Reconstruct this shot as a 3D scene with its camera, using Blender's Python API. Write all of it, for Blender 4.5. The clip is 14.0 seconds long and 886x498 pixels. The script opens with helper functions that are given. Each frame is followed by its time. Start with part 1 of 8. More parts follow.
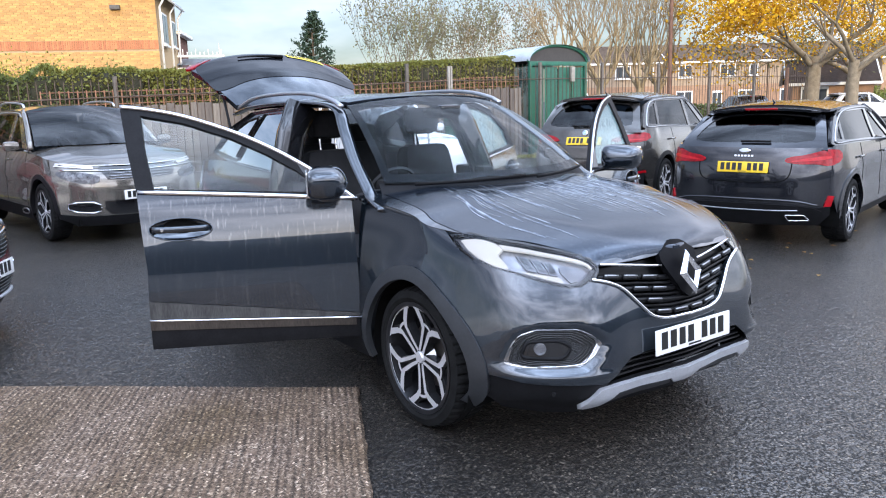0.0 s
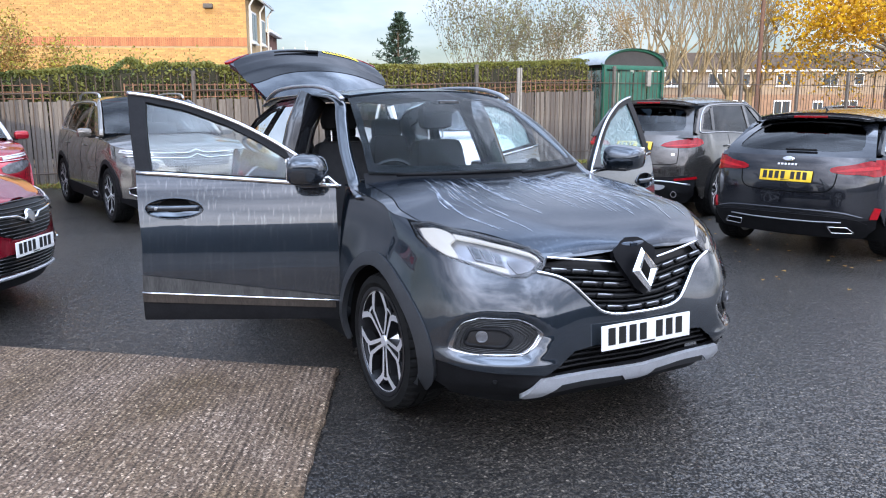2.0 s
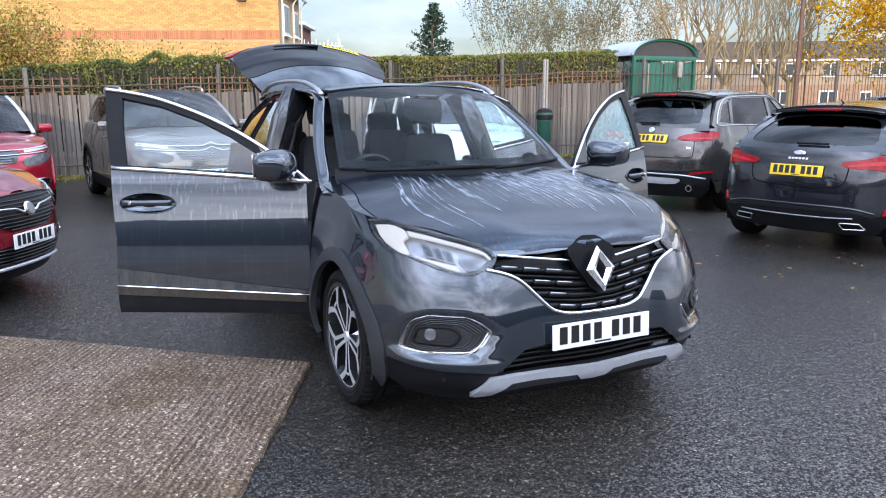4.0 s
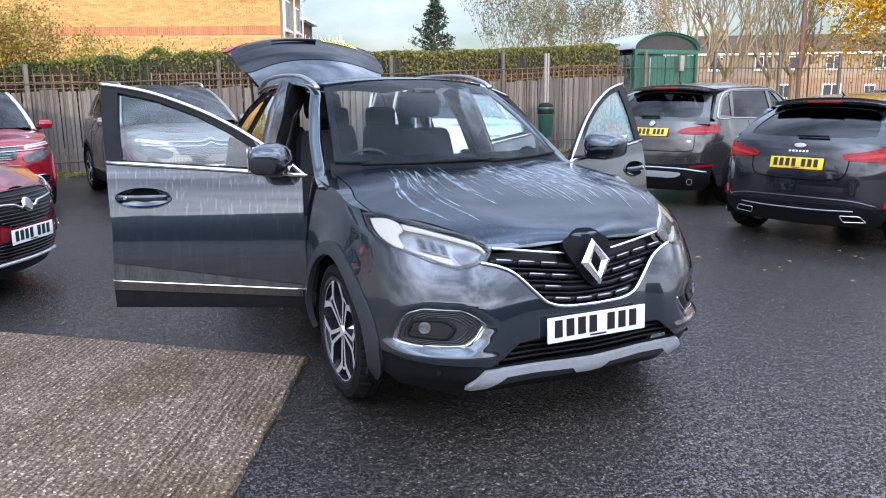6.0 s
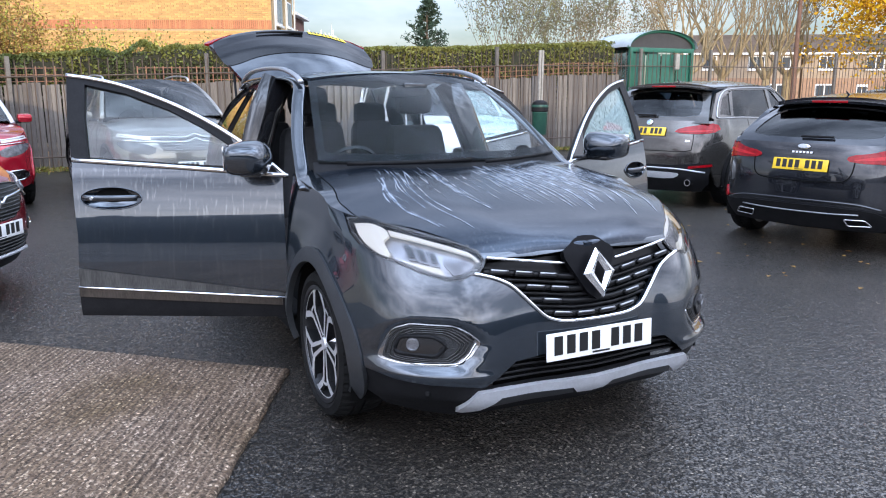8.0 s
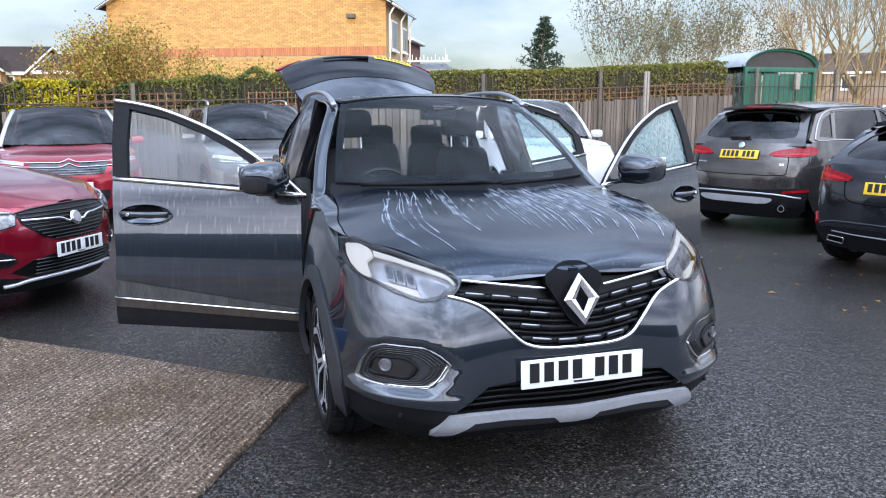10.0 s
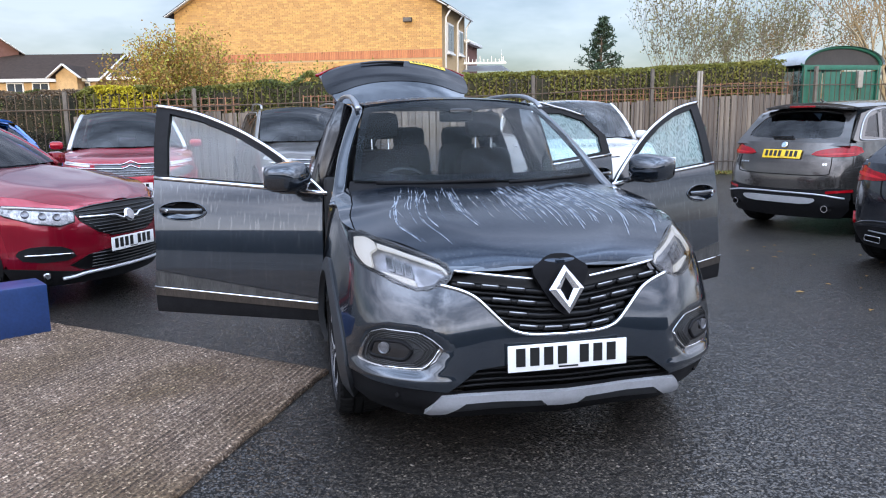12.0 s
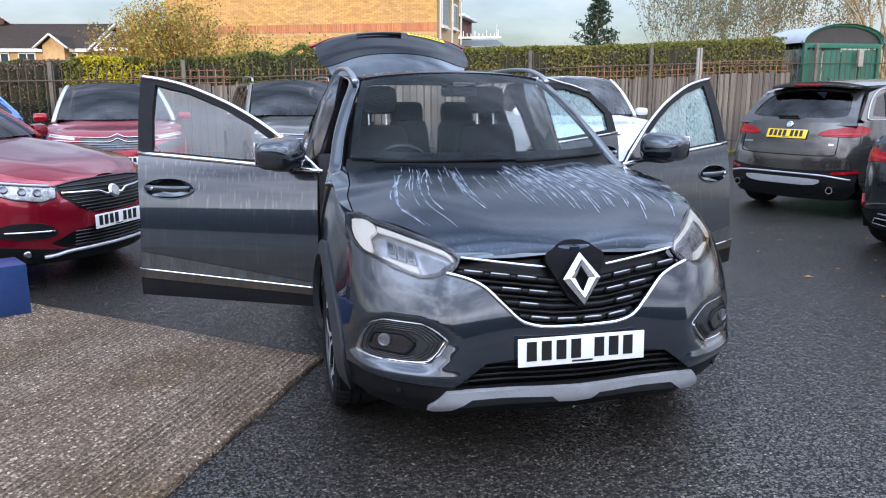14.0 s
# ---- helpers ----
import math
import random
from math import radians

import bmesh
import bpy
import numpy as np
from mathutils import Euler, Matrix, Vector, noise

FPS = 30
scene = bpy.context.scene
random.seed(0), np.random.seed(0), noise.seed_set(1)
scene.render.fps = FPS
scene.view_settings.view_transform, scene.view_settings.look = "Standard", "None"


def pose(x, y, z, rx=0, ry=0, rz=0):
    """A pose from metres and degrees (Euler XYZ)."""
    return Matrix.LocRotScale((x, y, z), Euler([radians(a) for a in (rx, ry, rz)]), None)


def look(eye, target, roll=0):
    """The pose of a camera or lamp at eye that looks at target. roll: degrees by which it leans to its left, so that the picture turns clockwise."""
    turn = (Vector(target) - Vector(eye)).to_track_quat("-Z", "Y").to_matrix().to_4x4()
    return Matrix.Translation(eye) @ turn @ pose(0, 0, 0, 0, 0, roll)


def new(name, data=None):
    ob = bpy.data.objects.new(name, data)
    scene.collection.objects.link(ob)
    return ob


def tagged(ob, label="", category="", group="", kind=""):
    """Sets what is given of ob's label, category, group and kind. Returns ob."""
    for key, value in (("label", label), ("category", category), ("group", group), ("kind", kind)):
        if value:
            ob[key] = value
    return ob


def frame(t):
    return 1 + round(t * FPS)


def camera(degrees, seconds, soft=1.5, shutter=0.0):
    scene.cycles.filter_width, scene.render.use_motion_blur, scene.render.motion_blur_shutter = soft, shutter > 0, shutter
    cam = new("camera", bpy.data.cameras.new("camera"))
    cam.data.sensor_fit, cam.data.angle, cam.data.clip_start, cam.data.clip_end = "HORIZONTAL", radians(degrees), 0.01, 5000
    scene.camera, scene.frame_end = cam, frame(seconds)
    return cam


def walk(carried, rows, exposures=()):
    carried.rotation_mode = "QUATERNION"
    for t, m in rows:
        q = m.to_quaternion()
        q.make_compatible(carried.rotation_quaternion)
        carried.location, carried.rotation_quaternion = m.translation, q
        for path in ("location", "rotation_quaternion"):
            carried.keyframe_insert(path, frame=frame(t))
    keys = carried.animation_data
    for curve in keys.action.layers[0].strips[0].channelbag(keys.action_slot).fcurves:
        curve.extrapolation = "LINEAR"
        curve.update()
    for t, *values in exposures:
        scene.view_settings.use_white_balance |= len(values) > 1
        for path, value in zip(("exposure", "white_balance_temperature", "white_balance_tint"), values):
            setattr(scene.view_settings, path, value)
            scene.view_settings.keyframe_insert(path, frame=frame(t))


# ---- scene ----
cam = camera(60.1, 14.0, soft=1.1)
PATH = [
    (0, (-2.802, -2.921, 1.525), (-1.661, -1.321, 1.153), -1.5),
    (0.5, (-2.609, -2.978, 1.507), (-1.513, -1.342, 1.157), -1.4),
    (1, (-2.399, -3.021, 1.511), (-1.353, -1.351, 1.167), -1.3),
    (1.5, (-2.366, -3.137, 1.5), (-1.367, -1.44, 1.148), -0.8),
    (2, (-2.387, -3.327, 1.474), (-1.432, -1.608, 1.111), 0.0),
    (2.5, (-2.309, -3.438, 1.503), (-1.389, -1.702, 1.131), 0.6),
    (3, (-2.163, -3.48, 1.5), (-1.278, -1.726, 1.126), 0.7),
    (5.5, (-2.013, -3.497, 1.493), (-1.158, -1.733, 1.099), -0.6),
    (6, (-2.008, -3.501, 1.486), (-1.154, -1.736, 1.089), -0.4),
    (6.5, (-1.988, -3.506, 1.494), (-1.127, -1.745, 1.094), -0.3),
    (7, (-1.981, -3.461, 1.482), (-1.098, -1.712, 1.078), -0.0),
    (7.5, (-1.95, -3.331, 1.478), (-1.055, -1.589, 1.073), 0.3),
    (8, (-1.88, -3.253, 1.476), (-1.008, -1.499, 1.072), 0.1),
    (8.5, (-1.696, -3.234, 1.475), (-0.885, -1.45, 1.076), -0.3),
    (9, (-1.572, -3.244, 1.468), (-0.846, -1.42, 1.086), -0.5),
    (11.5, (-1.169, -3.773, 1.483), (-0.711, -1.854, 1.153), -0.1),
    (12, (-1.165, -3.754, 1.477), (-0.734, -1.831, 1.134), -0.6),
    (12.5, (-1.156, -3.71, 1.476), (-0.738, -1.788, 1.113), -0.7),
    (13, (-1.133, -3.677, 1.471), (-0.715, -1.758, 1.092), -0.5),
    (13.5, (-1.14, -3.627, 1.468), (-0.705, -1.715, 1.073), -0.2),
    (14, (-1.169, -3.515, 1.471), (-0.719, -1.609, 1.067), 0.0),
]
walk(cam, [(t, look(eye, target, roll)) for t, eye, target, roll in PATH], exposures=((0.0, -0.34), (3.0, -0.38), (6.5, -0.37), (9.0, -0.42), (12.5, -0.6), (14.0, -0.6)))

# ---- light and sky ----
world = bpy.data.worlds.new("sky")
scene.world = world
world.use_nodes = True
_nt = world.node_tree
_sky = _nt.nodes.new("ShaderNodeTexSky")
_sky.sky_type, _sky.sun_disc = "NISHITA", False
SUN_EL, SUN_AZ = 8.0, 196.0          # degrees; azimuth clockwise from +y
_sky.sun_elevation, _sky.sun_rotation = radians(SUN_EL), radians(SUN_AZ)
_sky.air_density, _sky.dust_density, _sky.ozone_density = 1.1, 0.9, 3.0
_bg = _nt.nodes["Background"]
_tc = _nt.nodes.new("ShaderNodeTexCoord")
_map = _nt.nodes.new("ShaderNodeMapping")
_map.inputs["Scale"].default_value = (1.0, 1.0, 3.2)
_cn = _nt.nodes.new("ShaderNodeTexNoise")
_cn.inputs["Scale"].default_value, _cn.inputs["Detail"].default_value, _cn.inputs["Roughness"].default_value = 1.9, 6.0, 0.6
_cr = _nt.nodes.new("ShaderNodeValToRGB")
_cr.color_ramp.elements[0].position, _cr.color_ramp.elements[1].position = 0.40, 0.66
_cr.color_ramp.elements[0].color, _cr.color_ramp.elements[1].color = (0.22, 0.22, 0.22, 1), (0.85, 0.95, 0.95, 1)
_cm = _nt.nodes.new("ShaderNodeMixRGB")
_ti = _nt.nodes.new("ShaderNodeMixRGB")
_ti.blend_type = "MULTIPLY"
_ti.inputs["Fac"].default_value, _ti.inputs["Color2"].default_value = 1.0, (1.0, 1.03, 1.16, 1)
_cm.blend_type = "ADD"
_cm.inputs["Color2"].default_value = (6.2, 7.2, 8.8, 1)
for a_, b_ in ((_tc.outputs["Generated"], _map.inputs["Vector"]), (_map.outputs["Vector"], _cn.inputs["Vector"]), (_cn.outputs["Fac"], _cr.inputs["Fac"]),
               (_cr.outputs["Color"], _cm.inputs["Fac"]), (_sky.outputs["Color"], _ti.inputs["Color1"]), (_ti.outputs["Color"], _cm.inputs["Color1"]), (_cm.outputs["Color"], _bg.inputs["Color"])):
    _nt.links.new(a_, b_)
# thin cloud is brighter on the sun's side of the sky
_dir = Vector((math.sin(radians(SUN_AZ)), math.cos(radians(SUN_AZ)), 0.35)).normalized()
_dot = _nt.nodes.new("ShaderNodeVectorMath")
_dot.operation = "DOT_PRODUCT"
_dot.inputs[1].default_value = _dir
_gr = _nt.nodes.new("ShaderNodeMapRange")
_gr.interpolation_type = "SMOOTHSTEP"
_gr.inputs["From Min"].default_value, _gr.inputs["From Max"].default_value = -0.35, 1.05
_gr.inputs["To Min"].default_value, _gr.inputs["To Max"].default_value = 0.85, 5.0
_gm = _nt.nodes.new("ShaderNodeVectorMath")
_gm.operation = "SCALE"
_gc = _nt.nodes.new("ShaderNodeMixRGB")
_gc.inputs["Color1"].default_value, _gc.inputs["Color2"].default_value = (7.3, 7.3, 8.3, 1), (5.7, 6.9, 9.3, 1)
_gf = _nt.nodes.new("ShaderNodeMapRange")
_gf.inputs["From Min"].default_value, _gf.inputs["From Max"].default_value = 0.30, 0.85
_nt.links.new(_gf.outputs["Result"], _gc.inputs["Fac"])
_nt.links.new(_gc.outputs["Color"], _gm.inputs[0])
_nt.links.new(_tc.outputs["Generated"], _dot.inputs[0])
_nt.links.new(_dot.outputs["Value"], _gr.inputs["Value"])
# and, as under any thin cloud, brighter overhead than at the horizon
_sep = _nt.nodes.new("ShaderNodeSeparateXYZ")
_ze = _nt.nodes.new("ShaderNodeMapRange")
_ze.inputs["From Min"].default_value, _ze.inputs["From Max"].default_value = 0.22, 0.75
_ze.inputs["To Min"].default_value, _ze.inputs["To Max"].default_value = 1.0, 2.3
_mz = _nt.nodes.new("ShaderNodeMath")
_mz.operation = "MULTIPLY"
_nt.links.new(_tc.outputs["Generated"], _sep.inputs[0])
_nt.links.new(_sep.outputs[2], _ze.inputs["Value"])
_nt.links.new(_ze.outputs["Result"], _mz.inputs[0])
_nt.links.new(_gr.outputs["Result"], _mz.inputs[1])
_nt.links.new(_sep.outputs[2], _gf.inputs["Value"])
# a broad bright lobe high in the east, added for reflections in asphalt and glass
_ea = _nt.nodes.new("ShaderNodeMapRange")
_ea.interpolation_type = "SMOOTHSTEP"
_ea.inputs["From Min"].default_value, _ea.inputs["From Max"].default_value = 0.68, 1.0
_ea.inputs["To Min"].default_value, _ea.inputs["To Max"].default_value = 1.0, 3.0
_me = _nt.nodes.new("ShaderNodeMath")
_me.operation = "MULTIPLY"
_ne = _nt.nodes.new("ShaderNodeVectorMath")
_ne.operation = "DOT_PRODUCT"
_ne.inputs[1].default_value = (0.80, 0.25, 0.55)
_nt.links.new(_tc.outputs["Generated"], _ne.inputs[0])
_nt.links.new(_ne.outputs["Value"], _ea.inputs["Value"])
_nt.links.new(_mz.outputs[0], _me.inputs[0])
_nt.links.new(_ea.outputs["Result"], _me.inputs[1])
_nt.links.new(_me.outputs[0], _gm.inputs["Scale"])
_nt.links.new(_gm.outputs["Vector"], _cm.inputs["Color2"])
_bg.inputs["Strength"].default_value = 0.15
sun = new("sun", bpy.data.lights.new("sun", "SUN"))
sun.data.energy, sun.data.angle, sun.data.color = 3.9, radians(0.6), (1.0, 0.84, 0.62)
_d = Vector((math.sin(radians(SUN_AZ)) * math.cos(radians(SUN_EL)), math.cos(radians(SUN_AZ)) * math.cos(radians(SUN_EL)), math.sin(radians(SUN_EL))))
sun.matrix_world = look(_d * 60, (0, 0, 0))


# ---- materials ----
def mat(name, color, rough=0.5, metal=0.0, var=0.0, scale=8.0, bump=0.0, bscale=60.0, coat=0.0, spec=0.5, rvar=0.0, stretch=(1, 1, 1), island=0.0, random=0.0, color2=None):
    """A principled material with two scales of variation in colour and roughness and a fine relief."""
    m = bpy.data.materials.new(name)
    m.use_nodes = True
    nt = m.node_tree
    b = nt.nodes["Principled BSDF"]
    b.inputs["Roughness"].default_value, b.inputs["Metallic"].default_value = rough, metal
    b.inputs["Coat Weight"].default_value, b.inputs["Coat Roughness"].default_value = coat, 0.04
    b.inputs["Specular IOR Level"].default_value = spec
    c = (*color, 1)
    b.inputs["Base Color"].default_value = c
    tc = nt.nodes.new("ShaderNodeTexCoord")
    mp = nt.nodes.new("ShaderNodeMapping")
    mp.inputs["Scale"].default_value = stretch
    nt.links.new(tc.outputs["Object"], mp.inputs["Vector"])

    def noise_tex(s, detail=5.0):
        n = nt.nodes.new("ShaderNodeTexNoise")
        n.inputs["Scale"].default_value, n.inputs["Detail"].default_value = s, detail
        nt.links.new(mp.outputs["Vector"], n.inputs["Vector"])
        return n
    out = None
    if var or color2:
        n1, n2 = noise_tex(scale), noise_tex(scale * 7)
        add = nt.nodes.new("ShaderNodeMath")
        add.operation = "ADD"
        nt.links.new(n1.outputs["Fac"], add.inputs[0])
        nt.links.new(n2.outputs["Fac"], add.inputs[1])
        mr = nt.nodes.new("ShaderNodeMapRange")
        mr.inputs["From Min"].default_value, mr.inputs["From Max"].default_value = 0.7, 1.3
        nt.links.new(add.outputs[0], mr.inputs["Value"])
        mix = nt.nodes.new("ShaderNodeMixRGB")
        lo = color2 if color2 else tuple(v * (1 - var) for v in color)
        hi = color if color2 else tuple(min(1, v * (1 + var)) for v in color)
        mix.inputs["Color1"].default_value, mix.inputs["Color2"].default_value = (*lo, 1), (*hi, 1)
        nt.links.new(mr.outputs["Result"], mix.inputs["Fac"])
        out = mix.outputs["Color"]
        if rvar:
            rr = nt.nodes.new("ShaderNodeMapRange")
            rr.inputs["To Min"].default_value, rr.inputs["To Max"].default_value = max(0.02, rough - rvar), min(1, rough + rvar)
            nt.links.new(mr.outputs["Result"], rr.inputs["Value"])
            nt.links.new(rr.outputs["Result"], b.inputs["Roughness"])
    if island or random:
        src = nt.nodes.new("ShaderNodeNewGeometry").outputs["Random Per Island"] if island else nt.nodes.new("ShaderNodeObjectInfo").outputs["Random"]
        hs = nt.nodes.new("ShaderNodeHueSaturation")
        k = island or random
        rr = nt.nodes.new("ShaderNodeMapRange")
        rr.inputs["To Min"].default_value, rr.inputs["To Max"].default_value = 1 - k, 1 + k
        nt.links.new(src, rr.inputs["Value"])
        nt.links.new(rr.outputs["Result"], hs.inputs["Value"])
        rh = nt.nodes.new("ShaderNodeMapRange")
        rh.inputs["To Min"].default_value, rh.inputs["To Max"].default_value = 0.5 - 0.03 * k, 0.5 + 0.03 * k
        nt.links.new(src, rh.inputs["Value"])
        nt.links.new(rh.outputs["Result"], hs.inputs["Hue"])
        if out:
            nt.links.new(out, hs.inputs["Color"])
        else:
            hs.inputs["Color"].default_value = c
        out = hs.outputs["Color"]
    if out:
        nt.links.new(out, b.inputs["Base Color"])
    if bump:
        n = noise_tex(bscale, 3.0)
        bp = nt.nodes.new("ShaderNodeBump")
        bp.inputs["Strength"].default_value, bp.inputs["Distance"].default_value = bump, 0.01
        nt.links.new(n.outputs["Fac"], bp.inputs["Height"])
        nt.links.new(bp.outputs["Normal"], b.inputs["Normal"])
    return m


def paint(name, color, metal=0.7, dirt=0.12, rough=0.20, ior=1.68):
    """Car paint under clear coat, with road film and dried runs of water."""
    m = mat(name, color, rough, metal, var=0.05, scale=1.5, coat=1.0)
    m.node_tree.nodes["Principled BSDF"].inputs["Coat IOR"].default_value = ior
    nt = m.node_tree
    b = nt.nodes["Principled BSDF"]
    tc = nt.nodes.new("ShaderNodeTexCoord")
    mp = nt.nodes.new("ShaderNodeMapping")
    mp.inputs["Scale"].default_value = (60, 60, 2.2)
    n = nt.nodes.new("ShaderNodeTexNoise")
    n.inputs["Scale"].default_value, n.inputs["Detail"].default_value = 1.0, 4.0
    big = nt.nodes.new("ShaderNodeTexNoise")
    big.inputs["Scale"].default_value = 2.3
    cr = nt.nodes.new("ShaderNodeMapRange")
    cr.inputs["From Min"].default_value, cr.inputs["From Max"].default_value = 0.56, 0.74
    mu = nt.nodes.new("ShaderNodeMath")
    mu.operation = "MULTIPLY"
    mu2 = nt.nodes.new("ShaderNodeMath")
    mu2.operation = "MULTIPLY"
    mu2.inputs[1].default_value = dirt * 2.2
    nt.links.new(tc.outputs["Object"], mp.inputs["Vector"])
    nt.links.new(mp.outputs["Vector"], n.inputs["Vector"])
    nt.links.new(tc.outputs["Object"], big.inputs["Vector"])
    nt.links.new(n.outputs["Fac"], cr.inputs["Value"])
    nt.links.new(cr.outputs["Result"], mu.inputs[0])
    nt.links.new(big.outputs["Fac"], mu.inputs[1])
    nt.links.new(mu.outputs[0], mu2.inputs[0])
    old = b.inputs["Base Color"].links[0].from_socket
    mix = nt.nodes.new("ShaderNodeMixRGB")
    mix.inputs["Color2"].default_value = (0.33, 0.33, 0.32, 1)
    nt.links.new(mu2.outputs[0], mix.inputs["Fac"])
    nt.links.new(old, mix.inputs["Color1"])
    nt.links.new(mix.outputs["Color"], b.inputs["Base Color"])
    rr = nt.nodes.new("ShaderNodeMapRange")
    rr.inputs["To Min"].default_value, rr.inputs["To Max"].default_value = 0.015, 0.30
    nt.links.new(mu2.outputs[0], rr.inputs["Value"])
    nt.links.new(rr.outputs["Result"], b.inputs["Coat Roughness"])
    return m


def glass(name, tint=(0.9, 0.95, 0.95), rough=0.0, mist=0.0, mist_scale=(90, 90, 7), ior=1.7):
    """Thin car glass: clear with a mirror sheen; mist: how far dew and painted haze dim it."""
    m = bpy.data.materials.new(name)
    m.use_nodes = True
    nt = m.node_tree
    nt.nodes.remove(nt.nodes["Principled BSDF"])
    out = nt.nodes["Material Output"]
    tr = nt.nodes.new("ShaderNodeBsdfTransparent")
    tr.inputs["Color"].default_value = (*tint, 1)
    gl = nt.nodes.new("ShaderNodeBsdfGlossy")
    gl.inputs["Roughness"].default_value = rough
    fr = nt.nodes.new("ShaderNodeFresnel")
    fr.inputs["IOR"].default_value = ior
    mx = nt.nodes.new("ShaderNodeMixShader")
    nt.links.new(fr.outputs[0], mx.inputs[0])
    nt.links.new(tr.outputs[0], mx.inputs[1])
    nt.links.new(gl.outputs[0], mx.inputs[2])
    last = mx
    if mist:
        df = nt.nodes.new("ShaderNodeBsdfPrincipled")
        df.inputs["Base Color"].default_value, df.inputs["Roughness"].default_value = (0.40, 0.55, 0.53, 1), 0.25
        tc = nt.nodes.new("ShaderNodeTexCoord")
        mp = nt.nodes.new("ShaderNodeMapping")
        mp.inputs["Scale"].default_value = mist_scale
        n = nt.nodes.new("ShaderNodeTexNoise")
        n.inputs["Scale"].default_value, n.inputs["Detail"].default_value = 1.0, 2.3
        r = nt.nodes.new("ShaderNodeMapRange")
        r.inputs["From Min"].default_value, r.inputs["From Max"].default_value = 0.35, 0.6
        r.inputs["To Min"].default_value, r.inputs["To Max"].default_value = mist * 0.25, mist
        m2 = nt.nodes.new("ShaderNodeMixShader")
        nt.links.new(tc.outputs["Object"], mp.inputs["Vector"])
        nt.links.new(mp.outputs["Vector"], n.inputs["Vector"])
        nt.links.new(n.outputs["Fac"], r.inputs["Value"])
        nt.links.new(r.outputs["Result"], m2.inputs[0])
        nt.links.new(mx.outputs[0], m2.inputs[1])
        nt.links.new(df.outputs[0], m2.inputs[2])
        last = m2
    nt.links.new(last.outputs[0], out.inputs["Surface"])
    return m


def leaf_mat(name, color, island=0.45, glow=0.35):
    """Leaves that let part of the light through."""
    m = mat(name, color, 0.55, island=island, spec=0.3)
    nt = m.node_tree
    b = nt.nodes["Principled BSDF"]
    tr = nt.nodes.new("ShaderNodeBsdfTranslucent")
    nt.links.new(b.inputs["Base Color"].links[0].from_socket, tr.inputs["Color"])
    mx = nt.nodes.new("ShaderNodeMixShader")
    mx.inputs[0].default_value = glow
    nt.links.new(b.outputs[0], mx.inputs[1])
    nt.links.new(tr.outputs[0], mx.inputs[2])
    nt.links.new(mx.outputs[0], nt.nodes["Material Output"].inputs["Surface"])
    return m


def emit(name, color, strength):
    m = mat(name, (0.25, 0.25, 0.25), 0.3)
    b = m.node_tree.nodes["Principled BSDF"]
    b.inputs["Emission Color"].default_value, b.inputs["Emission Strength"].default_value = (*color, 1), strength
    return m


M_GREY = paint("titanium grey paint", (0.019, 0.028, 0.040), dirt=0.035, rough=0.16)
M_GREYDOOR = paint("streaked titanium grey paint", (0.019, 0.028, 0.040), dirt=0.16, rough=0.16)
def wet_paint():
    """The same paint under a film of dew: a softer sheen broken by small drops."""
    m = paint("dewy titanium grey paint", (0.019, 0.028, 0.042), dirt=0.08, rough=0.2)
    nt = m.node_tree
    b = nt.nodes["Principled BSDF"]
    for l in list(b.inputs["Coat Roughness"].links):
        nt.links.remove(l)
    b.inputs["Coat Roughness"].default_value = 0.11
    b.inputs["Coat Weight"].default_value = 0.42
    b.inputs["Coat IOR"].default_value = 1.45
    co = nt.nodes.new("ShaderNodeTexCoord").outputs["Object"]
    vo = nt.nodes.new("ShaderNodeTexVoronoi")
    vo.inputs["Scale"].default_value = 75
    nt.links.new(co, vo.inputs["Vector"])
    mr = nt.nodes.new("ShaderNodeMapRange")
    mr.inputs["From Min"].default_value, mr.inputs["From Max"].default_value = 0.18, 0.30
    mr.inputs["To Min"].default_value, mr.inputs["To Max"].default_value = 1.0, 0.0
    nt.links.new(vo.outputs["Distance"], mr.inputs["Value"])
    bp = nt.nodes.new("ShaderNodeBump")
    bp.inputs["Strength"].default_value, bp.inputs["Distance"].default_value = 0.22, 0.002
    nt.links.new(mr.outputs["Result"], bp.inputs["Height"])
    nt.links.new(bp.outputs["Normal"], b.inputs["Coat Normal"])
    return m


M_DEWY = wet_paint()
M_RED = paint("ruby red paint", (0.25, 0.004, 0.018), metal=0.5, dirt=0.03, ior=1.45)
M_RED2 = paint("deep red paint", (0.34, 0.006, 0.020), metal=0.4, dirt=0.03, ior=1.45)
M_BRONZE = paint("bronze grey paint", (0.16, 0.145, 0.125), metal=0.6, dirt=0.05)
M_NAVY = paint("magnetic grey paint", (0.019, 0.021, 0.027), metal=0.55, dirt=0.05, ior=1.55)
M_MINERAL = paint("mineral grey paint", (0.072, 0.067, 0.062), metal=0.65, dirt=0.05, ior=1.52)
M_WHITE = paint("white paint", (0.75, 0.75, 0.74), metal=0.0, dirt=0.02)
M_BLUE = paint("blue paint", (0.02, 0.13, 0.45), metal=0.35, dirt=0.02)
M_PLASTIC = mat("black trim plastic", (0.011, 0.011, 0.012), 0.48, var=0.25, scale=14, bump=0.08, bscale=400, spec=0.1)
M_GLOSSBLACK = mat("gloss black plastic", (0.008, 0.008, 0.009), 0.12, var=0.2, scale=5, coat=0.5)
M_REARGLASS = mat("dark rear glass", (0.006, 0.007, 0.009), 0.10, spec=0.28, var=0.2, scale=4)
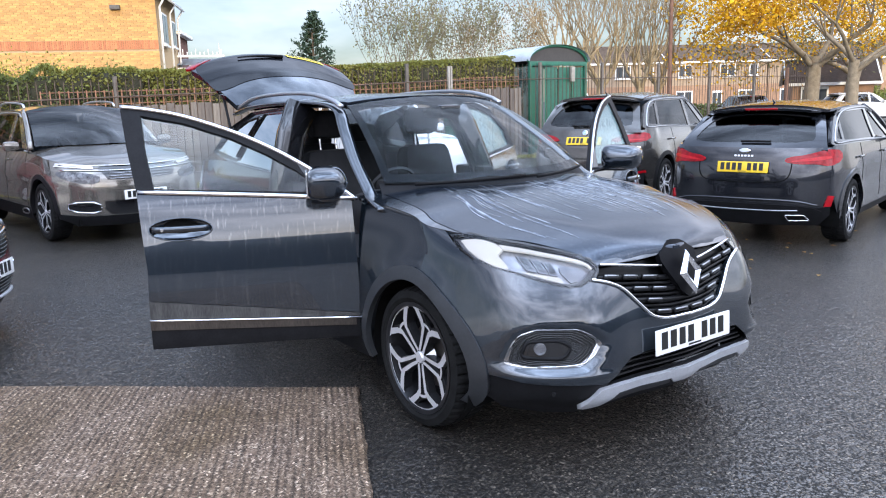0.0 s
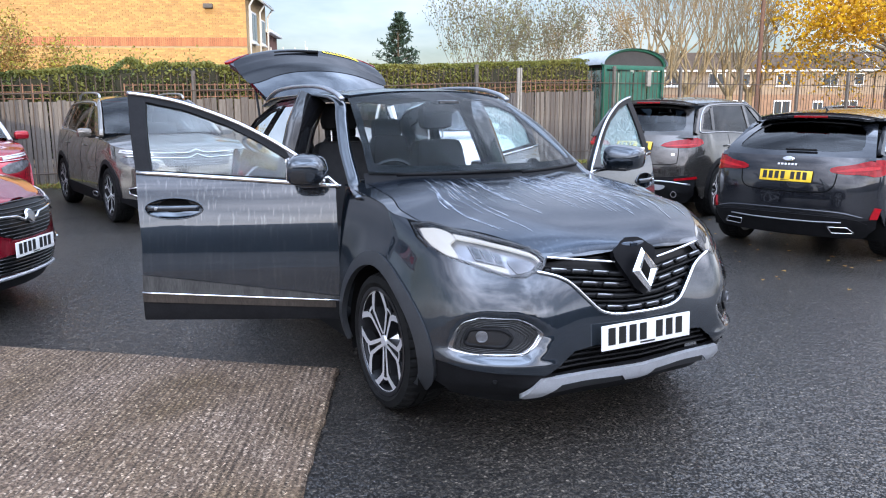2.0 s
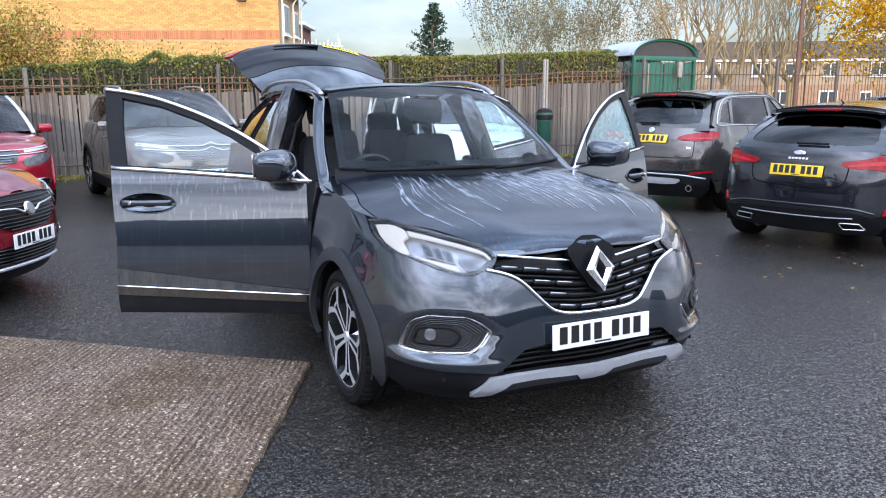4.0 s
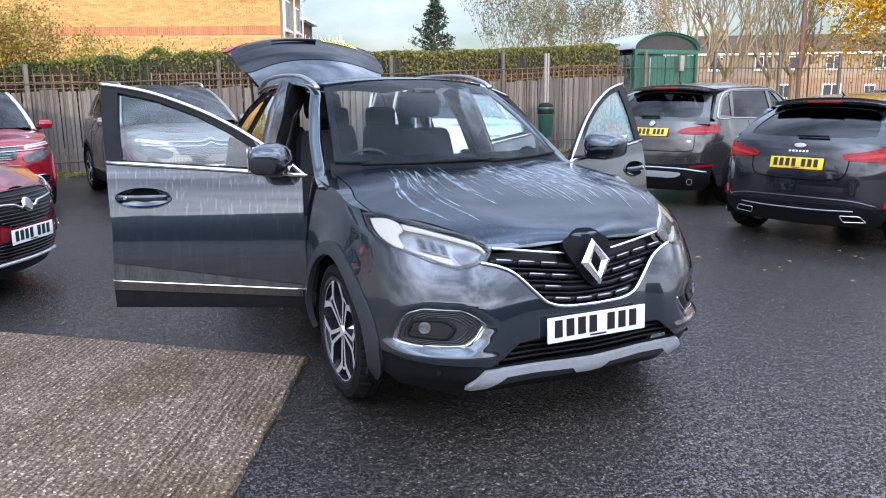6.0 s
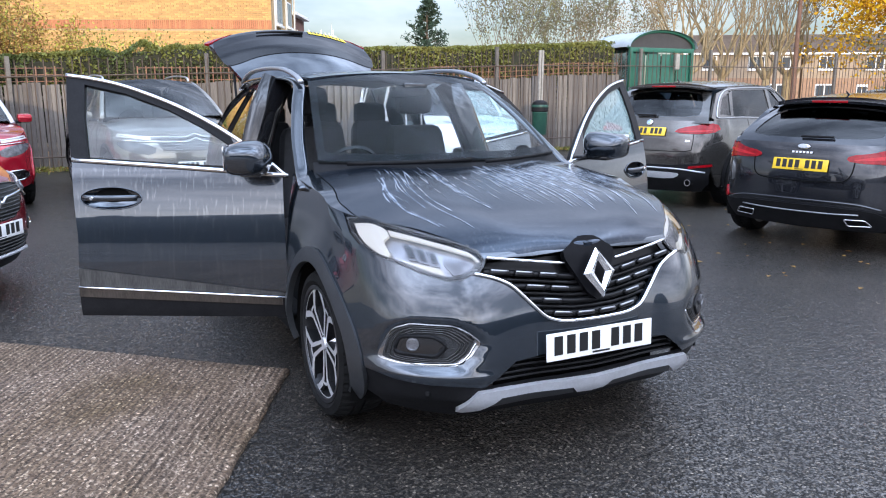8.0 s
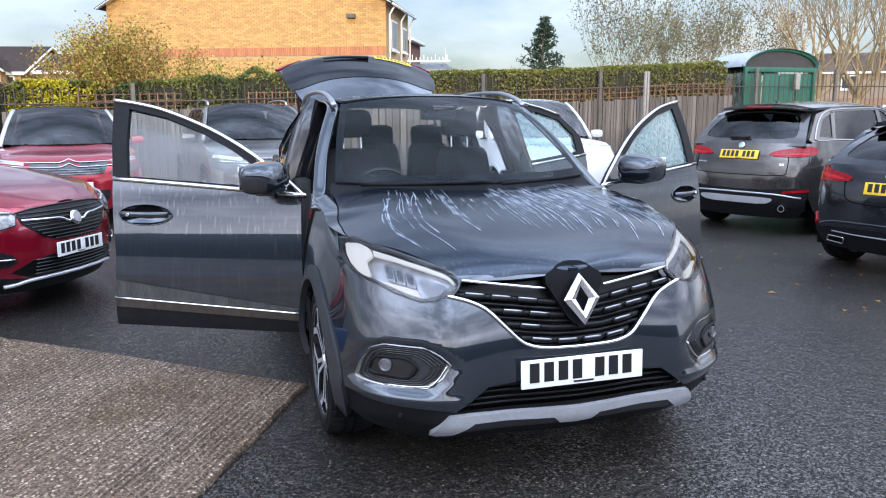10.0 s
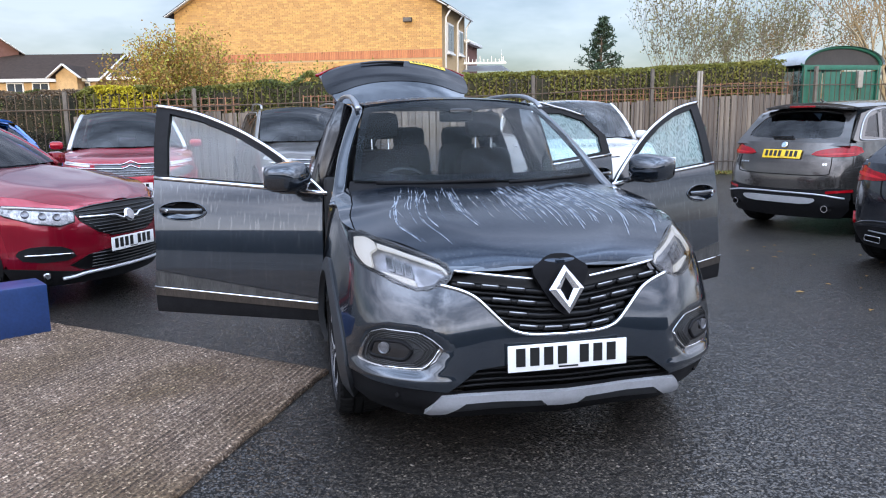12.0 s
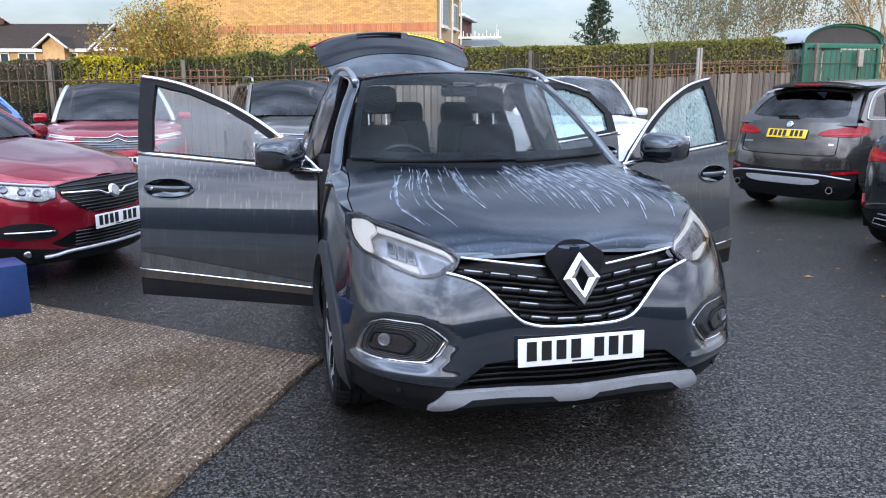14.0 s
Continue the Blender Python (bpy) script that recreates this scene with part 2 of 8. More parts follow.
M_HOUSING = mat("black emblem plastic", (0.006, 0.006, 0.007), 0.35, spec=0.06, var=0.2, scale=9)
# near-black for liners and seals; also stands for shade in hollows and gaps
M_SEAM = mat("black liner and gap shade", (0.006, 0.006, 0.006), 0.7, spec=0.05)
M_RUBBER = mat("tyre rubber", (0.011, 0.011, 0.011), 0.72, var=0.35, scale=16, bump=0.15, bscale=180, spec=0.08)
M_CHROME = mat("chrome", (0.78, 0.78, 0.79), 0.10, 1.0, var=0.03, scale=20)
M_SATIN = mat("satin silver", (0.42, 0.43, 0.45), 0.32, 0.85, var=0.06, scale=10)
M_ALLOY = mat("machined alloy", (0.68, 0.68, 0.70), 0.30, 0.55, var=0.06, scale=30)
M_ALLOYDARK = mat("dark alloy", (0.035, 0.035, 0.038), 0.35, 0.6, var=0.2, scale=20)
M_CLOTH = mat("charcoal seat cloth", (0.017, 0.017, 0.019), 0.85, var=0.3, scale=30, bump=0.2, bscale=350)
M_DASH = mat("dark dashboard plastic", (0.010, 0.010, 0.011), 0.55, var=0.2, scale=20, bump=0.1, bscale=300)
M_LINER = mat("grey headlining", (0.10, 0.10, 0.10), 0.9, var=0.06, scale=12)
# the windscreen's mist also stands in for the haze of reflected sky
M_WS = glass("windscreen glass", (0.80, 0.88, 0.92), 0.0, 0.012, (2, 2, 2), ior=1.22)
M_SIDE = glass("dewy side glass", (0.62, 0.80, 0.77), 0.0, 0.50, (95, 95, 7), ior=1.42)
M_SIDE2 = glass("clear side glass", (0.84, 0.91, 0.88), 0.0, ior=1.62)
M_PRIV = glass("tinted glass", (0.18, 0.19, 0.20), 0.0)
M_CARGLASS = glass("car window glass", (0.42, 0.51, 0.59), 0.0, ior=1.66)
M_LENS = glass("clear lamp lens", (0.85, 0.86, 0.88), 0.0, ior=1.45)
M_REDLENS = mat("red lamp lens", (0.27, 0.003, 0.008), 0.14, coat=0.25, spec=0.25, var=0.5, scale=24)
M_REDDARK = mat("bright red lamp band", (0.46, 0.012, 0.018), 0.22, coat=0.25, spec=0.25, var=0.3, scale=60)
M_CLEARLENS = mat("pale lamp lens", (0.42, 0.40, 0.40), 0.12, coat=1.0, var=0.1, scale=60)
M_DRL = emit("daytime running light", (1.0, 0.98, 0.95), 0.75)
M_GRILLE = mat("deep black grille plastic", (0.004, 0.004, 0.0045), 0.32, var=0.2, scale=8, spec=0.22)
M_ARCH = mat("dark grey arch plastic", (0.026, 0.028, 0.031), 0.42, var=0.2, scale=10, bump=0.05, bscale=300)
M_SKID = mat("bright satin silver", (0.60, 0.61, 0.64), 0.34, 0.6, var=0.08, scale=14)
M_DKCHROME = mat("smoked chrome", (0.34, 0.34, 0.35), 0.14, 1.0, var=0.1, scale=30)
M_LAMPGREY = mat("grey lamp reflector", (0.17, 0.17, 0.18), 0.30, 0.5, var=0.5, scale=40)
M_DUSTY = mat("dust-filmed black cladding", (0.040, 0.038, 0.035), 0.75, var=0.6, scale=9, stretch=(3, 3, .5), bump=0.08, bscale=300)
M_BRONZETRIM = mat("brownish satin trim", (0.060, 0.050, 0.042), 0.3, 0.4, var=0.4, scale=12, stretch=(2, 2, .5))
M_PLATE_W = mat("white plate acrylic", (0.80, 0.80, 0.78), 0.22, var=0.03, scale=8)
M_PLATE_Y = mat("yellow plate acrylic", (0.80, 0.52, 0.03), 0.22, var=0.03, scale=8)
M_INK = mat("black plate ink", (0.012, 0.012, 0.012), 0.3)
M_DISC = mat("brake disc steel", (0.12, 0.11, 0.105), 0.5, 0.7, var=0.1, scale=25)


# ---- mesh helpers ----
def finish(bm, smooth=True, angle=None):
    bmesh.ops.remove_doubles(bm, verts=bm.verts, dist=1e-5)
    for f in bm.faces:
        f.smooth = smooth
    if angle:
        for e in bm.edges:
            if len(e.link_faces) == 2 and e.calc_face_angle(0) > radians(angle):
                e.smooth = False
    return bm


def link_mesh(name, bm, material, parent=None):
    me = bpy.data.meshes.new(name)
    bm.to_mesh(me)
    bm.free()
    me.materials.append(material)
    ob = new(name, me)
    if parent:
        ob.parent = parent
    return ob


def part(name, bm, material, parent, label=""):
    ob = link_mesh(name, bm, material, parent)
    if label:
        tagged(ob, label)
    return ob


def thing(name, label, category, group="", kind="", m=None):
    ob = new(name)
    ob.empty_display_size = 0.2
    if m is not None:
        ob.matrix_world = m
    return tagged(ob, label, category, group, kind)


def add_box(bm, cx, cy, cz, sx, sy, sz, bevel=0.0, m=None):
    r = bmesh.ops.create_cube(bm, size=1.0)
    bmesh.ops.transform(bm, matrix=Matrix.Translation((cx, cy, cz)) @ Matrix.Diagonal((sx, sy, sz, 1)), verts=r["verts"])
    vs = list(r["verts"])
    if bevel:
        es = list({e for v in vs for e in v.link_edges})
        rb = bmesh.ops.bevel(bm, geom=es, offset=bevel, segments=2, affect="EDGES", profile=0.6)
        vs = list({v for f in rb["faces"] for v in f.verts} | {v for v in vs if v.is_valid})
    if m is not None:
        bmesh.ops.transform(bm, matrix=m, verts=vs)
    return bm


def box_bm(cx, cy, cz, sx, sy, sz, bevel=0.0, m=None):
    bm = bmesh.new()
    add_box(bm, cx, cy, cz, sx, sy, sz, bevel)
    if m is not None:
        bm.transform(m)
    return finish(bm, bool(bevel), 40)


def add_cyl(bm, p, q, r0, r1=None, n=12, caps=True):
    p, q = Vector(p), Vector(q)
    r1 = r0 if r1 is None else r1
    d = q - p
    rot = d.to_track_quat("Z", "Y").to_matrix()
    a = [bm.verts.new(p + rot @ Vector((r0 * math.cos(2 * math.pi * i / n), r0 * math.sin(2 * math.pi * i / n), 0))) for i in range(n)]
    b = [bm.verts.new(q + rot @ Vector((r1 * math.cos(2 * math.pi * i / n), r1 * math.sin(2 * math.pi * i / n), 0))) for i in range(n)]
    for i in range(n):
        bm.faces.new((a[i], a[(i + 1) % n], b[(i + 1) % n], b[i]))
    if caps:
        bm.faces.new(a[::-1])
        bm.faces.new(b)
    return bm


def cyl_bm(p, q, r0, r1=None, n=16):
    return finish(add_cyl(bmesh.new(), p, q, r0, r1, n), True, 40)


def sweep(path, rx, rz, n=8, up=(0, 0, 1), closed=False, power=1.0, bm=None, taper=None):
    """A tube of elliptic section along a path of points."""
    bm = bm or bmesh.new()
    pts = [Vector(p) for p in path]
    rings = []
    k = len(pts)
    for i, p in enumerate(pts):
        a, b = pts[i - 1] if (i or closed) else pts[0], pts[(i + 1) % k] if (i < k - 1 or closed) else pts[-1]
        d = (b - a).normalized()
        side = d.cross(Vector(up))
        side = side.normalized() if side.length > 1e-4 else Vector((1, 0, 0))
        top = side.cross(d).normalized()
        s = taper(i / max(1, k - 1)) if taper else 1.0
        ring = []
        for j in range(n):
            c, sn = math.cos(2 * math.pi * (j + 0.5) / n), math.sin(2 * math.pi * (j + 0.5) / n)
            c, sn = math.copysign(abs(c) ** power, c), math.copysign(abs(sn) ** power, sn)
            ring.append(bm.verts.new(p + side * (rx * c * s) + top * (rz * sn * s)))
        rings.append(ring)
    for i in range(k if closed else k - 1):
        r, q = rings[i], rings[(i + 1) % k]
        for j in range(n):
            bm.faces.new((r[j], r[(j + 1) % n], q[(j + 1) % n], q[j]))
    if not closed:
        bm.faces.new(rings[0][::-1])
        bm.faces.new(rings[-1])
    bmesh.ops.recalc_face_normals(bm, faces=bm.faces)
    for f in bm.faces:
        f.smooth = True
    return bm


def lathe(profile, n=48, axis="x"):
    """A solid of revolution: profile of (radius, along)."""
    bm = bmesh.new()
    rings = []
    for r, a in profile:
        ring = []
        for i in range(n):
            c, s = r * math.cos(2 * math.pi * i / n), r * math.sin(2 * math.pi * i / n)
            ring.append(bm.verts.new({"x": (a, c, s), "y": (c, a, s), "z": (c, s, a)}[axis]))
        rings.append(ring)
    for a, b in zip(rings, rings[1:]):
        for i in range(n):
            bm.faces.new((a[i], a[(i + 1) % n], b[(i + 1) % n], b[i]))
    bmesh.ops.recalc_face_normals(bm, faces=bm.faces)
    return finish(bm, True, 35)


def spline(pts, per=10):
    """Catmull-Rom through the points, dense."""
    P = np.array(pts, float)
    P = np.vstack([2 * P[0] - P[1], P, 2 * P[-1] - P[-2]])
    out = []
    for i in range(1, len(P) - 2):
        for s in np.arange(per) / per:
            a, b, c, d = P[i - 1], P[i], P[i + 1], P[i + 2]
            out.append(0.5 * (2 * b + (c - a) * s + (2 * a - 5 * b + 4 * c - d) * s * s + (3 * b - a - 3 * c + d) * s ** 3))
    out.append(P[-2])
    return np.array(out)


def curve_fn(*pairs):
    """A smooth function through (x, y) pairs that does not overshoot."""
    x, y = np.array([p[0] for p in pairs], float), np.array([p[1] for p in pairs], float)
    h, d = np.diff(x), np.diff(y) / np.diff(x)
    m = np.zeros(len(x))
    m[0], m[-1] = d[0], d[-1]
    for i in range(1, len(x) - 1):
        if d[i - 1] * d[i] > 0:
            w1, w2 = 2 * h[i] + h[i - 1], h[i] + 2 * h[i - 1]
            m[i] = (w1 + w2) / (w1 / d[i - 1] + w2 / d[i])
    X, Y = [], []
    for i in range(len(h)):
        for s in np.arange(24) / 24:
            X.append(x[i] + s * h[i])
            Y.append((1 + 2 * s) * (1 - s) ** 2 * y[i] + s * (1 - s) ** 2 * h[i] * m[i] + s * s * (3 - 2 * s) * y[i + 1] + s * s * (s - 1) * h[i] * m[i + 1])
    X.append(x[-1])
    Y.append(y[-1])
    X, Y = np.array(X), np.array(Y)
    return lambda v: float(np.interp(v, X, Y))


def rounded(poly, cuts=2):
    """Corner cutting of a closed outline."""
    for _ in range(cuts):
        out = []
        for i, p in enumerate(poly):
            q = poly[(i + 1) % len(poly)]
            out += [(p[0] * 0.75 + q[0] * 0.25, p[1] * 0.75 + q[1] * 0.25), (p[0] * 0.25 + q[0] * 0.75, p[1] * 0.25 + q[1] * 0.75)]
        poly = out
    return poly


def soft(poly, r=0.02, n=4):
    """An outline with its corners rounded by about r."""
    out = []
    k = len(poly)
    for i in range(k):
        a, p, b = (Vector(poly[j % k]) for j in (i - 1, i, i + 1))
        q = min(r, (a - p).length * .48, (b - p).length * .48)
        u, w = p + (a - p).normalized() * q, p + (b - p).normalized() * q
        for j in range(n + 1):
            t = j / n
            c = u * (1 - t) ** 2 + p * (2 * t * (1 - t)) + w * t * t
            out.append((c.x, c.y))
    return out


def depth_in(p, poly):
    """Distance to an outline, positive inside."""
    best = 9.0
    for i, a in enumerate(poly):
        b = poly[(i + 1) % len(poly)]
        ax, ay, bx, by = a[0], a[1], b[0], b[1]
        l2 = (bx - ax) ** 2 + (by - ay) ** 2
        t = max(0, min(1, ((p[0] - ax) * (bx - ax) + (p[1] - ay) * (by - ay)) / l2)) if l2 else 0
        best = min(best, math.hypot(p[0] - ax - t * (bx - ax), p[1] - ay - t * (by - ay)))
    return best if inside(p, poly) else -best


def scaled(poly, s, shift=(0, 0)):
    cx, cy = sum(p[0] for p in poly) / len(poly), sum(p[1] for p in poly) / len(poly)
    return [(cx + (p[0] - cx) * s + shift[0], cy + (p[1] - cy) * s + shift[1]) for p in poly]


def both(half):
    """An outline given for x >= 0 from bottom centre to top centre, completed by its mirror image."""
    return list(half) + [(-p[0], p[1]) for p in reversed(half) if abs(p[0]) > 1e-6]


def inside(p, poly):
    hit, j = False, len(poly) - 1
    for i in range(len(poly)):
        (xi, yi), (xj, yj) = poly[i], poly[j]
        if (yi > p[1]) != (yj > p[1]) and p[0] < (xj - xi) * (p[1] - yi) / (yj - yi) + xi:
            hit = not hit
        j = i
    return hit


def cut_sheet(poly, holes=(), du=0.05, dv=0.05):
    """A flat gridded sheet in (u, v) with an exact outline and holes."""
    us, vs = [p[0] for p in poly], [p[1] for p in poly]
    u0, u1, v0, v1 = min(us), max(us), min(vs), max(vs)
    nu, nv = max(1, math.ceil((u1 - u0) / du)), max(1, math.ceil((v1 - v0) / dv))
    bm = bmesh.new()
    g = [[bm.verts.new((u0 + (u1 - u0) * i / nu, v0 + (v1 - v0) * j / nv, 0)) for j in range(nv + 1)] for i in range(nu + 1)]
    for i in range(nu):
        for j in range(nv):
            bm.faces.new((g[i][j], g[i + 1][j], g[i + 1][j + 1], g[i][j + 1]))
    e = 1e-4
    for ring in (poly, *holes):
        for i, p in enumerate(ring):
            q = ring[(i + 1) % len(ring)]
            a0, a1, b0, b1 = min(p[0], q[0]) - e, max(p[0], q[0]) + e, min(p[1], q[1]) - e, max(p[1], q[1]) + e
            if math.hypot(q[0] - p[0], q[1] - p[1]) < 1e-6:
                continue
            fs = []
            for f in bm.faces:
                xs = [v.co.x for v in f.verts]
                if max(xs) < a0 or min(xs) > a1:
                    continue
                ys = [v.co.y for v in f.verts]
                if max(ys) < b0 or min(ys) > b1:
                    continue
                fs.append(f)
            geom = list({v for f in fs for v in f.verts}) + list({x for f in fs for x in f.edges}) + fs
            if fs:
                bmesh.ops.bisect_plane(bm, geom=geom, dist=1e-5, plane_co=(p[0], p[1], 0), plane_no=(p[1] - q[1], q[0] - p[0], 0))
    gone = []
    for f in bm.faces:
        c = f.calc_center_median()
        if not inside((c.x, c.y), poly) or any(inside((c.x, c.y), h) for h in holes):
            gone.append(f)
    bmesh.ops.delete(bm, geom=gone, context="FACES")
    return bm


def normal_of(fn, u, v, out=None):
    e = 2e-3
    n = (fn(u + e, v) - fn(u - e, v)).cross(fn(u, v + e) - fn(u, v - e))
    n = n.normalized() if n.length > 1e-12 else Vector((0, 0, 1))
    return n


def panel(fn, poly, holes=(), du=0.05, dv=0.05, off=0.0, thick=0.02, flip=False, mirror=False, dome=0.0):
    """A sheet laid on the surface fn(u, v), lifted by off along its normal, with a turned-in rim of depth thick."""
    bm = cut_sheet(poly, holes, du, dv)
    sgn = -1 if flip else 1
    low = {}
    rim = [e for e in bm.edges if len(e.link_faces) == 1] if thick else []
    edge_vs = {v for e in rim for v in e.verts}
    for v in bm.verts:
        u, w = v.co.x, v.co.y
        n = normal_of(fn, u, w) * sgn
        base = fn(u, w)
        v.co = base + n * off
        if v in edge_vs:
            low[v] = base + n * (off - thick)
    if flip:
        bmesh.ops.reverse_faces(bm, faces=bm.faces)
    lows = {v: bm.verts.new(c) for v, c in low.items()}
    for e in rim:
        a, b = e.verts
        l = e.link_loops[0]
        if l.vert != a:
            a, b = b, a
        bm.faces.new((b, a, lows[a], lows[b]))
        e.smooth = False
    for f in bm.faces:
        f.smooth = True
    if mirror:
        bm.transform(Matrix.Diagonal((-1, 1, 1, 1)))
        bmesh.ops.reverse_faces(bm, faces=bm.faces)
    bm.normal_update()
    return bm


def trim_on(fn, path, r, off=0.0, flip=False, n=6, mirror=False, closed=False, flat=1.0):
    """A rod laid along a (u, v) path on a surface."""
    s = -1 if flip else 1
    pts = [fn(u, v) + normal_of(fn, u, v) * s * off for u, v in path]
    bm = sweep(pts, r, r * flat, n, closed=closed)
    if mirror:
        bm.transform(Matrix.Diagonal((-1, 1, 1, 1)))
        bmesh.ops.reverse_faces(bm, faces=bm.faces)
    return bm


# ---- ground and fence ----
def facets(nt, scale, k, coords):
    """A normal that tilts at random from chip to chip, and the chips' random colour and distance."""
    vo = nt.nodes.new("ShaderNodeTexVoronoi")
    vo.inputs["Scale"].default_value = scale
    nt.links.new(coords, vo.inputs["Vector"])
    sb = nt.nodes.new("ShaderNodeVectorMath")
    sb.operation = "SUBTRACT"
    sb.inputs[1].default_value = (0.5, 0.5, 0.5)
    nt.links.new(vo.outputs["Color"], sb.inputs[0])
    sc = nt.nodes.new("ShaderNodeVectorMath")
    sc.operation = "SCALE"
    sc.inputs["Scale"].default_value = k
    nt.links.new(sb.outputs["Vector"], sc.inputs[0])
    ge = nt.nodes.new("ShaderNodeNewGeometry")
    ad = nt.nodes.new("ShaderNodeVectorMath")
    nt.links.new(sc.outputs["Vector"], ad.inputs[0])
    nt.links.new(ge.outputs["Normal"], ad.inputs[1])
    no = nt.nodes.new("ShaderNodeVectorMath")
    no.operation = "NORMALIZE"
    nt.links.new(ad.outputs["Vector"], no.inputs[0])
    return no.outputs["Vector"], vo


def ramp(nt, src, *stops):
    cr = nt.nodes.new("ShaderNodeValToRGB")
    e = cr.color_ramp.elements
    while len(e) < len(stops):
        e.new(0.5)
    for el, (p, c) in zip(e, stops):
        el.position, el.color = p, (*c, 1)
    nt.links.new(src, cr.inputs["Fac"])
    return cr.outputs["Color"]


def times(nt, a, b, fac=1.0):
    mx = nt.nodes.new("ShaderNodeMixRGB")
    mx.blend_type = "MULTIPLY"
    mx.inputs["Fac"].default_value = fac
    nt.links.new(a, mx.inputs["Color1"])
    nt.links.new(b, mx.inputs["Color2"])
    return mx.outputs["Color"]


def asphalt():
    """Wet asphalt: proud chips with a film of water on their tops, black pits between them."""
    m = mat("damp asphalt", (0.030, 0.030, 0.032), 0.35)
    nt = m.node_tree
    b = nt.nodes["Principled BSDF"]
    co = nt.nodes.new("ShaderNodeTexCoord").outputs["Object"]
    nv, vo = facets(nt, 100, 0.20, co)
    b.inputs["Specular IOR Level"].default_value = 0.26
    b.inputs["Coat Roughness"].default_value, b.inputs["Coat IOR"].default_value = 0.18, 2.4
    big = nt.nodes.new("ShaderNodeTexNoise")
    big.inputs["Scale"].default_value, big.inputs["Detail"].default_value = 0.45, 8.0
    grit = nt.nodes.new("ShaderNodeTexNoise")
    grit.inputs["Scale"].default_value, grit.inputs["Detail"].default_value, grit.inputs["Roughness"].default_value = 70.0, 3.0, 0.65
    for n in (big, grit):
        nt.links.new(co, n.inputs["Vector"])
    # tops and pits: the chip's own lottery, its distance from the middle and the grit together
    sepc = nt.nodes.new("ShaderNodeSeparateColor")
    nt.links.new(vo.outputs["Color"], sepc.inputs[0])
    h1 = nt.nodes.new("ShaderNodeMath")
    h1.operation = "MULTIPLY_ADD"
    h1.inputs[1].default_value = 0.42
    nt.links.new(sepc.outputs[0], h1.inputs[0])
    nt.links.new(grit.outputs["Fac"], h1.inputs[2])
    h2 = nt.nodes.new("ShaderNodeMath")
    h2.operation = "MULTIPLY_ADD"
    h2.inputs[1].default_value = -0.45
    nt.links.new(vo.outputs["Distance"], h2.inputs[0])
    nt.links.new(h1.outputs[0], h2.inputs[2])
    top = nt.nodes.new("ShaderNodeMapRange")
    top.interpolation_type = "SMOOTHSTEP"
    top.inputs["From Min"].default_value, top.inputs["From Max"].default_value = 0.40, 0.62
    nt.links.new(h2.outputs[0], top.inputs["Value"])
    col = ramp(nt, sepc.outputs[1], (0.0, (0.013, 0.0112, 0.0095)), (0.70, (0.044, 0.0378, 0.0318)), (0.95, (0.085, 0.074, 0.060)), (1.0, (0.19, 0.165, 0.135)))
    col = times(nt, col, ramp(nt, big.outputs["Fac"], (0.36, (0.66, 0.65, 0.65)), (0.64, (1.25, 1.22, 1.18))))
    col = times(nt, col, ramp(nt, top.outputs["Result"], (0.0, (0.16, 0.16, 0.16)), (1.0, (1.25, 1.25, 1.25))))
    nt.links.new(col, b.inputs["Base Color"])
    wet = nt.nodes.new("ShaderNodeMath")
    wet.operation = "MULTIPLY"
    wr = nt.nodes.new("ShaderNodeMapRange")
    wr.inputs["From Min"].default_value, wr.inputs["From Max"].default_value = 0.34, 0.62
    wr.inputs["To Min"].default_value, wr.inputs["To Max"].default_value = 1.0, 0.55
    nt.links.new(big.outputs["Fac"], wr.inputs["Value"])
    nt.links.new(top.outputs["Result"], wet.inputs[0])
    nt.links.new(wr.outputs["Result"], wet.inputs[1])
    nt.links.new(wet.outputs[0], b.inputs["Coat Weight"])
    b.inputs["Roughness"].default_value = 0.5
    b1 = nt.nodes.new("ShaderNodeBump")
    b1.inputs["Strength"].default_value, b1.inputs["Distance"].default_value = 1.0, 0.008
    nt.links.new(h2.outputs[0], b1.inputs["Height"])
    # clusters of chips standing proud, a few centimetres across
    lumps = nt.nodes.new("ShaderNodeTexNoise")
    lumps.inputs["Scale"].default_value, lumps.inputs["Detail"].default_value = 26.0, 3.0
    nt.links.new(co, lumps.inputs["Vector"])
    b2 = nt.nodes.new("ShaderNodeBump")
    b2.inputs["Strength"].default_value, b2.inputs["Distance"].default_value = 0.8, 0.012
    nt.links.new(lumps.outputs["Fac"], b2.inputs["Height"])
    nt.links.new(nv, b2.inputs["Normal"])
    nt.links.new(b2.outputs["Normal"], b1.inputs["Normal"])
    nt.links.new(b1.outputs["Normal"], b.inputs["Normal"])
    nt.links.new(b2.outputs["Normal"], b.inputs["Coat Normal"])
    return m


M_ASPHALT = asphalt()


def ground_sheet():
    bm = bmesh.new()
    n = 40
    xs = [math.copysign(abs(q) ** 3, q) * 1500 for q in np.linspace(-1, 1, n)]
    g = [[bm.verts.new((x, y, 0)) for y in xs] for x in xs]
    for i in range(n - 1):
        for j in range(n - 1):
            bm.faces.new((g[i][j], g[i + 1][j], g[i + 1][j + 1], g[i][j + 1]))
    return bm


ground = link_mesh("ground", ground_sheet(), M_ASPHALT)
tagged(ground, "dark damp asphalt of the car park", "ground", kind="structure")


SLAB_ACROSS = Vector((-1.68, 1.40, 0)).normalized()
SLAB_ALONG = Vector((-.452, -.892, 0)).normalized()
SLAB_PERP = Vector((SLAB_ALONG.y, -SLAB_ALONG.x, 0))
SLAB_PITCH = .034


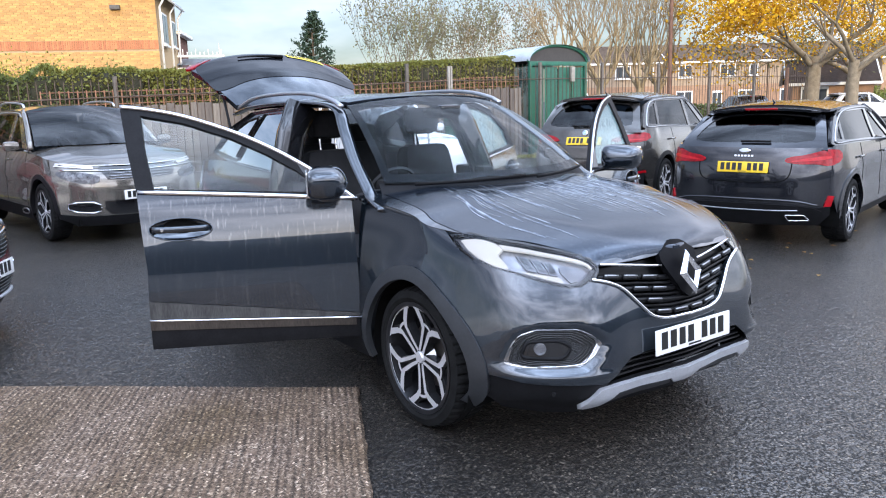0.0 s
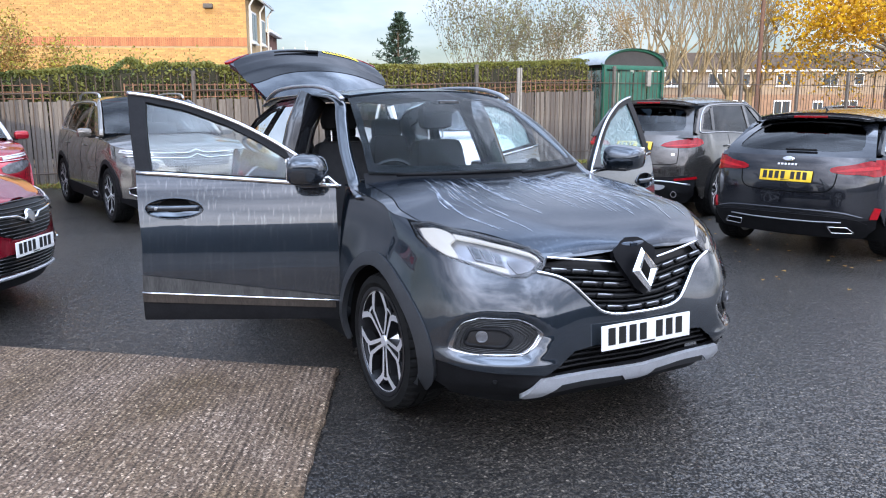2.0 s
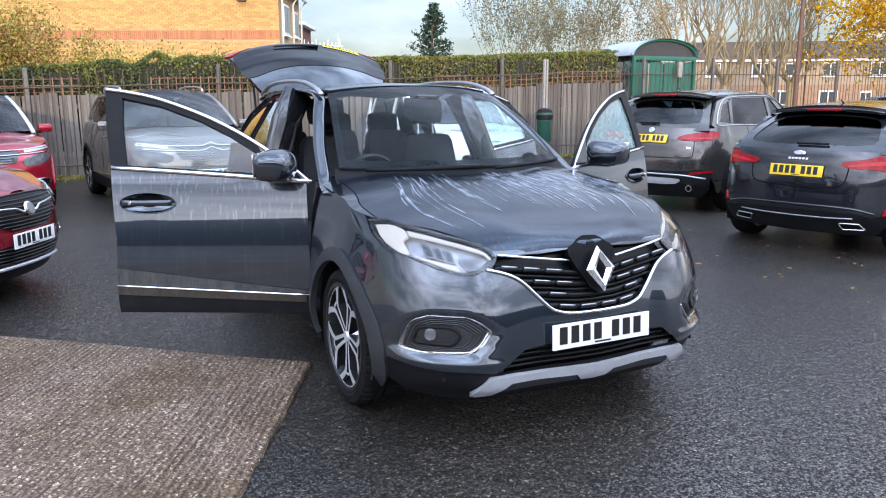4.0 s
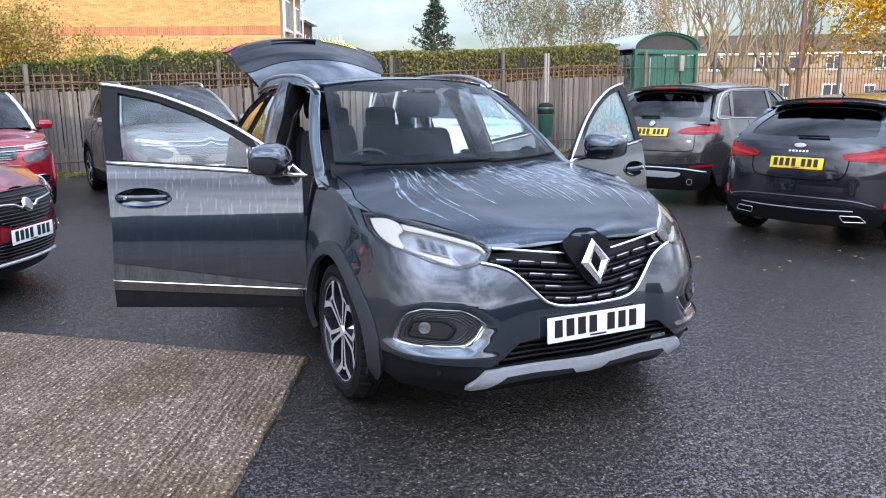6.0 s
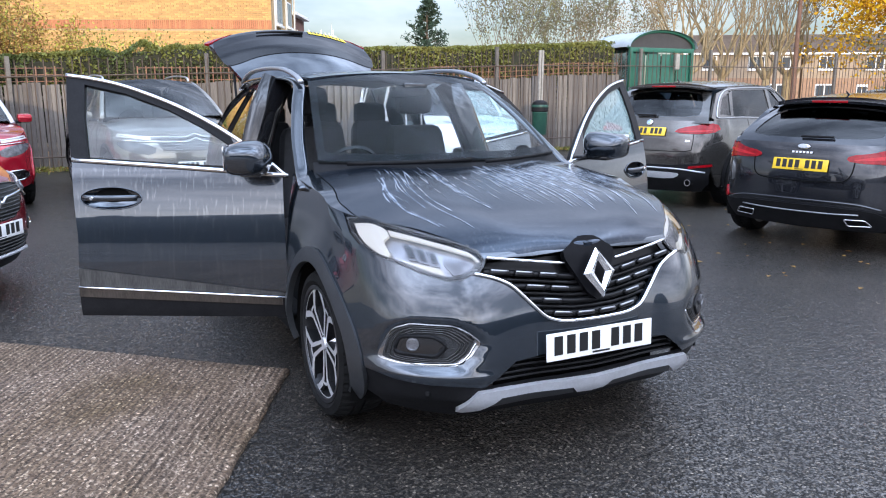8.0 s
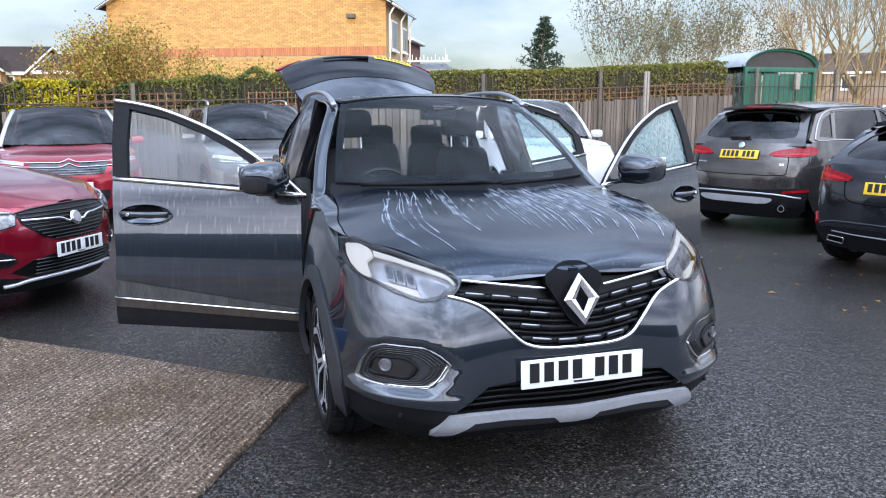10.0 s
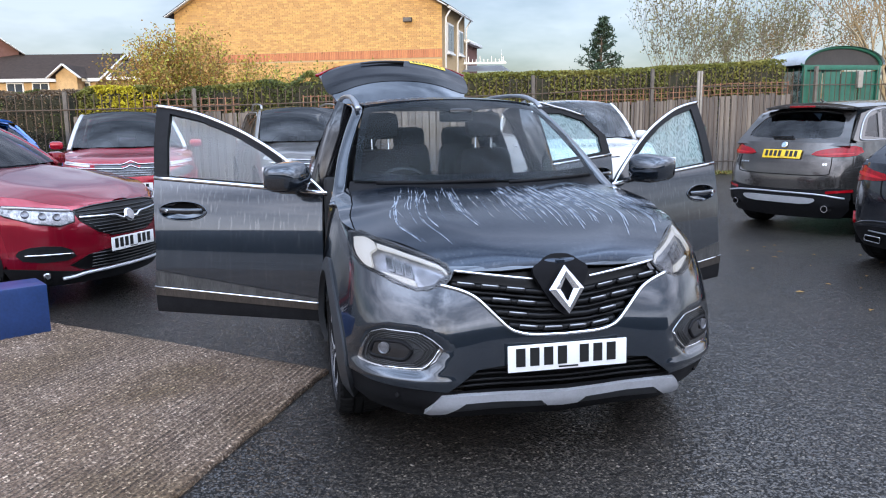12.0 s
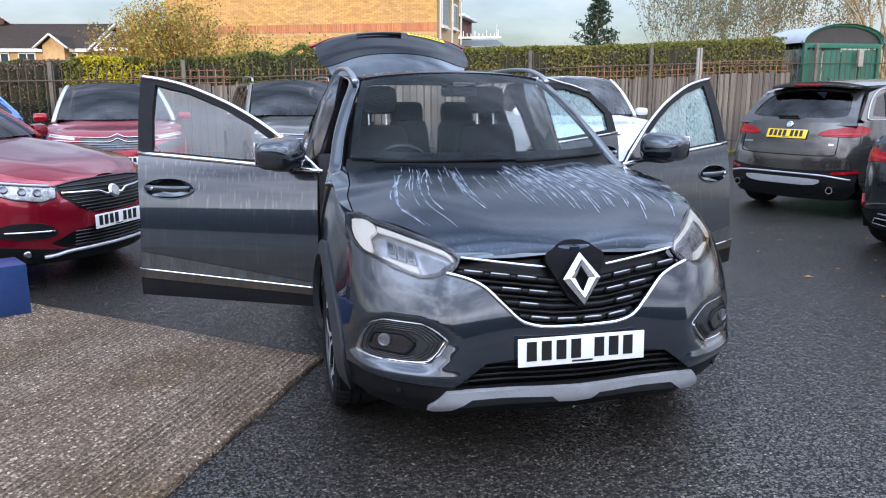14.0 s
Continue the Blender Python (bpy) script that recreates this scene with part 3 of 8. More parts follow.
def concrete():
    """Weathered concrete: exposed pale and dark chips, darker along the broom grooves."""
    m = mat("brushed concrete", (0.275, 0.225, 0.175), 0.6)
    nt = m.node_tree
    b = nt.nodes["Principled BSDF"]
    co = nt.nodes.new("ShaderNodeTexCoord").outputs["Object"]
    nv, vo = facets(nt, 105, 0.9, co)
    b.inputs["Specular IOR Level"].default_value = 0.3
    big = nt.nodes.new("ShaderNodeTexNoise")
    big.inputs["Scale"].default_value, big.inputs["Detail"].default_value = 1.5, 7.0
    mid = nt.nodes.new("ShaderNodeTexNoise")
    mid.inputs["Scale"].default_value, mid.inputs["Detail"].default_value, mid.inputs["Roughness"].default_value = 95.0, 4.0, 0.7
    for n in (big, mid):
        nt.links.new(co, n.inputs["Vector"])
    # darker streaks along the broom's way
    ax = []
    for v in (SLAB_PERP * 60, SLAB_ALONG * 2.6):
        dt = nt.nodes.new("ShaderNodeVectorMath")
        dt.operation = "DOT_PRODUCT"
        dt.inputs[1].default_value = v
        nt.links.new(co, dt.inputs[0])
        ax.append(dt.outputs["Value"])
    xy = nt.nodes.new("ShaderNodeCombineXYZ")
    nt.links.new(ax[0], xy.inputs[0])
    nt.links.new(ax[1], xy.inputs[1])
    stk = nt.nodes.new("ShaderNodeTexNoise")
    stk.inputs["Scale"].default_value, stk.inputs["Detail"].default_value = 1.0, 2.0
    nt.links.new(xy.outputs[0], stk.inputs["Vector"])
    sm = nt.nodes.new("ShaderNodeMath")
    sm.operation = "MULTIPLY_ADD"
    sm.inputs[1].default_value, sm.inputs[2].default_value = 0.62, -0.31
    nt.links.new(stk.outputs["Fac"], sm.inputs[0])
    rg = nt.nodes.new("ShaderNodeMath")
    rg.operation = "MULTIPLY_ADD"
    rg.inputs[1].default_value = 2 * math.pi / SLAB_PITCH / 60
    wob = nt.nodes.new("ShaderNodeMath")
    wob.operation = "MULTIPLY"
    wob.inputs[1].default_value = 5.0
    nt.links.new(big.outputs["Fac"], wob.inputs[0])
    nt.links.new(ax[0], rg.inputs[0])
    nt.links.new(wob.outputs[0], rg.inputs[2])
    sn = nt.nodes.new("ShaderNodeMath")
    sn.operation = "SINE"
    nt.links.new(rg.outputs[0], sn.inputs[0])
    sg = nt.nodes.new("ShaderNodeMath")
    sg.operation = "MULTIPLY_ADD"
    sg.inputs[1].default_value = 0.13
    nt.links.new(sn.outputs[0], sg.inputs[0])
    nt.links.new(sm.outputs[0], sg.inputs[2])
    gro = nt.nodes.new("ShaderNodeMath")
    nt.links.new(sg.outputs[0], gro.inputs[0])
    nt.links.new(mid.outputs["Fac"], gro.inputs[1])
    col = ramp(nt, vo.outputs["Color"], (0.0, (0.036, 0.025, 0.017)), (0.30, (0.118, 0.084, 0.060)), (0.62, (0.195, 0.142, 0.103)), (0.80, (0.34, 0.268, 0.205)), (1.0, (0.95, 0.82, 0.68)))
    col = times(nt, col, ramp(nt, gro.outputs[0], (0.26, (0.30, 0.29, 0.28)), (0.52, (0.92, 0.91, 0.90)), (0.75, (1.18, 1.16, 1.13))))
    col = times(nt, col, ramp(nt, big.outputs["Fac"], (0.34, (0.72, 0.64, 0.48)), (0.50, (1.02, 0.95, 0.86)), (0.64, (1.18, 1.13, 1.10))))
    nt.links.new(col, b.inputs["Base Color"])
    bp = nt.nodes.new("ShaderNodeBump")
    bp.inputs["Strength"].default_value, bp.inputs["Distance"].default_value = 1.0, 0.010
    nt.links.new(gro.outputs[0], bp.inputs["Height"])
    nt.links.new(nv, bp.inputs["Normal"])
    nt.links.new(bp.outputs["Normal"], b.inputs["Normal"])
    return m


M_CONCRETE = concrete()


def slab():
    """A concrete pad, broom-scored along its length, with a worn edge."""
    rnd = random.Random(3)
    c, along, across = Vector((-.885, .60, 0)), Vector((-.452, -.892, 0)).normalized(), SLAB_ACROSS
    bm = bmesh.new()
    pitch, L, W = SLAB_PITCH, 6.5, 5.6
    rows = []
    n_w, n_l = int(W / pitch) * 2, 60
    for i in range(n_w + 1):
        d = i * pitch / 2
        row = []
        for j in range(n_l + 1):
            s = L * (j / n_l) ** 1.5
            wob = .006 * noise.noise(Vector((d * 3, s * 1.3, 0)))
            z = .027 + (.0032 if i % 2 else -.0032) * (.6 + .9 * noise.noise(Vector((d * 1.7, s * .9, 4)))) + .004 * noise.noise(Vector((d, s, 9)))
            edge = min(d, s)
            if edge < .03:
                z -= .010 * (1 - edge / .03)
            p = c + across * (d + ((.014 * noise.noise(Vector((s * 9, 0, 1))) + .012 * noise.noise(Vector((s * 37, 0, 1)))) if i == 0 else wob * .3)) + along * (s + (.010 * noise.noise(Vector((d * 9, 3, 1))) if j == 0 else 0))
            row.append(bm.verts.new((p.x, p.y, z)))
        rows.append(row)
    for a, b in zip(rows, rows[1:]):
        for j in range(n_l):
            bm.faces.new((a[j], a[j + 1], b[j + 1], b[j]))
    rim = [rows[0][j] for j in range(n_l, -1, -1)] + [rows[i][0] for i in range(1, n_w + 1)]
    low = [bm.verts.new((v.co.x, v.co.y, -.02)) for v in rim]
    for k in range(len(rim) - 1):
        bm.faces.new((rim[k], rim[k + 1], low[k + 1], low[k]))
    bmesh.ops.recalc_face_normals(bm, faces=bm.faces)
    for f in bm.faces:
        f.smooth = True
    return bm


tagged(link_mesh("pavement", slab(), M_CONCRETE), "worn concrete pad with ridged broom finish", "concrete pad", kind="structure")


# ---- car bodies ----
class Shell:
    """The lower skin of a car: a plan outline, drawn in and set back by height. Front is -y; the origin lies under the front axle."""

    def __init__(self, w, yn, yr, nose, inset, tail, top, flare=(), fk=1.0, square=None, lip=0.018):
        fr = [(0, 0), (.25, .025), (.48, .095), (.65, .185), (.78, .295), (.86, .445), (.895, .665)]
        k = w / 0.905
        pts = [(a * k, yn + d * fk) for a, d in fr] + [(w - .004, yn + .985 * fk), (w, yn + 1.6), (w, (yn + yr) / 2 + .3), (w - .01, yr - .75)]
        pts += [(w - .03, yr - .42), (w * .90, yr - .20), (w * .72, yr - .08), (w * .4, yr - .015), (0, yr)]
        d = spline(pts, 14)
        d[0] = pts[0]
        self.T = np.concatenate([[0], np.cumsum(np.hypot(*np.diff(d, axis=0).T))])
        self.A, self.Y = d[:, 0], d[:, 1]
        self.yn, self.yr, self.w, self.end = yn, yr, w, self.T[-1]
        self.nose, self.inset, self.tail, self.top, self.flare, self.square, self.lip = nose, inset, tail, top, flare, square, lip
        half = int(np.argmax(self.A))
        self.half = half

    def t_a(self, a):
        """Way along the outline at the half width a, in front."""
        h = self.half
        return float(np.interp(a, np.maximum.accumulate(self.A[:h]), self.T[:h]))

    def t_y(self, y):
        return float(np.interp(y, self.Y, self.T))

    def t_r(self, a):
        """Way along the outline at the half width a, behind."""
        h = len(self.A) // 2
        return float(np.interp(-a, -self.A[h:], self.T[h:]))

    def __call__(self, t, z):
        s, t = (-1 if t < 0 else 1), abs(t)
        a, y = float(np.interp(t, self.T, self.A)), float(np.interp(t, self.T, self.Y))
        wf = min(1, max(0, (0.12 - y) / 0.55))
        wf = wf * wf * (3 - 2 * wf)
        wr = min(1, max(0, (y - (self.yr - 0.75)) / 0.5))
        wr = wr * wr * (3 - 2 * wr)
        ws = min(1, a / (self.w * 0.8)) ** 3
        x = a - self.inset(z) * ws * (1 - 0.5 * wr)
        for fy, fr in self.flare:
            r = math.hypot(y - fy, z - 0.34)
            x += self.lip * math.exp(-((r - 0.38) / 0.10) ** 2) * ws
        fore = 0.0
        if self.square and y < -.24:
            # the bumper's corners stand fuller than the plan outline, by height
            k1, k2 = min(1, max(0, (a - .22) / .38)), min(1, (-.24 - y) / .26)
            fore = self.square(z) * k1 * k1 * (3 - 2 * k1) * k2 * k2 * (3 - 2 * k2)
        return Vector((s * x, y + self.nose(z) * wf - self.tail(z) * wr - fore, z))

    def front(self):
        """The skin as a function of half width and height, for its front."""
        return lambda a, z: self(math.copysign(self.t_a(abs(a)), a), z)

    def side(self):
        return lambda y, z: self(self.t_y(y), z)

    def back(self):
        return lambda a, z: self(math.copysign(self.t_r(abs(a)), a), z)


class Bonnet:
    def __init__(self, shell, crown, y_cowl, q=2.6):
        ys, aa, zz = [], [], []
        for t in np.linspace(0, shell.t_y(y_cowl), 160):
            z = shell.top(float(np.interp(t, shell.T, shell.Y)))
            p = shell(t, z)
            if not ys or p.y > ys[-1] + 1e-4:
                ys.append(p.y)
                aa.append(p.x)
                zz.append(p.z)
        self.ys, self.aa, self.zz, self.crown, self.q = ys, aa, zz, crown, q

    def __call__(self, f, y):
        a, ze = float(np.interp(y, self.ys, self.aa)), float(np.interp(y, self.ys, self.zz))
        hc = max(self.crown(y), ze)
        g = abs(f)
        swell = 0.010 * math.exp(-((g - 0.58) / 0.16) ** 2) * min(1, max(0, (y - self.ys[0]) / 0.4))
        return Vector((f * a, y, hc - (hc - ze) * g ** self.q + swell))


def wheel_meshes(r=0.343, width=0.225, spokes=5, style="y", rim_k=0.735):
    """Meshes of one wheel about the x axis, its outer face towards -x."""
    h, ri = width / 2, r * rim_k
    tyre = lathe([(ri, -h * .92), (ri + .012, -h * .98), (r * .86, -h * 1.06), (r * .955, -h * .97), (r * .985, -h * .82), (r, -h * .60), (r, -h * .42), (r - .008, -h * .40), (r - .008, -h * .34),
                  (r + .001, -h * .32), (r + .002, -h * .04), (r - .008, -h * .03), (r - .008, h * .03), (r + .002, h * .04), (r + .001, h * .5), (r * .985, h * .82), (r * .93, h), (ri, h * .9)], 180)
    for v in tyre.verts:
        # tread blocks on the shoulders
        rad = math.hypot(v.co.y, v.co.z)
        k = int(round((math.atan2(v.co.z, v.co.y) + math.pi) / (2 * math.pi) * 180 + (1 if v.co.x > 0 else 0)))
        if rad > r * .975 and abs(v.co.x) > h * .41 and k % 4 == 0:
            v.co.y, v.co.z = v.co.y * (1 - .010 / rad), v.co.z * (1 - .010 / rad)
    tyre = finish(tyre, True, 28)
    rim = lathe([(ri + .006, -h * .94), (ri + .008, -h * 1.0), (ri - .010, -h * 1.0), (ri - .020, -h * .80), (ri - .03, h * .2), (ri - .03, h * .85), (ri, h * .9)], 64)
    back = lathe([(0.0, h * .1), (r * .40, h * .1), (r * .40, h * .3), (ri - .03, h * .3)], 32)
    disc = lathe([(0.02, -h * .10), (r * .46, -h * .10), (r * .46, h * .05)], 40)
    hub = lathe([(0.0, -h * .86), (.026, -h * .86), (.030, -h * .80), (.034, -h * .6), (.06, -h * .3)], 24)

    def blade(pts, z0, z1, deep=0.035):
        bm = bmesh.new()
        a = [bm.verts.new((z0 + (z1 - z0) * (1 - math.hypot(p[0], p[1]) / ri), p[0], p[1])) for p in pts]
        b = [bm.verts.new((v.co.x + deep, v.co.y, v.co.z)) for v in a]
        n = len(a)
        bm.faces.new(a)
        for i in range(n):
            bm.faces.new((a[i], b[i], b[(i + 1) % n], a[(i + 1) % n]))
        bmesh.ops.recalc_face_normals(bm, faces=bm.faces)
        return finish(bm, False)

    def pol(rad, deg):
        return (rad * math.cos(radians(deg)), rad * math.sin(radians(deg)))
    arms, under = [], []
    step = 360 / spokes

    def bar(pts, w0, w1):
        """The outline of a bent bar through polar points."""
        p = [Vector(pol(*q)) for q in pts]
        l_, r_ = [], []
        for i, a in enumerate(p):
            d = (p[min(i + 1, len(p) - 1)] - p[max(i - 1, 0)]).normalized()
            w = w0 + (w1 - w0) * i / (len(p) - 1)
            l_.append((a.x - d.y * w, a.y + d.x * w))
            r_.append((a.x + d.y * w, a.y - d.x * w))
        return l_ + r_[::-1]
    if style == "y":
        for s in (1, -1):
            # two slim arms that part near the rim, tied by a bar and closed by a length of rim
            arms.append(bar([(.034, 26 * s), (ri * .30, 12 * s), (ri * .66, 8.5 * s)], .0078, .0105))
            arms.append(bar([(ri * .62, 8.2 * s), (ri * .74, 14 * s), (ri * .99, 27.5 * s)], .0118, .0165))
            arms.append(bar([(ri * .70, 9 * s), (ri * .715, 4.5 * s), (ri * .72, -1.0 * s)], .0070, .0070))
            arms.append(bar([(ri * .965, 31 * s), (ri * .975, 20 * s), (ri * .978, 10 * s), (ri * .978, -1 * s)], .0135, .0110))
            under.append(bar([(.020, 14 * s), (ri * .40, 7 * s), (ri * .70, 9 * s), (ri * 1.0, 25 * s)], .013, .018))
    else:
        arms.append([pol(.03, 30), pol(.03, -30), pol(ri * .6, -9), pol(ri, -12), pol(ri, -5), pol(ri * .66, 0), pol(ri, 5), pol(ri, 12), pol(ri * .6, 9)])
    out = []
    for k in range(spokes):
        bm = bmesh.new()
        for arm, low in [(a_, 0) for a_ in arms] + [(a_, .011) for a_ in under]:
            b = blade(arm, -h * .93 + low, -h * .78 + low, 0.012 if under and not low else 0.04)
            for f in b.faces:
                f.material_index = 1 if low or (under and abs(f.normal.x) < .5) else 0
            b.transform(Matrix.Rotation(radians(k * step + 44), 4, "X"))
            me = bpy.data.meshes.new("tmp")
            b.to_mesh(me)
            b.free()
            bm.from_mesh(me)
            bpy.data.meshes.remove(me)
        out.append(bm)
    return tyre, rim, back, disc, hub, out


def add_wheels(car, spots, r=0.343, spokes=5, style="y", steer=0.0, face=None, width=0.225, rim_k=0.735):
    """Wheels at (x, y) spots; meshes are shared between them."""
    tyre, rim, back, disc, hub, sp = wheel_meshes(r, width, spokes, style, rim_k)
    data = {}
    for nm, bm, m_ in (("tyre", tyre, M_RUBBER), ("rim", rim, M_ALLOYDARK), ("wheel_barrel", back, M_PLASTIC), ("brake_disc", disc, M_DISC), ("hub_cap", hub, M_ALLOY)):
        me = bpy.data.meshes.new(nm)
        bm.to_mesh(me)
        bm.free()
        me.materials.append(m_)
        data[nm] = me
    spm = []
    for bm in sp:
        me = bpy.data.meshes.new("spoke")
        bm.to_mesh(me)
        bm.free()
        me.materials.append(face or M_ALLOY)
        me.materials.append(M_ALLOYDARK)
        spm.append(me)
    for i, (x, y) in enumerate(spots):
        w = new("wheel", data["tyre"])
        w.parent = car
        turn = (180 if x > 0 else 0) + (steer if i < 2 else 0)
        w.matrix_local = pose(x, y, r, 0, 0, turn) @ pose(0, 0, 0, 37 * i)
        for nm in ("rim", "wheel_barrel", "brake_disc", "hub_cap"):
            o = new(nm, data[nm])
            o.parent = w
        for me in spm:
            o = new("spoke", me)
            o.parent = w


def arc(cy, cz, r, a0, a1, n=26):
    return [(cy + r * math.cos(radians(a0 + (a1 - a0) * i / n)), cz + r * math.sin(radians(a0 + (a1 - a0) * i / n))) for i in range(n + 1)]


def arch_hole(cy, r, zc=0.34, zlow=0.0):
    return [(cy + r, zlow)] + arc(cy, zc, r, 0, 180) + [(cy - r, zlow)]


def bars(widths, h, gap, bm=None):
    """Plain upright bars in place of writing, centred, in the plane y = 0 facing -y."""
    bm = bm or bmesh.new()
    total = sum(widths) + gap * (len(widths) - 1)
    x = -total / 2
    for w in widths:
        if w > 0:
            add_box(bm, x + w / 2, 0, 0, w, 0.002, h)
        x += w + gap
    return finish(bm, False)


def number_plate(car, m, yellow=False, name="number_plate"):
    """A plate whose writing is plain bars, in the pose m (facing -y)."""
    p = part(name, box_bm(0, 0, 0, 0.52, 0.008, 0.111, 0.003), M_PLATE_Y if yellow else M_PLATE_W, car, "yellow rear number plate with black bars" if yellow else "white number plate with black bars")
    p.matrix_local = m
    for k in range(7):
        q = part("plate_mark", box_bm(0, 0, 0, .040, .002, .076), M_INK, p)
        q.location = (-.2085 + .060 * k + (.036 if k > 3 else 0) + .002, -.0052, .005)
    f = part("plate_footer", box_bm(0, 0, 0, 0.085, 0.002, 0.007), M_INK, p)
    f.location = (0, -0.0052, -0.044)
    return p


# ---- the grey SUV with open doors ----
hero = thing("parked_suv", "dark grey family SUV with open doors and raised tailgate", "car")
h_nose = curve_fn((.15, .16), (.22, .11), (.30, .03), (.40, 0), (.45, -.004), (.52, 0), (.60, .010), (.70, .036), (.80, .074), (.85, .094), (.90, .138), (.95, .21), (1.0, .30), (1.1, .36))
h_inset = curve_fn((.15, .06), (.22, .045), (.30, .018), (.42, 0), (.52, .002), (.62, .006), (.72, .013), (.80, .022), (.90, .036), (1.0, .056), (1.06, .070), (1.2, .12))
h_tail = curve_fn((.2, .1), (.45, 0), (.7, .02), (1.0, .10), (1.2, .18))
h_top = curve_fn((-.885, .862), (-.815, .846), (-.765, .898), (-.675, .940), (-.48, .962), (-.2, .985), (.1, 1.02), (.5, 1.053), (1.5, 1.10), (2.6, 1.16), (3.3, 1.15), (3.6, 1.12))
h_square = curve_fn((.15, .082), (.45, .082), (.62, .075), (.75, .063), (.85, .044), (.93, .014), (.98, 0), (1.2, 0))
H = Shell(.905, -.885, 3.53, h_nose, h_inset, h_tail, h_top, flare=((0, .38), (2.646, .38)), square=h_square, lip=.030)
HF, HS = H.front(), H.side()
h_crown = curve_fn((-.82, .862), (-.78, .885), (-.70, .925), (-.55, .970), (-.3, 1.018), (0, 1.060), (.3, 1.098), (.62, 1.135))
HB = Bonnet(H, h_crown, .60)


def h_cab(y, z):
    """The leaning side of the cabin, right half (x < 0)."""
    back = max(0, (y - 1.9) / 1.4) ** 2
    return Vector((-(.838 - .40 * (z - 1.06) - .18 * max(0, z - 1.06) ** 2 - .05 * back), y, z))


def h_screen(f, v):
    a = Vector((f * .745, .245 + .27 * f * f, 1.118))
    b = Vector((f * .575, 1.08 + .10 * f * f, 1.580 - .045 * f * f))
    p = a.lerp(b, v)
    return p + Vector((0, -.55, .8)) * (.045 * 4 * v * (1 - v))


def h_roof(x, y):
    zc = float(np.interp(y, (1.0, 1.3, 1.7, 2.2, 2.7, 3.1), (1.575, 1.597, 1.608, 1.603, 1.580, 1.545)))
    return Vector((x, y, zc - .045 * (abs(x) / .58) ** 2.4))


headlamp = [(.868, .952), (.82, .966), (.765, .949), (.69, .934), (.578, .907), (.505, .887), (.475, .868), (.458, .838), (.475, .812), (.505, .790), (.565, .768), (.612, .765), (.66, .777), (.707, .790), (.77, .817), (.83, .842), (.856, .868), (.868, .90)]
scoop = soft([(.832, .450), (.820, .521), (.795, .578), (.745, .604), (.600, .602), (.553, .578), (.506, .538), (.538, .486), (.592, .443), (.69, .437), (.79, .441)], .016)
fog = scaled(scoop, .95)


def h_front(a, z):
    """The bumper's face with the fog lamp hollows pressed into it."""
    p = HF(a, z)
    q = (abs(a), z)
    if .40 < q[0] < .87 and .37 < z < .66:
        d = depth_in(q, fog)
        reach = .040 if z < .50 else .030
        k = min(1, max(0, 1 + (d - .006) / reach))
        p.y += .040 * k * k * (3 - 2 * k)
        lip = math.exp(-((z - .403) / .018) ** 2) * min(1, max(0, (q[0] - .42) / .08)) * min(1, max(0, (.86 - q[0]) / .06))
        p.y -= .016 * lip
    return p


grille = [(0, .592), (.14, .593), (.207, .607), (.245, .627), (.295, .675), (.365, .743), (.43, .776), (.492, .793), (.468, .815), (.455, .842), (.25, .842), (.0, .858)]
intake = [(0, .345), (.25, .343), (.45, .343), (.512, .350), (.45, .397), (.375, .452), (.25, .464), (0, .468)]
bumper_edge = both([(0, .365), (.50, .358), (.56, .366), (.70, .370), (.80, .381), (.858, .402), (.877, .50), (.882, .62), (.884, .725), (.876, .80), (.864, .852), (.85, .885), (.70, .862), (0, .862)])


def left(poly):
    return [(-p[0], p[1]) for p in poly][::-1]


bumper = part("front_bumper", panel(h_front, bumper_edge, [headlamp, left(headlamp), both(grille), both(intake)], .02, .0145, 0, .018, flip=False), M_GREY, hero)
part("lower_valance", panel(HF, both([(0, .19), (.45, .195), (.70, .20), (.825, .22), (.868, .30), (.868, .405), (.80, .381), (.70, .368), (.545, .358), (.50, .350), (0, .358)]), [both(intake)], .05, .03, -.008, .02), M_PLASTIC, hero, "textured black lower bumper")
part("grille_back", panel(HF, both(scaled(grille, 1.0)), (), .05, .04, -.05, 0), M_GRILLE, hero)
# black sheets close the intake; its shaded depth is put in their colour
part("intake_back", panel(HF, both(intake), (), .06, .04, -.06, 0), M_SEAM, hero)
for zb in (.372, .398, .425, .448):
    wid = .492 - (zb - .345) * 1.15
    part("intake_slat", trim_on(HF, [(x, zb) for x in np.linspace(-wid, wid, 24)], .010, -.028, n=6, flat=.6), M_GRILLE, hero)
# added black box, so that no ground shows through the intake
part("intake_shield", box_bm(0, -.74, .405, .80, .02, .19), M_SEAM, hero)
# skid strip with a centre tongue and two dark insets below it
skid_fn = lambda a, z: HF(a, z) + Vector((0, -.18 * max(0, .335 - z), 0))
part("skid_strip", panel(skid_fn, both([(0, .270), (.066, .272), (.082, .286), (.098, .300), (.30, .306), (.425, .306), (.462, .282), (.505, .256), (.575, .246), (.600, .252), (.565, .296), (.525, .340), (.45, .344), (0, .338)]), (), .03, .02, .010, .02), M_SKID, hero, "satin silver skid strip")
for s in (1, -1):
    ins = [(.072, .262), (.475, .258), (.430, .300), (.30, .300), (.10, .294)]
    part("skid_inset", panel(skid_fn, ins if s > 0 else left(ins), (), .05, .03, .002, .01), M_ARCH, hero)
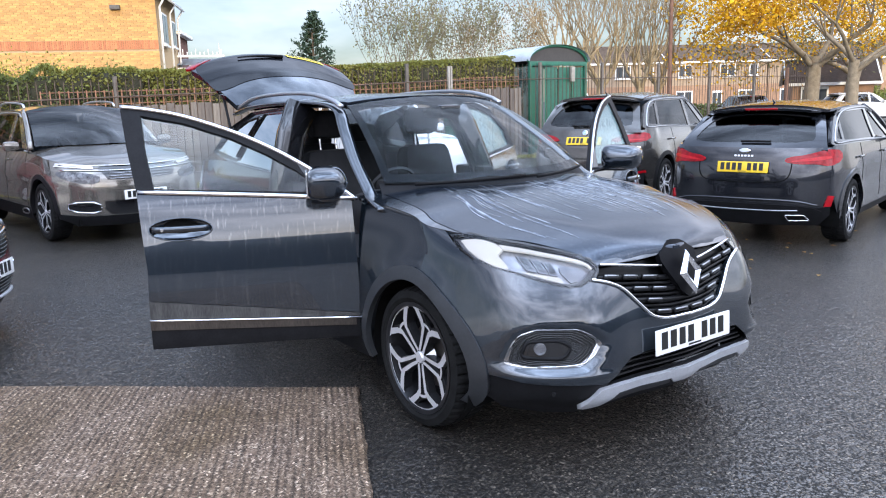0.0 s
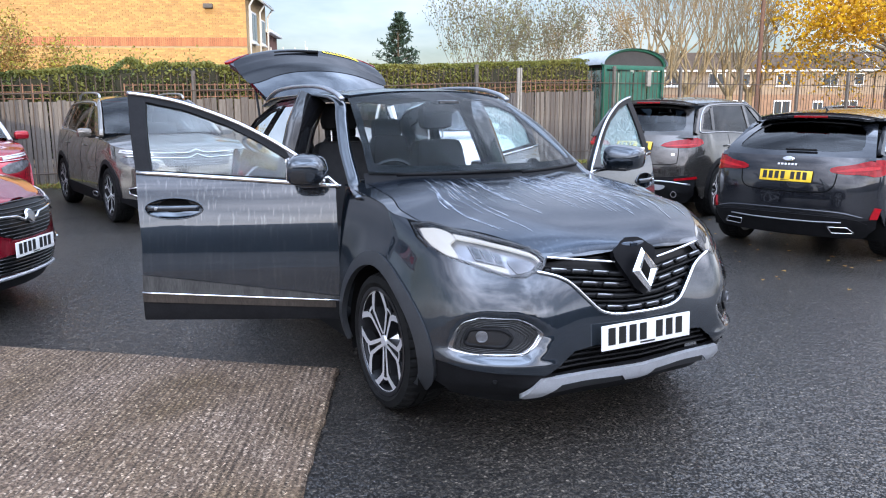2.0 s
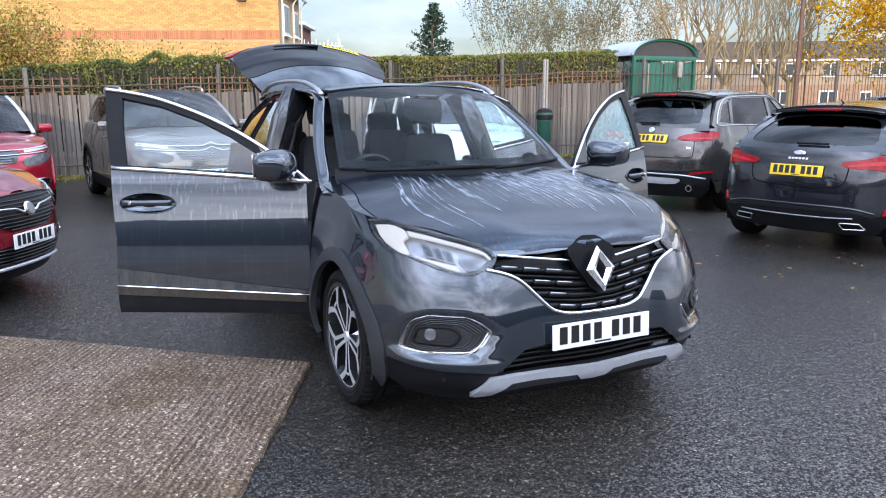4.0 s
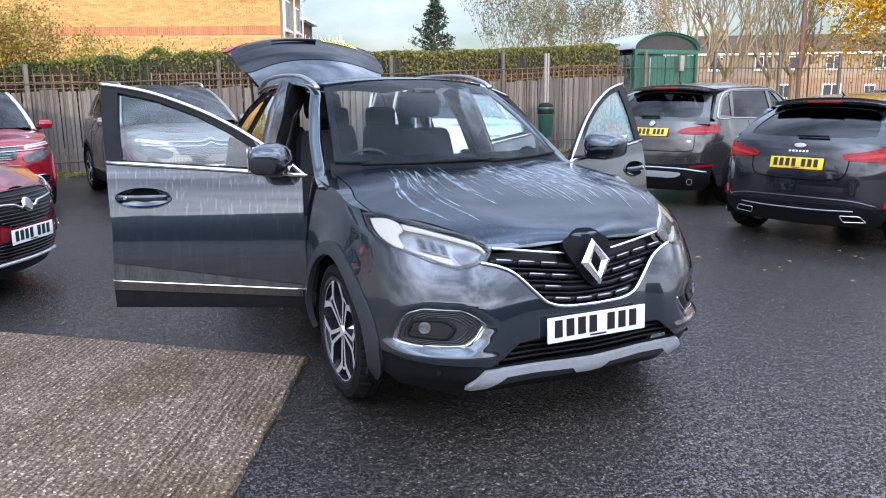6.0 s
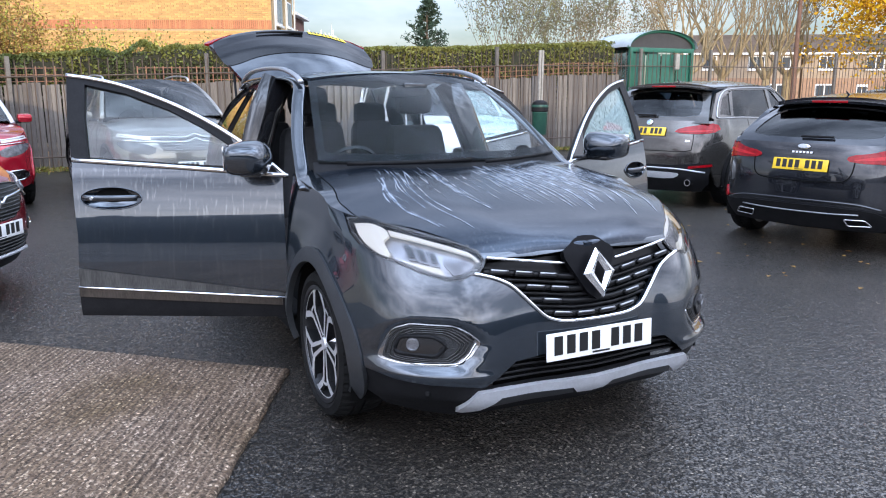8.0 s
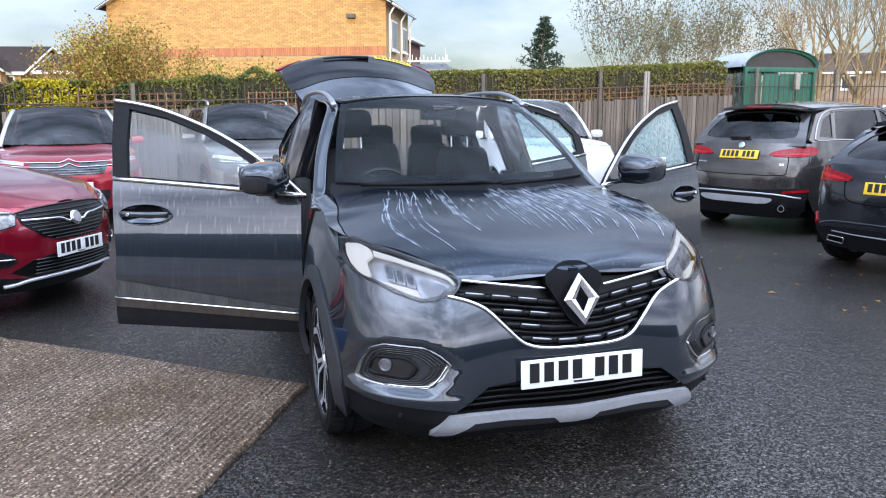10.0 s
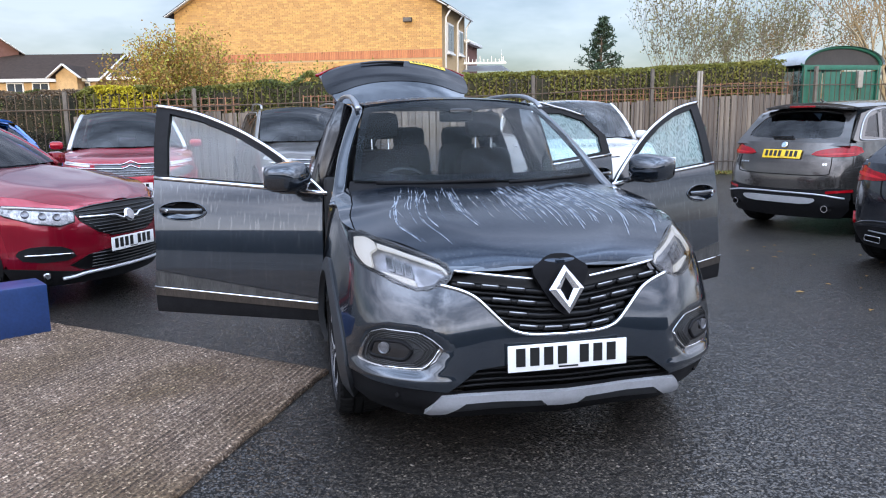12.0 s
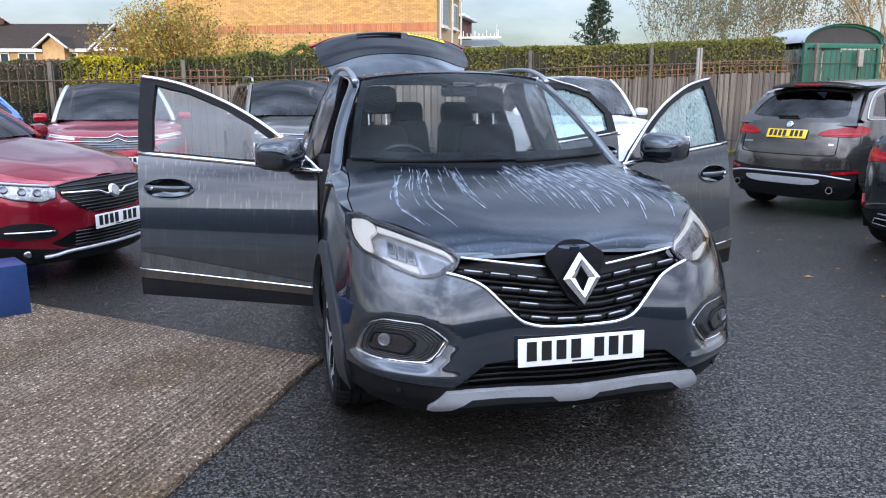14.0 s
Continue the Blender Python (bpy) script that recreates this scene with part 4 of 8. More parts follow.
# chrome round the grille
low_line = [(x, z) for x, z in spline([(.512, .792), (.43, .770), (.365, .737), (.295, .669), (.245, .621), (.207, .601), (.14, .588), (0, .586)], 5)]
part("grille_chrome", trim_on(HF, low_line + [(-x, z) for x, z in low_line[::-1][1:]], .0092, .004, n=8, flat=.8), M_CHROME, hero, "bright chrome grille strip")
for s in (1, -1):
    part("grille_top_strip", trim_on(HF, [(s * x, .803 + .12 * (x - .112)) for x in np.linspace(.125, .452, 12)], .0058, .008, n=8), M_CHROME, hero)
# grille bars, each a row of raised blocks with a chrome face
low_x, low_z = [p[1] for p in grille[:8]], [p[0] for p in grille[:8]]
for i, z0 in enumerate((.612, .660, .708, .756)):
    zb = lambda x: z0 + .12 * max(0, abs(x) - .10)
    wid = .08
    while wid < .47 and float(np.interp(zb(wid), low_x, low_z)) > wid + .014:
        wid += .006
    for dz, rad in ((0, .012), (-.024, .007)):
        part("grille_bar", trim_on(HF, [(x, zb(x) + dz) for x in np.linspace(-wid, wid, 26)], rad, -.020, n=6, flat=1.2), M_GRILLE, hero)
    x = .014 + (.040 if i % 2 else 0)
    while x + .03 < wid:
        x1 = min(x + .080, wid)
        for s in (1, -1):
            if x > .060 or z0 < .65:
                part("grille_block", trim_on(HF, [(s * q, zb(q) - .003) for q in np.linspace(x, x1, 5)], .0120, -.008, n=6, flat=.9), M_GRILLE, hero)
                part("grille_dash", trim_on(HF, [(s * q, zb(q) + .004) for q in np.linspace(x + .004, x1 - .004, 5)], .0044, .0015, n=6, flat=.9), M_SATIN, hero)
        x += .104
# badge housing and diamond
housing_fn = lambda a, z: HF(a, min(z, .838)) + Vector((0, .58 * max(0, z - .838), max(0, z - .838)))
part("badge_housing", panel(housing_fn, soft(both([(0, .655), (.045, .690), (.092, .770), (.122, .825), (.120, .850), (.092, .864), (.066, .884), (.036, .896), (0, .898)]), .012), (), .03, .03, .010, .03), M_HOUSING, hero, "black emblem housing")


def diamond():
    """An open lozenge with a raised fold."""
    bm = bmesh.new()
    o, i_ = [(0, .101), (.076, 0), (0, -.101), (-.076, 0)], [(0, .050), (.028, 0), (0, -.050), (-.028, 0)]
    ro, ri, rm = [], [], []
    for (x, z), (u, v) in zip(o, i_):
        ro.append(bm.verts.new((x, 0, z)))
        ri.append(bm.verts.new((u, -.002, v)))
        rm.append(bm.verts.new(((x + u) / 2, -.013, (z + v) / 2)))
    for k in range(4):
        j = (k + 1) % 4
        bm.faces.new((ro[k], ro[j], rm[j], rm[k]))
        bm.faces.new((rm[k], rm[j], ri[j], ri[k]))
    bmesh.ops.recalc_face_normals(bm, faces=bm.faces)
    return bm


bd = part("badge", diamond(), M_CHROME, hero, "chrome open lozenge emblem")
bd.matrix_local = pose(0, -.872, .771, -19)
number_plate(hero, pose(0, -.898, .498, -3))


M_BOWL = mat("silvered lamp bowl", (0.30, 0.30, 0.32), 0.28, 0.5, var=0.5, scale=30)


def headlight(s):
    """One headlamp: bowl, lamp cells, light blade and lens."""
    sh = lambda poly: poly if s > 0 else left(poly)
    base = part("headlight", panel(HF, sh(headlamp), (), .04, .03, -.045, 0), M_BOWL, hero, "clear headlight with lit white running light")
    part("bezel", trim_on(HF, [(s * a, z) for a, z in headlamp], .009, -.008, closed=True), M_GLOSSBLACK, base)
    blade = soft([(.858, .944), (.815, .955), (.780, .942), (.772, .920), (.800, .898), (.792, .852), (.800, .840), (.826, .852), (.850, .878), (.860, .905)], .010)
    part("light_blade", panel(HF, sh(blade), (), .03, .02, -.016, .012), M_DRL, base, "glowing white light blade")
    strip = [(.770, .938), (.69, .922), (.578, .896), (.512, .876), (.488, .858), (.478, .838), (.486, .836), (.500, .856), (.520, .866), (.580, .884), (.69, .909), (.770, .922)]
    part("light_strip", panel(HF, sh(strip), (), .03, .02, -.018, .010), M_DRL, base)
    for k, (cx, cz) in enumerate(((.728, .874), (.690, .864), (.652, .854))):
        cell = soft([(cx + .016, cz + .032), (cx - .015, cz + .025), (cx - .018, cz - .036), (cx + .013, cz - .030)], .006)
        part("lamp_cell", panel(HF, sh(cell), (), .02, .02, -.028, .014), M_LAMPGREY, base)
        part("lamp_lens", panel(HF, sh(scaled(cell, .62)), (), .02, .02, -.022, .006), M_GLOSSBLACK, base)
    # this cell glows in place of a bright reflection at the lamp's lower edge
    low = soft([(.628, .812), (.618, .786), (.66, .790), (.70, .802), (.76, .826), (.76, .836), (.69, .824)], .008)
    part("lower_cell", panel(HF, sh(low), (), .03, .02, -.026, .012), M_DRL, base)
    inner = soft([(.612, .868), (.545, .850), (.508, .832), (.545, .800), (.592, .792), (.622, .835)], .012)
    part("inner_cell", panel(HF, sh(inner), (), .03, .02, -.034, .012), M_LAMPGREY, base)
    sill_ = [(.462, .834), (.478, .812), (.507, .792), (.565, .770), (.612, .767), (.66, .779), (.77, .819), (.83, .844), (.83, .850), (.765, .832), (.66, .795), (.612, .784), (.572, .786), (.530, .802), (.492, .832)]
    part("lamp_apron", panel(HF, sh(sill_[::-1]), (), .04, .02, -.014, .01), M_GLOSSBLACK, base)
    ln = part("lens", panel(HF, sh(headlamp), (), .04, .03, -.001, .006), M_LENS, base)
    ln.visible_shadow = False


headlight(1)
headlight(-1)


M_MESH = mat("pierced black mesh", (0.02, 0.02, 0.021), 0.3, bump=1.0, bscale=220, var=0.5, scale=90)


def foglight(s):
    """A hexagonal fog lamp insert with chrome rim, mesh and lamp."""
    sh = lambda poly: poly if s > 0 else left(poly)
    b = part("fog_light", panel(h_front, sh(fog), (), .03, .03, .003, .01), M_GLOSSBLACK, hero, "fog lamp recess with chrome surround")
    part("fog_surround", panel(h_front, sh(scoop), [sh(scaled(scoop, .90))], .03, .03, .005, .012), M_DKCHROME, b, "smoked chrome fog lamp surround")
    part("fog_blade", trim_on(h_front, [(s * a, z) for a, z in spline([(.74, .446), (.60, .450), (.560, .476), (.522, .530)], 5)], .0058, .008, n=8, flat=.6), M_CHROME, b)
    part("fog_mesh", panel(h_front, sh(scaled(scoop, .90)), (), .03, .03, .006, 0), M_MESH, b)
    for k in range(4):
        part("mesh_fin", trim_on(h_front, [(s * a, z) for a, z in scaled(scoop, .86 - .085 * k)], .0022, .009, closed=True, n=4), M_GLOSSBLACK, b)
    inner = soft([(.785, .485), (.768, .550), (.665, .556), (.622, .527), (.655, .480)], .02)
    part("fog_frame", trim_on(h_front, [(s * a, z) for a, z in inner], .009, .008, closed=True, n=6), M_PLASTIC, b)
    part("fog_recess", panel(h_front, sh(inner), (), .03, .03, .010, 0), M_GLOSSBLACK, b)
    c = h_front(s * .735, .525)
    part("fog_lamp", lathe([(0, 0), (.014, -.001), (.018, 0), (.021, -.004), (.025, -.003), (.025, .012)], 24, "y"), M_LAMPGREY, b).matrix_local = Matrix.Translation(c + Vector((s * .006, -.020, 0))) @ pose(0, 0, 0, 0, 0, 30 * s)


foglight(1)
foglight(-1)
for s in (1, -1):
    q = part("parking_sensor", lathe([(0, -.003), (.008, -.003), (.011, 0), (.011, .01)], 16, "y"), M_PLASTIC, hero)
    q.matrix_local = Matrix.Translation(HF(s * .70, .325) + Vector((0, .004, 0))) @ pose(0, 0, 0, 0, 0, 35 * s)
# bonnet with its leading edge
bon_half = [(0, -.752), (.085, -.754), (.145, -.764), (.215, -.782), (.265, -.792), (.999, -.792), (.999, -.27), (.955, -.12), (.905, .15), (.885, .40), (.88, .585), (.5, .40), (0, .315)]
bon = part("bonnet", panel(HB, both(bon_half), (), .06, .035, 0, .02), M_DEWY, hero, "dark grey bonnet marked by pale water runs")
for s in (1, -1):
    fen = [(1.0, -.25), (1.0, .59), (.888, .59), (.893, .40), (.912, .15), (.962, -.12)]
    part("fender_top", panel(HB, fen if s > 0 else left(fen), (), .04, .05, 0, .02), M_GREY, hero)
    # fender side
    f_edge = [(-.385, .735), (-.385, .40), (0, .36), (.30, .26), (.52, .30), (.522, .70), (.548, 1.0), (.555, h_top(.555)), (.3, h_top(.3)), (0, h_top(0)), (-.25, h_top(-.25)), (-.40, h_top(-.40)), (-.396, .90), (-.44, .866), (-.42, .80)]
    part("front_fender", panel(HS, f_edge, [arch_hole(0, .392)], .05, .05, -.002, .02, mirror=s < 0), M_GREY, hero)
    ring = arc(0, .335, .452, -12, 196, 34)
    hole = arc(0, .335, .388, 196, -12, 34)
    part("wheel_arch_trim", panel(HS, ring + hole, (), .05, .05, .010, .03, mirror=s < 0), M_ARCH, hero, "dark grey plastic wheel arch lip")
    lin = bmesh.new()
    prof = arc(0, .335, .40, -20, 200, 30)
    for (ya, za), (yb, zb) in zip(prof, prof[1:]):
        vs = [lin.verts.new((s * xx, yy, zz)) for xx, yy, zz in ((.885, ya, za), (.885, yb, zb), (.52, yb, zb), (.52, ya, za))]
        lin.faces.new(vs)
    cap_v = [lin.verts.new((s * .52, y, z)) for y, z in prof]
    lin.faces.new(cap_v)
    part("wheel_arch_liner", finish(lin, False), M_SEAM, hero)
    # sill, rear quarter and rear arch
    part("sill", panel(HS, [(.53, .20), (2.26, .20), (2.26, .335), (.53, .325)], (), .1, .04, -.01, .10, mirror=s < 0), M_PLASTIC, hero)
    q_edge = [(2.27, .22), (3.30, .25), (3.30, 1.14), (2.9, 1.152), (2.50, 1.155), (2.40, .80), (2.27, .60)]
    part("rear_quarter", panel(HS, q_edge, [arch_hole(2.646, .392)], .06, .06, 0, .02, mirror=s < 0), M_GREY, hero)
    part("wheel_arch_trim", panel(HS, arc(2.646, .335, .452, -12, 192, 34) + arc(2.646, .335, .388, 192, -12, 34), (), .05, .05, .010, .03, mirror=s < 0), M_PLASTIC, hero)
part("rear_bumper", panel(H.back(), both([(0, .28), (.75, .28), (.80, .60), (.74, .72), (0, .72)]), (), .06, .06, 0, .03, flip=True), M_PLASTIC, hero)
part("cowl", panel(h_screen, [(-1, -.12), (1, -.12), (1, .03), (-1, .03)], (), .08, .04, -.02, .03), M_PLASTIC, hero)
ws = part("windscreen", panel(h_screen, both([(0, .02), (.5, .02), (.97, .02), (.985, .5), (.975, .985), (.5, .99), (0, .99)]), (), .07, .07, -.002, .006), M_WS, hero, "curved windscreen with a light film of dew and painted haze")
ws.visible_shadow = False
clear = soft(both([(0, .085), (.60, .085), (.925, .10), (.93, .5), (.915, .885), (.62, .905), (.30, .900), (.20, .84), (.11, .80), (0, .80)]), .03)
part("windscreen_border", panel(h_screen, both([(0, .02), (.5, .02), (.97, .02), (.985, .5), (.975, .985), (.5, .99), (0, .99)]), [clear], .06, .04, -.009, 0), M_HOUSING, hero, "black printed border of the windscreen")
part("roof", panel(h_roof, both([(0, 1.085), (.30, 1.115), (.545, 1.175), (.565, 1.9), (.555, 2.6), (.50, 3.02), (0, 3.05)]), (), .07, .08, 0, .02), M_DEWY, hero, "dark grey roof streaked with dried water")
part("headlining", panel(h_roof, both([(0, 1.12), (.50, 1.2), (.53, 1.9), (.50, 2.8), (0, 2.9)]), (), .15, .15, -.045, 0), M_LINER, hero)
for s in (1, -1):
    ap = spline([(s * .835, .33, 1.025), (s * .80, .50, 1.07), (s * .775, .62, 1.14), (s * .735, .80, 1.26), (s * .665, 1.02, 1.41), (s * .600, 1.22, 1.525), (s * .592, 1.55, 1.565), (s * .590, 2.1, 1.568), (s * .575, 2.6, 1.548), (s * .54, 3.0, 1.50)], 5)
    part("pillar_and_rail", sweep([(x, y, z - .012) for x, y, z in ap], .036, .012, 12, power=.75), M_GREY, hero)
    rr = spline([(s * .606, 1.15, 1.525), (s * .608, 1.27, 1.566), (s * .610, 1.55, 1.608), (s * .610, 2.0, 1.618), (s * .592, 2.5, 1.598), (s * .570, 2.85, 1.535)], 6)
    part("roof_rail", sweep(rr, .018, .013, 8, power=.7), M_SATIN, hero, "satin silver roof rail")
    part("centre_pillar", sweep([(s * .80, 1.60, .38), (s * .80, 1.60, 1.05), (s * .70, 1.66, 1.35), (s * .60, 1.70, 1.54)], .045, .10, 8, up=(1, 0, 0), power=.7), M_GLOSSBLACK, hero)
    if s > 0:
        part("rear_pillar", panel(lambda y, z: Vector((-h_cab(y, z).x, y, z)), [(2.40, 1.15), (3.02, 1.15), (2.90, 1.37), (2.70, 1.47), (2.30, 1.53)], [[(2.50, 1.20), (2.88, 1.225), (2.74, 1.33), (2.48, 1.43)]], .1, .08, 0, .05), M_GREY, hero)
        part("quarter_glass", panel(lambda y, z: Vector((-h_cab(y, z).x, y, z)), [(2.49, 1.19), (2.90, 1.22), (2.75, 1.335), (2.47, 1.44)], (), .1, .08, -.01, 0), M_PRIV, hero)
# wipers
for x0, x1 in ((.10, .66), (-.60, .02)):
    pts = [h_screen(f / .745, -.012 + .02 * (f - x0) / (x1 - x0)) + Vector((0, -.012, .008)) for f in np.linspace(x0, x1, 10)]
    part("wiper", sweep(pts, .006, .010, 6), M_PLASTIC, hero)
# tinted closed rear door and windows, driver's side
rd = part("rear_door", panel(HS, [(1.625, .345), (2.24, .345), (2.27, .62), (2.41, .82), (2.49, 1.145), (1.62, 1.10)], (), .06, .06, -.001, .02, mirror=True), M_GREY, hero)
part("window_frame", panel(h_cab, [(1.61, 1.10), (2.49, 1.145), (2.96, 1.20), (2.80, 1.37), (2.45, 1.49), (1.70, 1.535)], [[(1.69, 1.135), (1.735, 1.495), (2.19, 1.478), (2.36, 1.165)], [(2.42, 1.185), (2.26, 1.465), (2.48, 1.43), (2.74, 1.33), (2.88, 1.225)]], .06, .05, 0, .02, flip=False), M_GLOSSBLACK, rd)
g = part("window_glass", panel(h_cab, [(1.68, 1.125), (1.725, 1.50), (2.20, 1.483), (2.38, 1.155)], (), .08, .06, -.008, 0), M_PRIV, rd)
g = part("quarter_glass", panel(h_cab, [(2.41, 1.175), (2.25, 1.47), (2.49, 1.435), (2.75, 1.335), (2.90, 1.22)], (), .08, .06, -.008, 0), M_PRIV, rd)
part("window_chrome", trim_on(h_cab, spline([(1.62, 1.115), (2.4, 1.15), (2.92, 1.205), (2.80, 1.36), (2.45, 1.49), (1.72, 1.53)], 8), .008, .006), M_CHROME, rd)


def door(s, rear=False):
    """An open door, hinged at its front edge; built shut on the skin and swung out. s: -1 driver's side, 1 passenger's."""
    hy, hx = (1.60 if rear else .53), .872
    L = .80 if rear else 1.05
    y0 = hy + .01
    if rear:
        skin = [(y0, .345), (y0 + .62, .345), (y0 + .65, .62), (y0 + .79, .82), (y0 + .87, 1.145), (y0, 1.10)]
        top = [(.01, 1.10), (.06, 1.535), (.40, 1.525), (.70, 1.46), (.90, 1.30), (.88, 1.145)]
        hole = [(.08, 1.135), (.115, 1.495), (.40, 1.485), (.66, 1.425), (.80, 1.30), (.77, 1.175)]
    else:
        skin = [(y0, .462), (y0 + L, .598), (y0 + 1.045, .75), (y0 + 1.075, 1.128), (y0 + .5, 1.090), (y0 + .02, 1.052)]
        top = [(.01, 1.05), (.12, 1.135), (.30, 1.252), (.45, 1.335), (.62, 1.412), (.85, 1.492), (1.02, 1.530), (1.165, 1.550), (1.13, 1.34), (1.085, 1.128), (.5, 1.09)]
        hole = [(.16, 1.095), (.30, 1.205), (.45, 1.295), (.62, 1.378), (.85, 1.460), (1.065, 1.505), (1.045, 1.34), (1.005, 1.145), (.5, 1.112)]
    side = (lambda y, z: Vector((s * HS(y, z).x, y, z)))
    cab = (lambda y, z: Vector((s * abs(h_cab(y, z).x), y, z)))
    fl, fc = s < 0, s > 0
    hc, hz = (y0 + (.66 if rear else .875)), (1.0 if rear else .945)
    oval = [(hc + .152 * math.cos(q), hz + .055 * math.sin(q)) for q in np.linspace(0, 2 * math.pi, 28)[:-1]]
    d = part("rear_door" if rear else "front_door", panel(side, skin, [oval], .06, .05, 0, .012, flip=fl), M_GREYDOOR, hero, "open dark grey door with pale water runs")
    top = [(hy + a, z) for a, z in top]
    hole = [(hy + a, z) for a, z in hole]
    part("window_frame", panel(cab, top, [hole], .06, .05, .002, .035, flip=not fc), M_PLASTIC, d)
    gl = part("window_glass", panel(cab, scaled(hole, 1.02), (), .08, .06, -.012, .004, flip=not fc), M_SIDE2 if (s < 0 and not rear) else M_SIDE, d, "dew-covered door glass")
    gl.visible_shadow = False
    n = 5
    edge = spline(top[:(4 if rear else 8)], n)
    part("upper_chrome", trim_on(cab, [tuple(p) for p in edge], .009, .006, flip=not fc, flat=1.2), M_CHROME, d)
    belt = spline([(y0 - .01, 1.054), (y0 + .5, 1.093), (y0 + L + .02, 1.132)] if not rear else [(y0, 1.102), (y0 + .86, 1.147)], 6)
    part("belt_chrome", trim_on(side, [tuple(p) for p in belt], .009, .008, flip=fl, flat=1.3), M_CHROME, d)
    if not rear:
        part("cladding", panel(side, [(y0, .335), (y0 + L, .352), (y0 + L, .502), (y0, .442)], (), .1, .05, .010, .05, flip=fl), M_PLASTIC, d, "black door cladding")
        part("cladding_band", panel(side, [(y0, .446), (y0 + L, .506), (y0 + L, .595), (y0, .459)], (), .1, .02, .006, .03, flip=fl), M_DUSTY, d, "dusty upper band of the cladding")
        part("cladding_insert", panel(side, [(y0 + .03, .402), (y0 + L, .452), (y0 + L, .498), (y0 + .03, .440)], (), .1, .02, .016, .01, flip=fl), M_BRONZETRIM, d, "brownish trim strip")
        part("cladding_strip", trim_on(side, [(y0 + q * L, .440 + .062 * q) for q in np.linspace(0, 1, 12)], .0075, .016, flip=fl, flat=.8), M_CHROME, d)
    # inner lining
    part("inner_panel", panel(side, [(p[0] + .0, p[1]) for p in (skin if rear else [(y0 + .02, .36), (y0 + L - .02, .37), (y0 + L, .75), (y0 + L, 1.12), (y0 + .5, 1.085), (y0 + .04, 1.05)])], (), .1, .1, .062, .02, flip=not fl), M_DASH, d)
    # handle in its oval recess
    def bowl(y, z):
        e = 1 - ((y - hc) / .153) ** 2 - ((z - hz) / .056) ** 2
        return side(y, z) - Vector((s * .034 * max(0, e) ** .6, 0, 0))
    part("handle_recess", panel(bowl, oval, (), .02, .01, .0, 0, flip=fl), M_GREY, d)
    part("recess_rim", trim_on(side, oval, .0035, .002, flip=fl, closed=True), M_GREY, d)
    grip = [tuple(side(hc + q, hz + .004) + Vector((s * (.030 - 1.2 * q * q), 0, 0))) for q in np.linspace(-.132, .132, 12)]
    # black oval: the shadow in the recess's upper part, put in as colour
    shadow_oval = [(hc + .085 * math.cos(q), hz + .012 + .036 * math.sin(q)) for q in np.linspace(0, 2 * math.pi, 22)[:-1]]
    part("handle_well", panel(bowl, shadow_oval, (), .02, .01, .002, 0, flip=fl), M_SEAM, d)
    part("door_handle", sweep(grip, .017, .012, 8, up=(1, 0, 0), power=.8), M_GREY, d)
    part("lock", lathe([(0, -.004), (.008, -.004), (.010, 0)], 16), M_CHROME, d).matrix_local = Matrix.Translation(side(hc + .085, hz + .004) + Vector((s * .034, 0, 0))) @ pose(0, 0, 0, 0, 0, 180 if s > 0 else 0)
    if not rear:
        # mirror on its foot, with a small corner panel
        part("mirror_corner", panel(cab, [(hy + .03, 1.06), (hy + .16, 1.155), (hy + .30, 1.245), (hy + .20, 1.085)], (), .05, .05, .004, .01, flip=not fc), M_GLOSSBLACK, d)
        mh = bmesh.new()
        bmesh.ops.create_uvsphere(mh, u_segments=28, v_segments=18, radius=1)
        for v in mh.verts:
            x, y, z = v.co
            e = .62
            x, y, z = (math.copysign(abs(c) ** e, c) for c in (x, y, z))
            yy = y * .095 * (1.0 if y > 0 else 1.15 - .25 * abs(z))
            v.co = (x * .125 * (1 + .06 * z), yy + .012 * x * s, z * (.078 + .012 * x * -s) - .018 * abs(x) * (z < 0))
        mo = part("mirror_housing", finish(mh), M_GREY, d, "dark door mirror with glossy shell")
        mo.matrix_local = pose(s * 1.005, hy + .165, 1.158, 0, 0, 0)
        part("mirror_glass", box_bm(s * 1.008, hy + .258, 1.162, .185, .006, .115, .002), M_CHROME, d)
        part("mirror_base", box_bm(s * .965, hy + .15, 1.085, .16, .10, .03, .012), M_GLOSSBLACK, d)
        part("mirror_foot", sweep([(s * .84, hy + .12, 1.075), (s * .93, hy + .15, 1.09), (s * .97, hy + .15, 1.11)], .04, .018, 8), M_GLOSSBLACK, d)
    th = 58 if rear else 65.5
    c = Matrix.Translation((s * hx, hy, 0))
    d.matrix_local = c @ Matrix.Rotation(radians(th) * (1 if s < 0 else -1), 4, "Z") @ c.inverted()
    return d


door(-1)
door(1)
door(1, rear=True)


# raised tailgate
def h_gate(x, v):
    y = float(np.interp(v, (0, .2, .4, .6, .8, .93, 1.0), (2.93, 3.10, 3.27, 3.44, 3.60, 3.69, 3.71)))
    z = float(np.interp(v, (0, .2, .4, .6, .8, .93, 1.0), (1.575, 1.72, 1.845, 1.93, 1.99, 2.00, 1.955)))
    return Vector((x, y, z - .115 * (abs(x) / .66) ** 2.2))


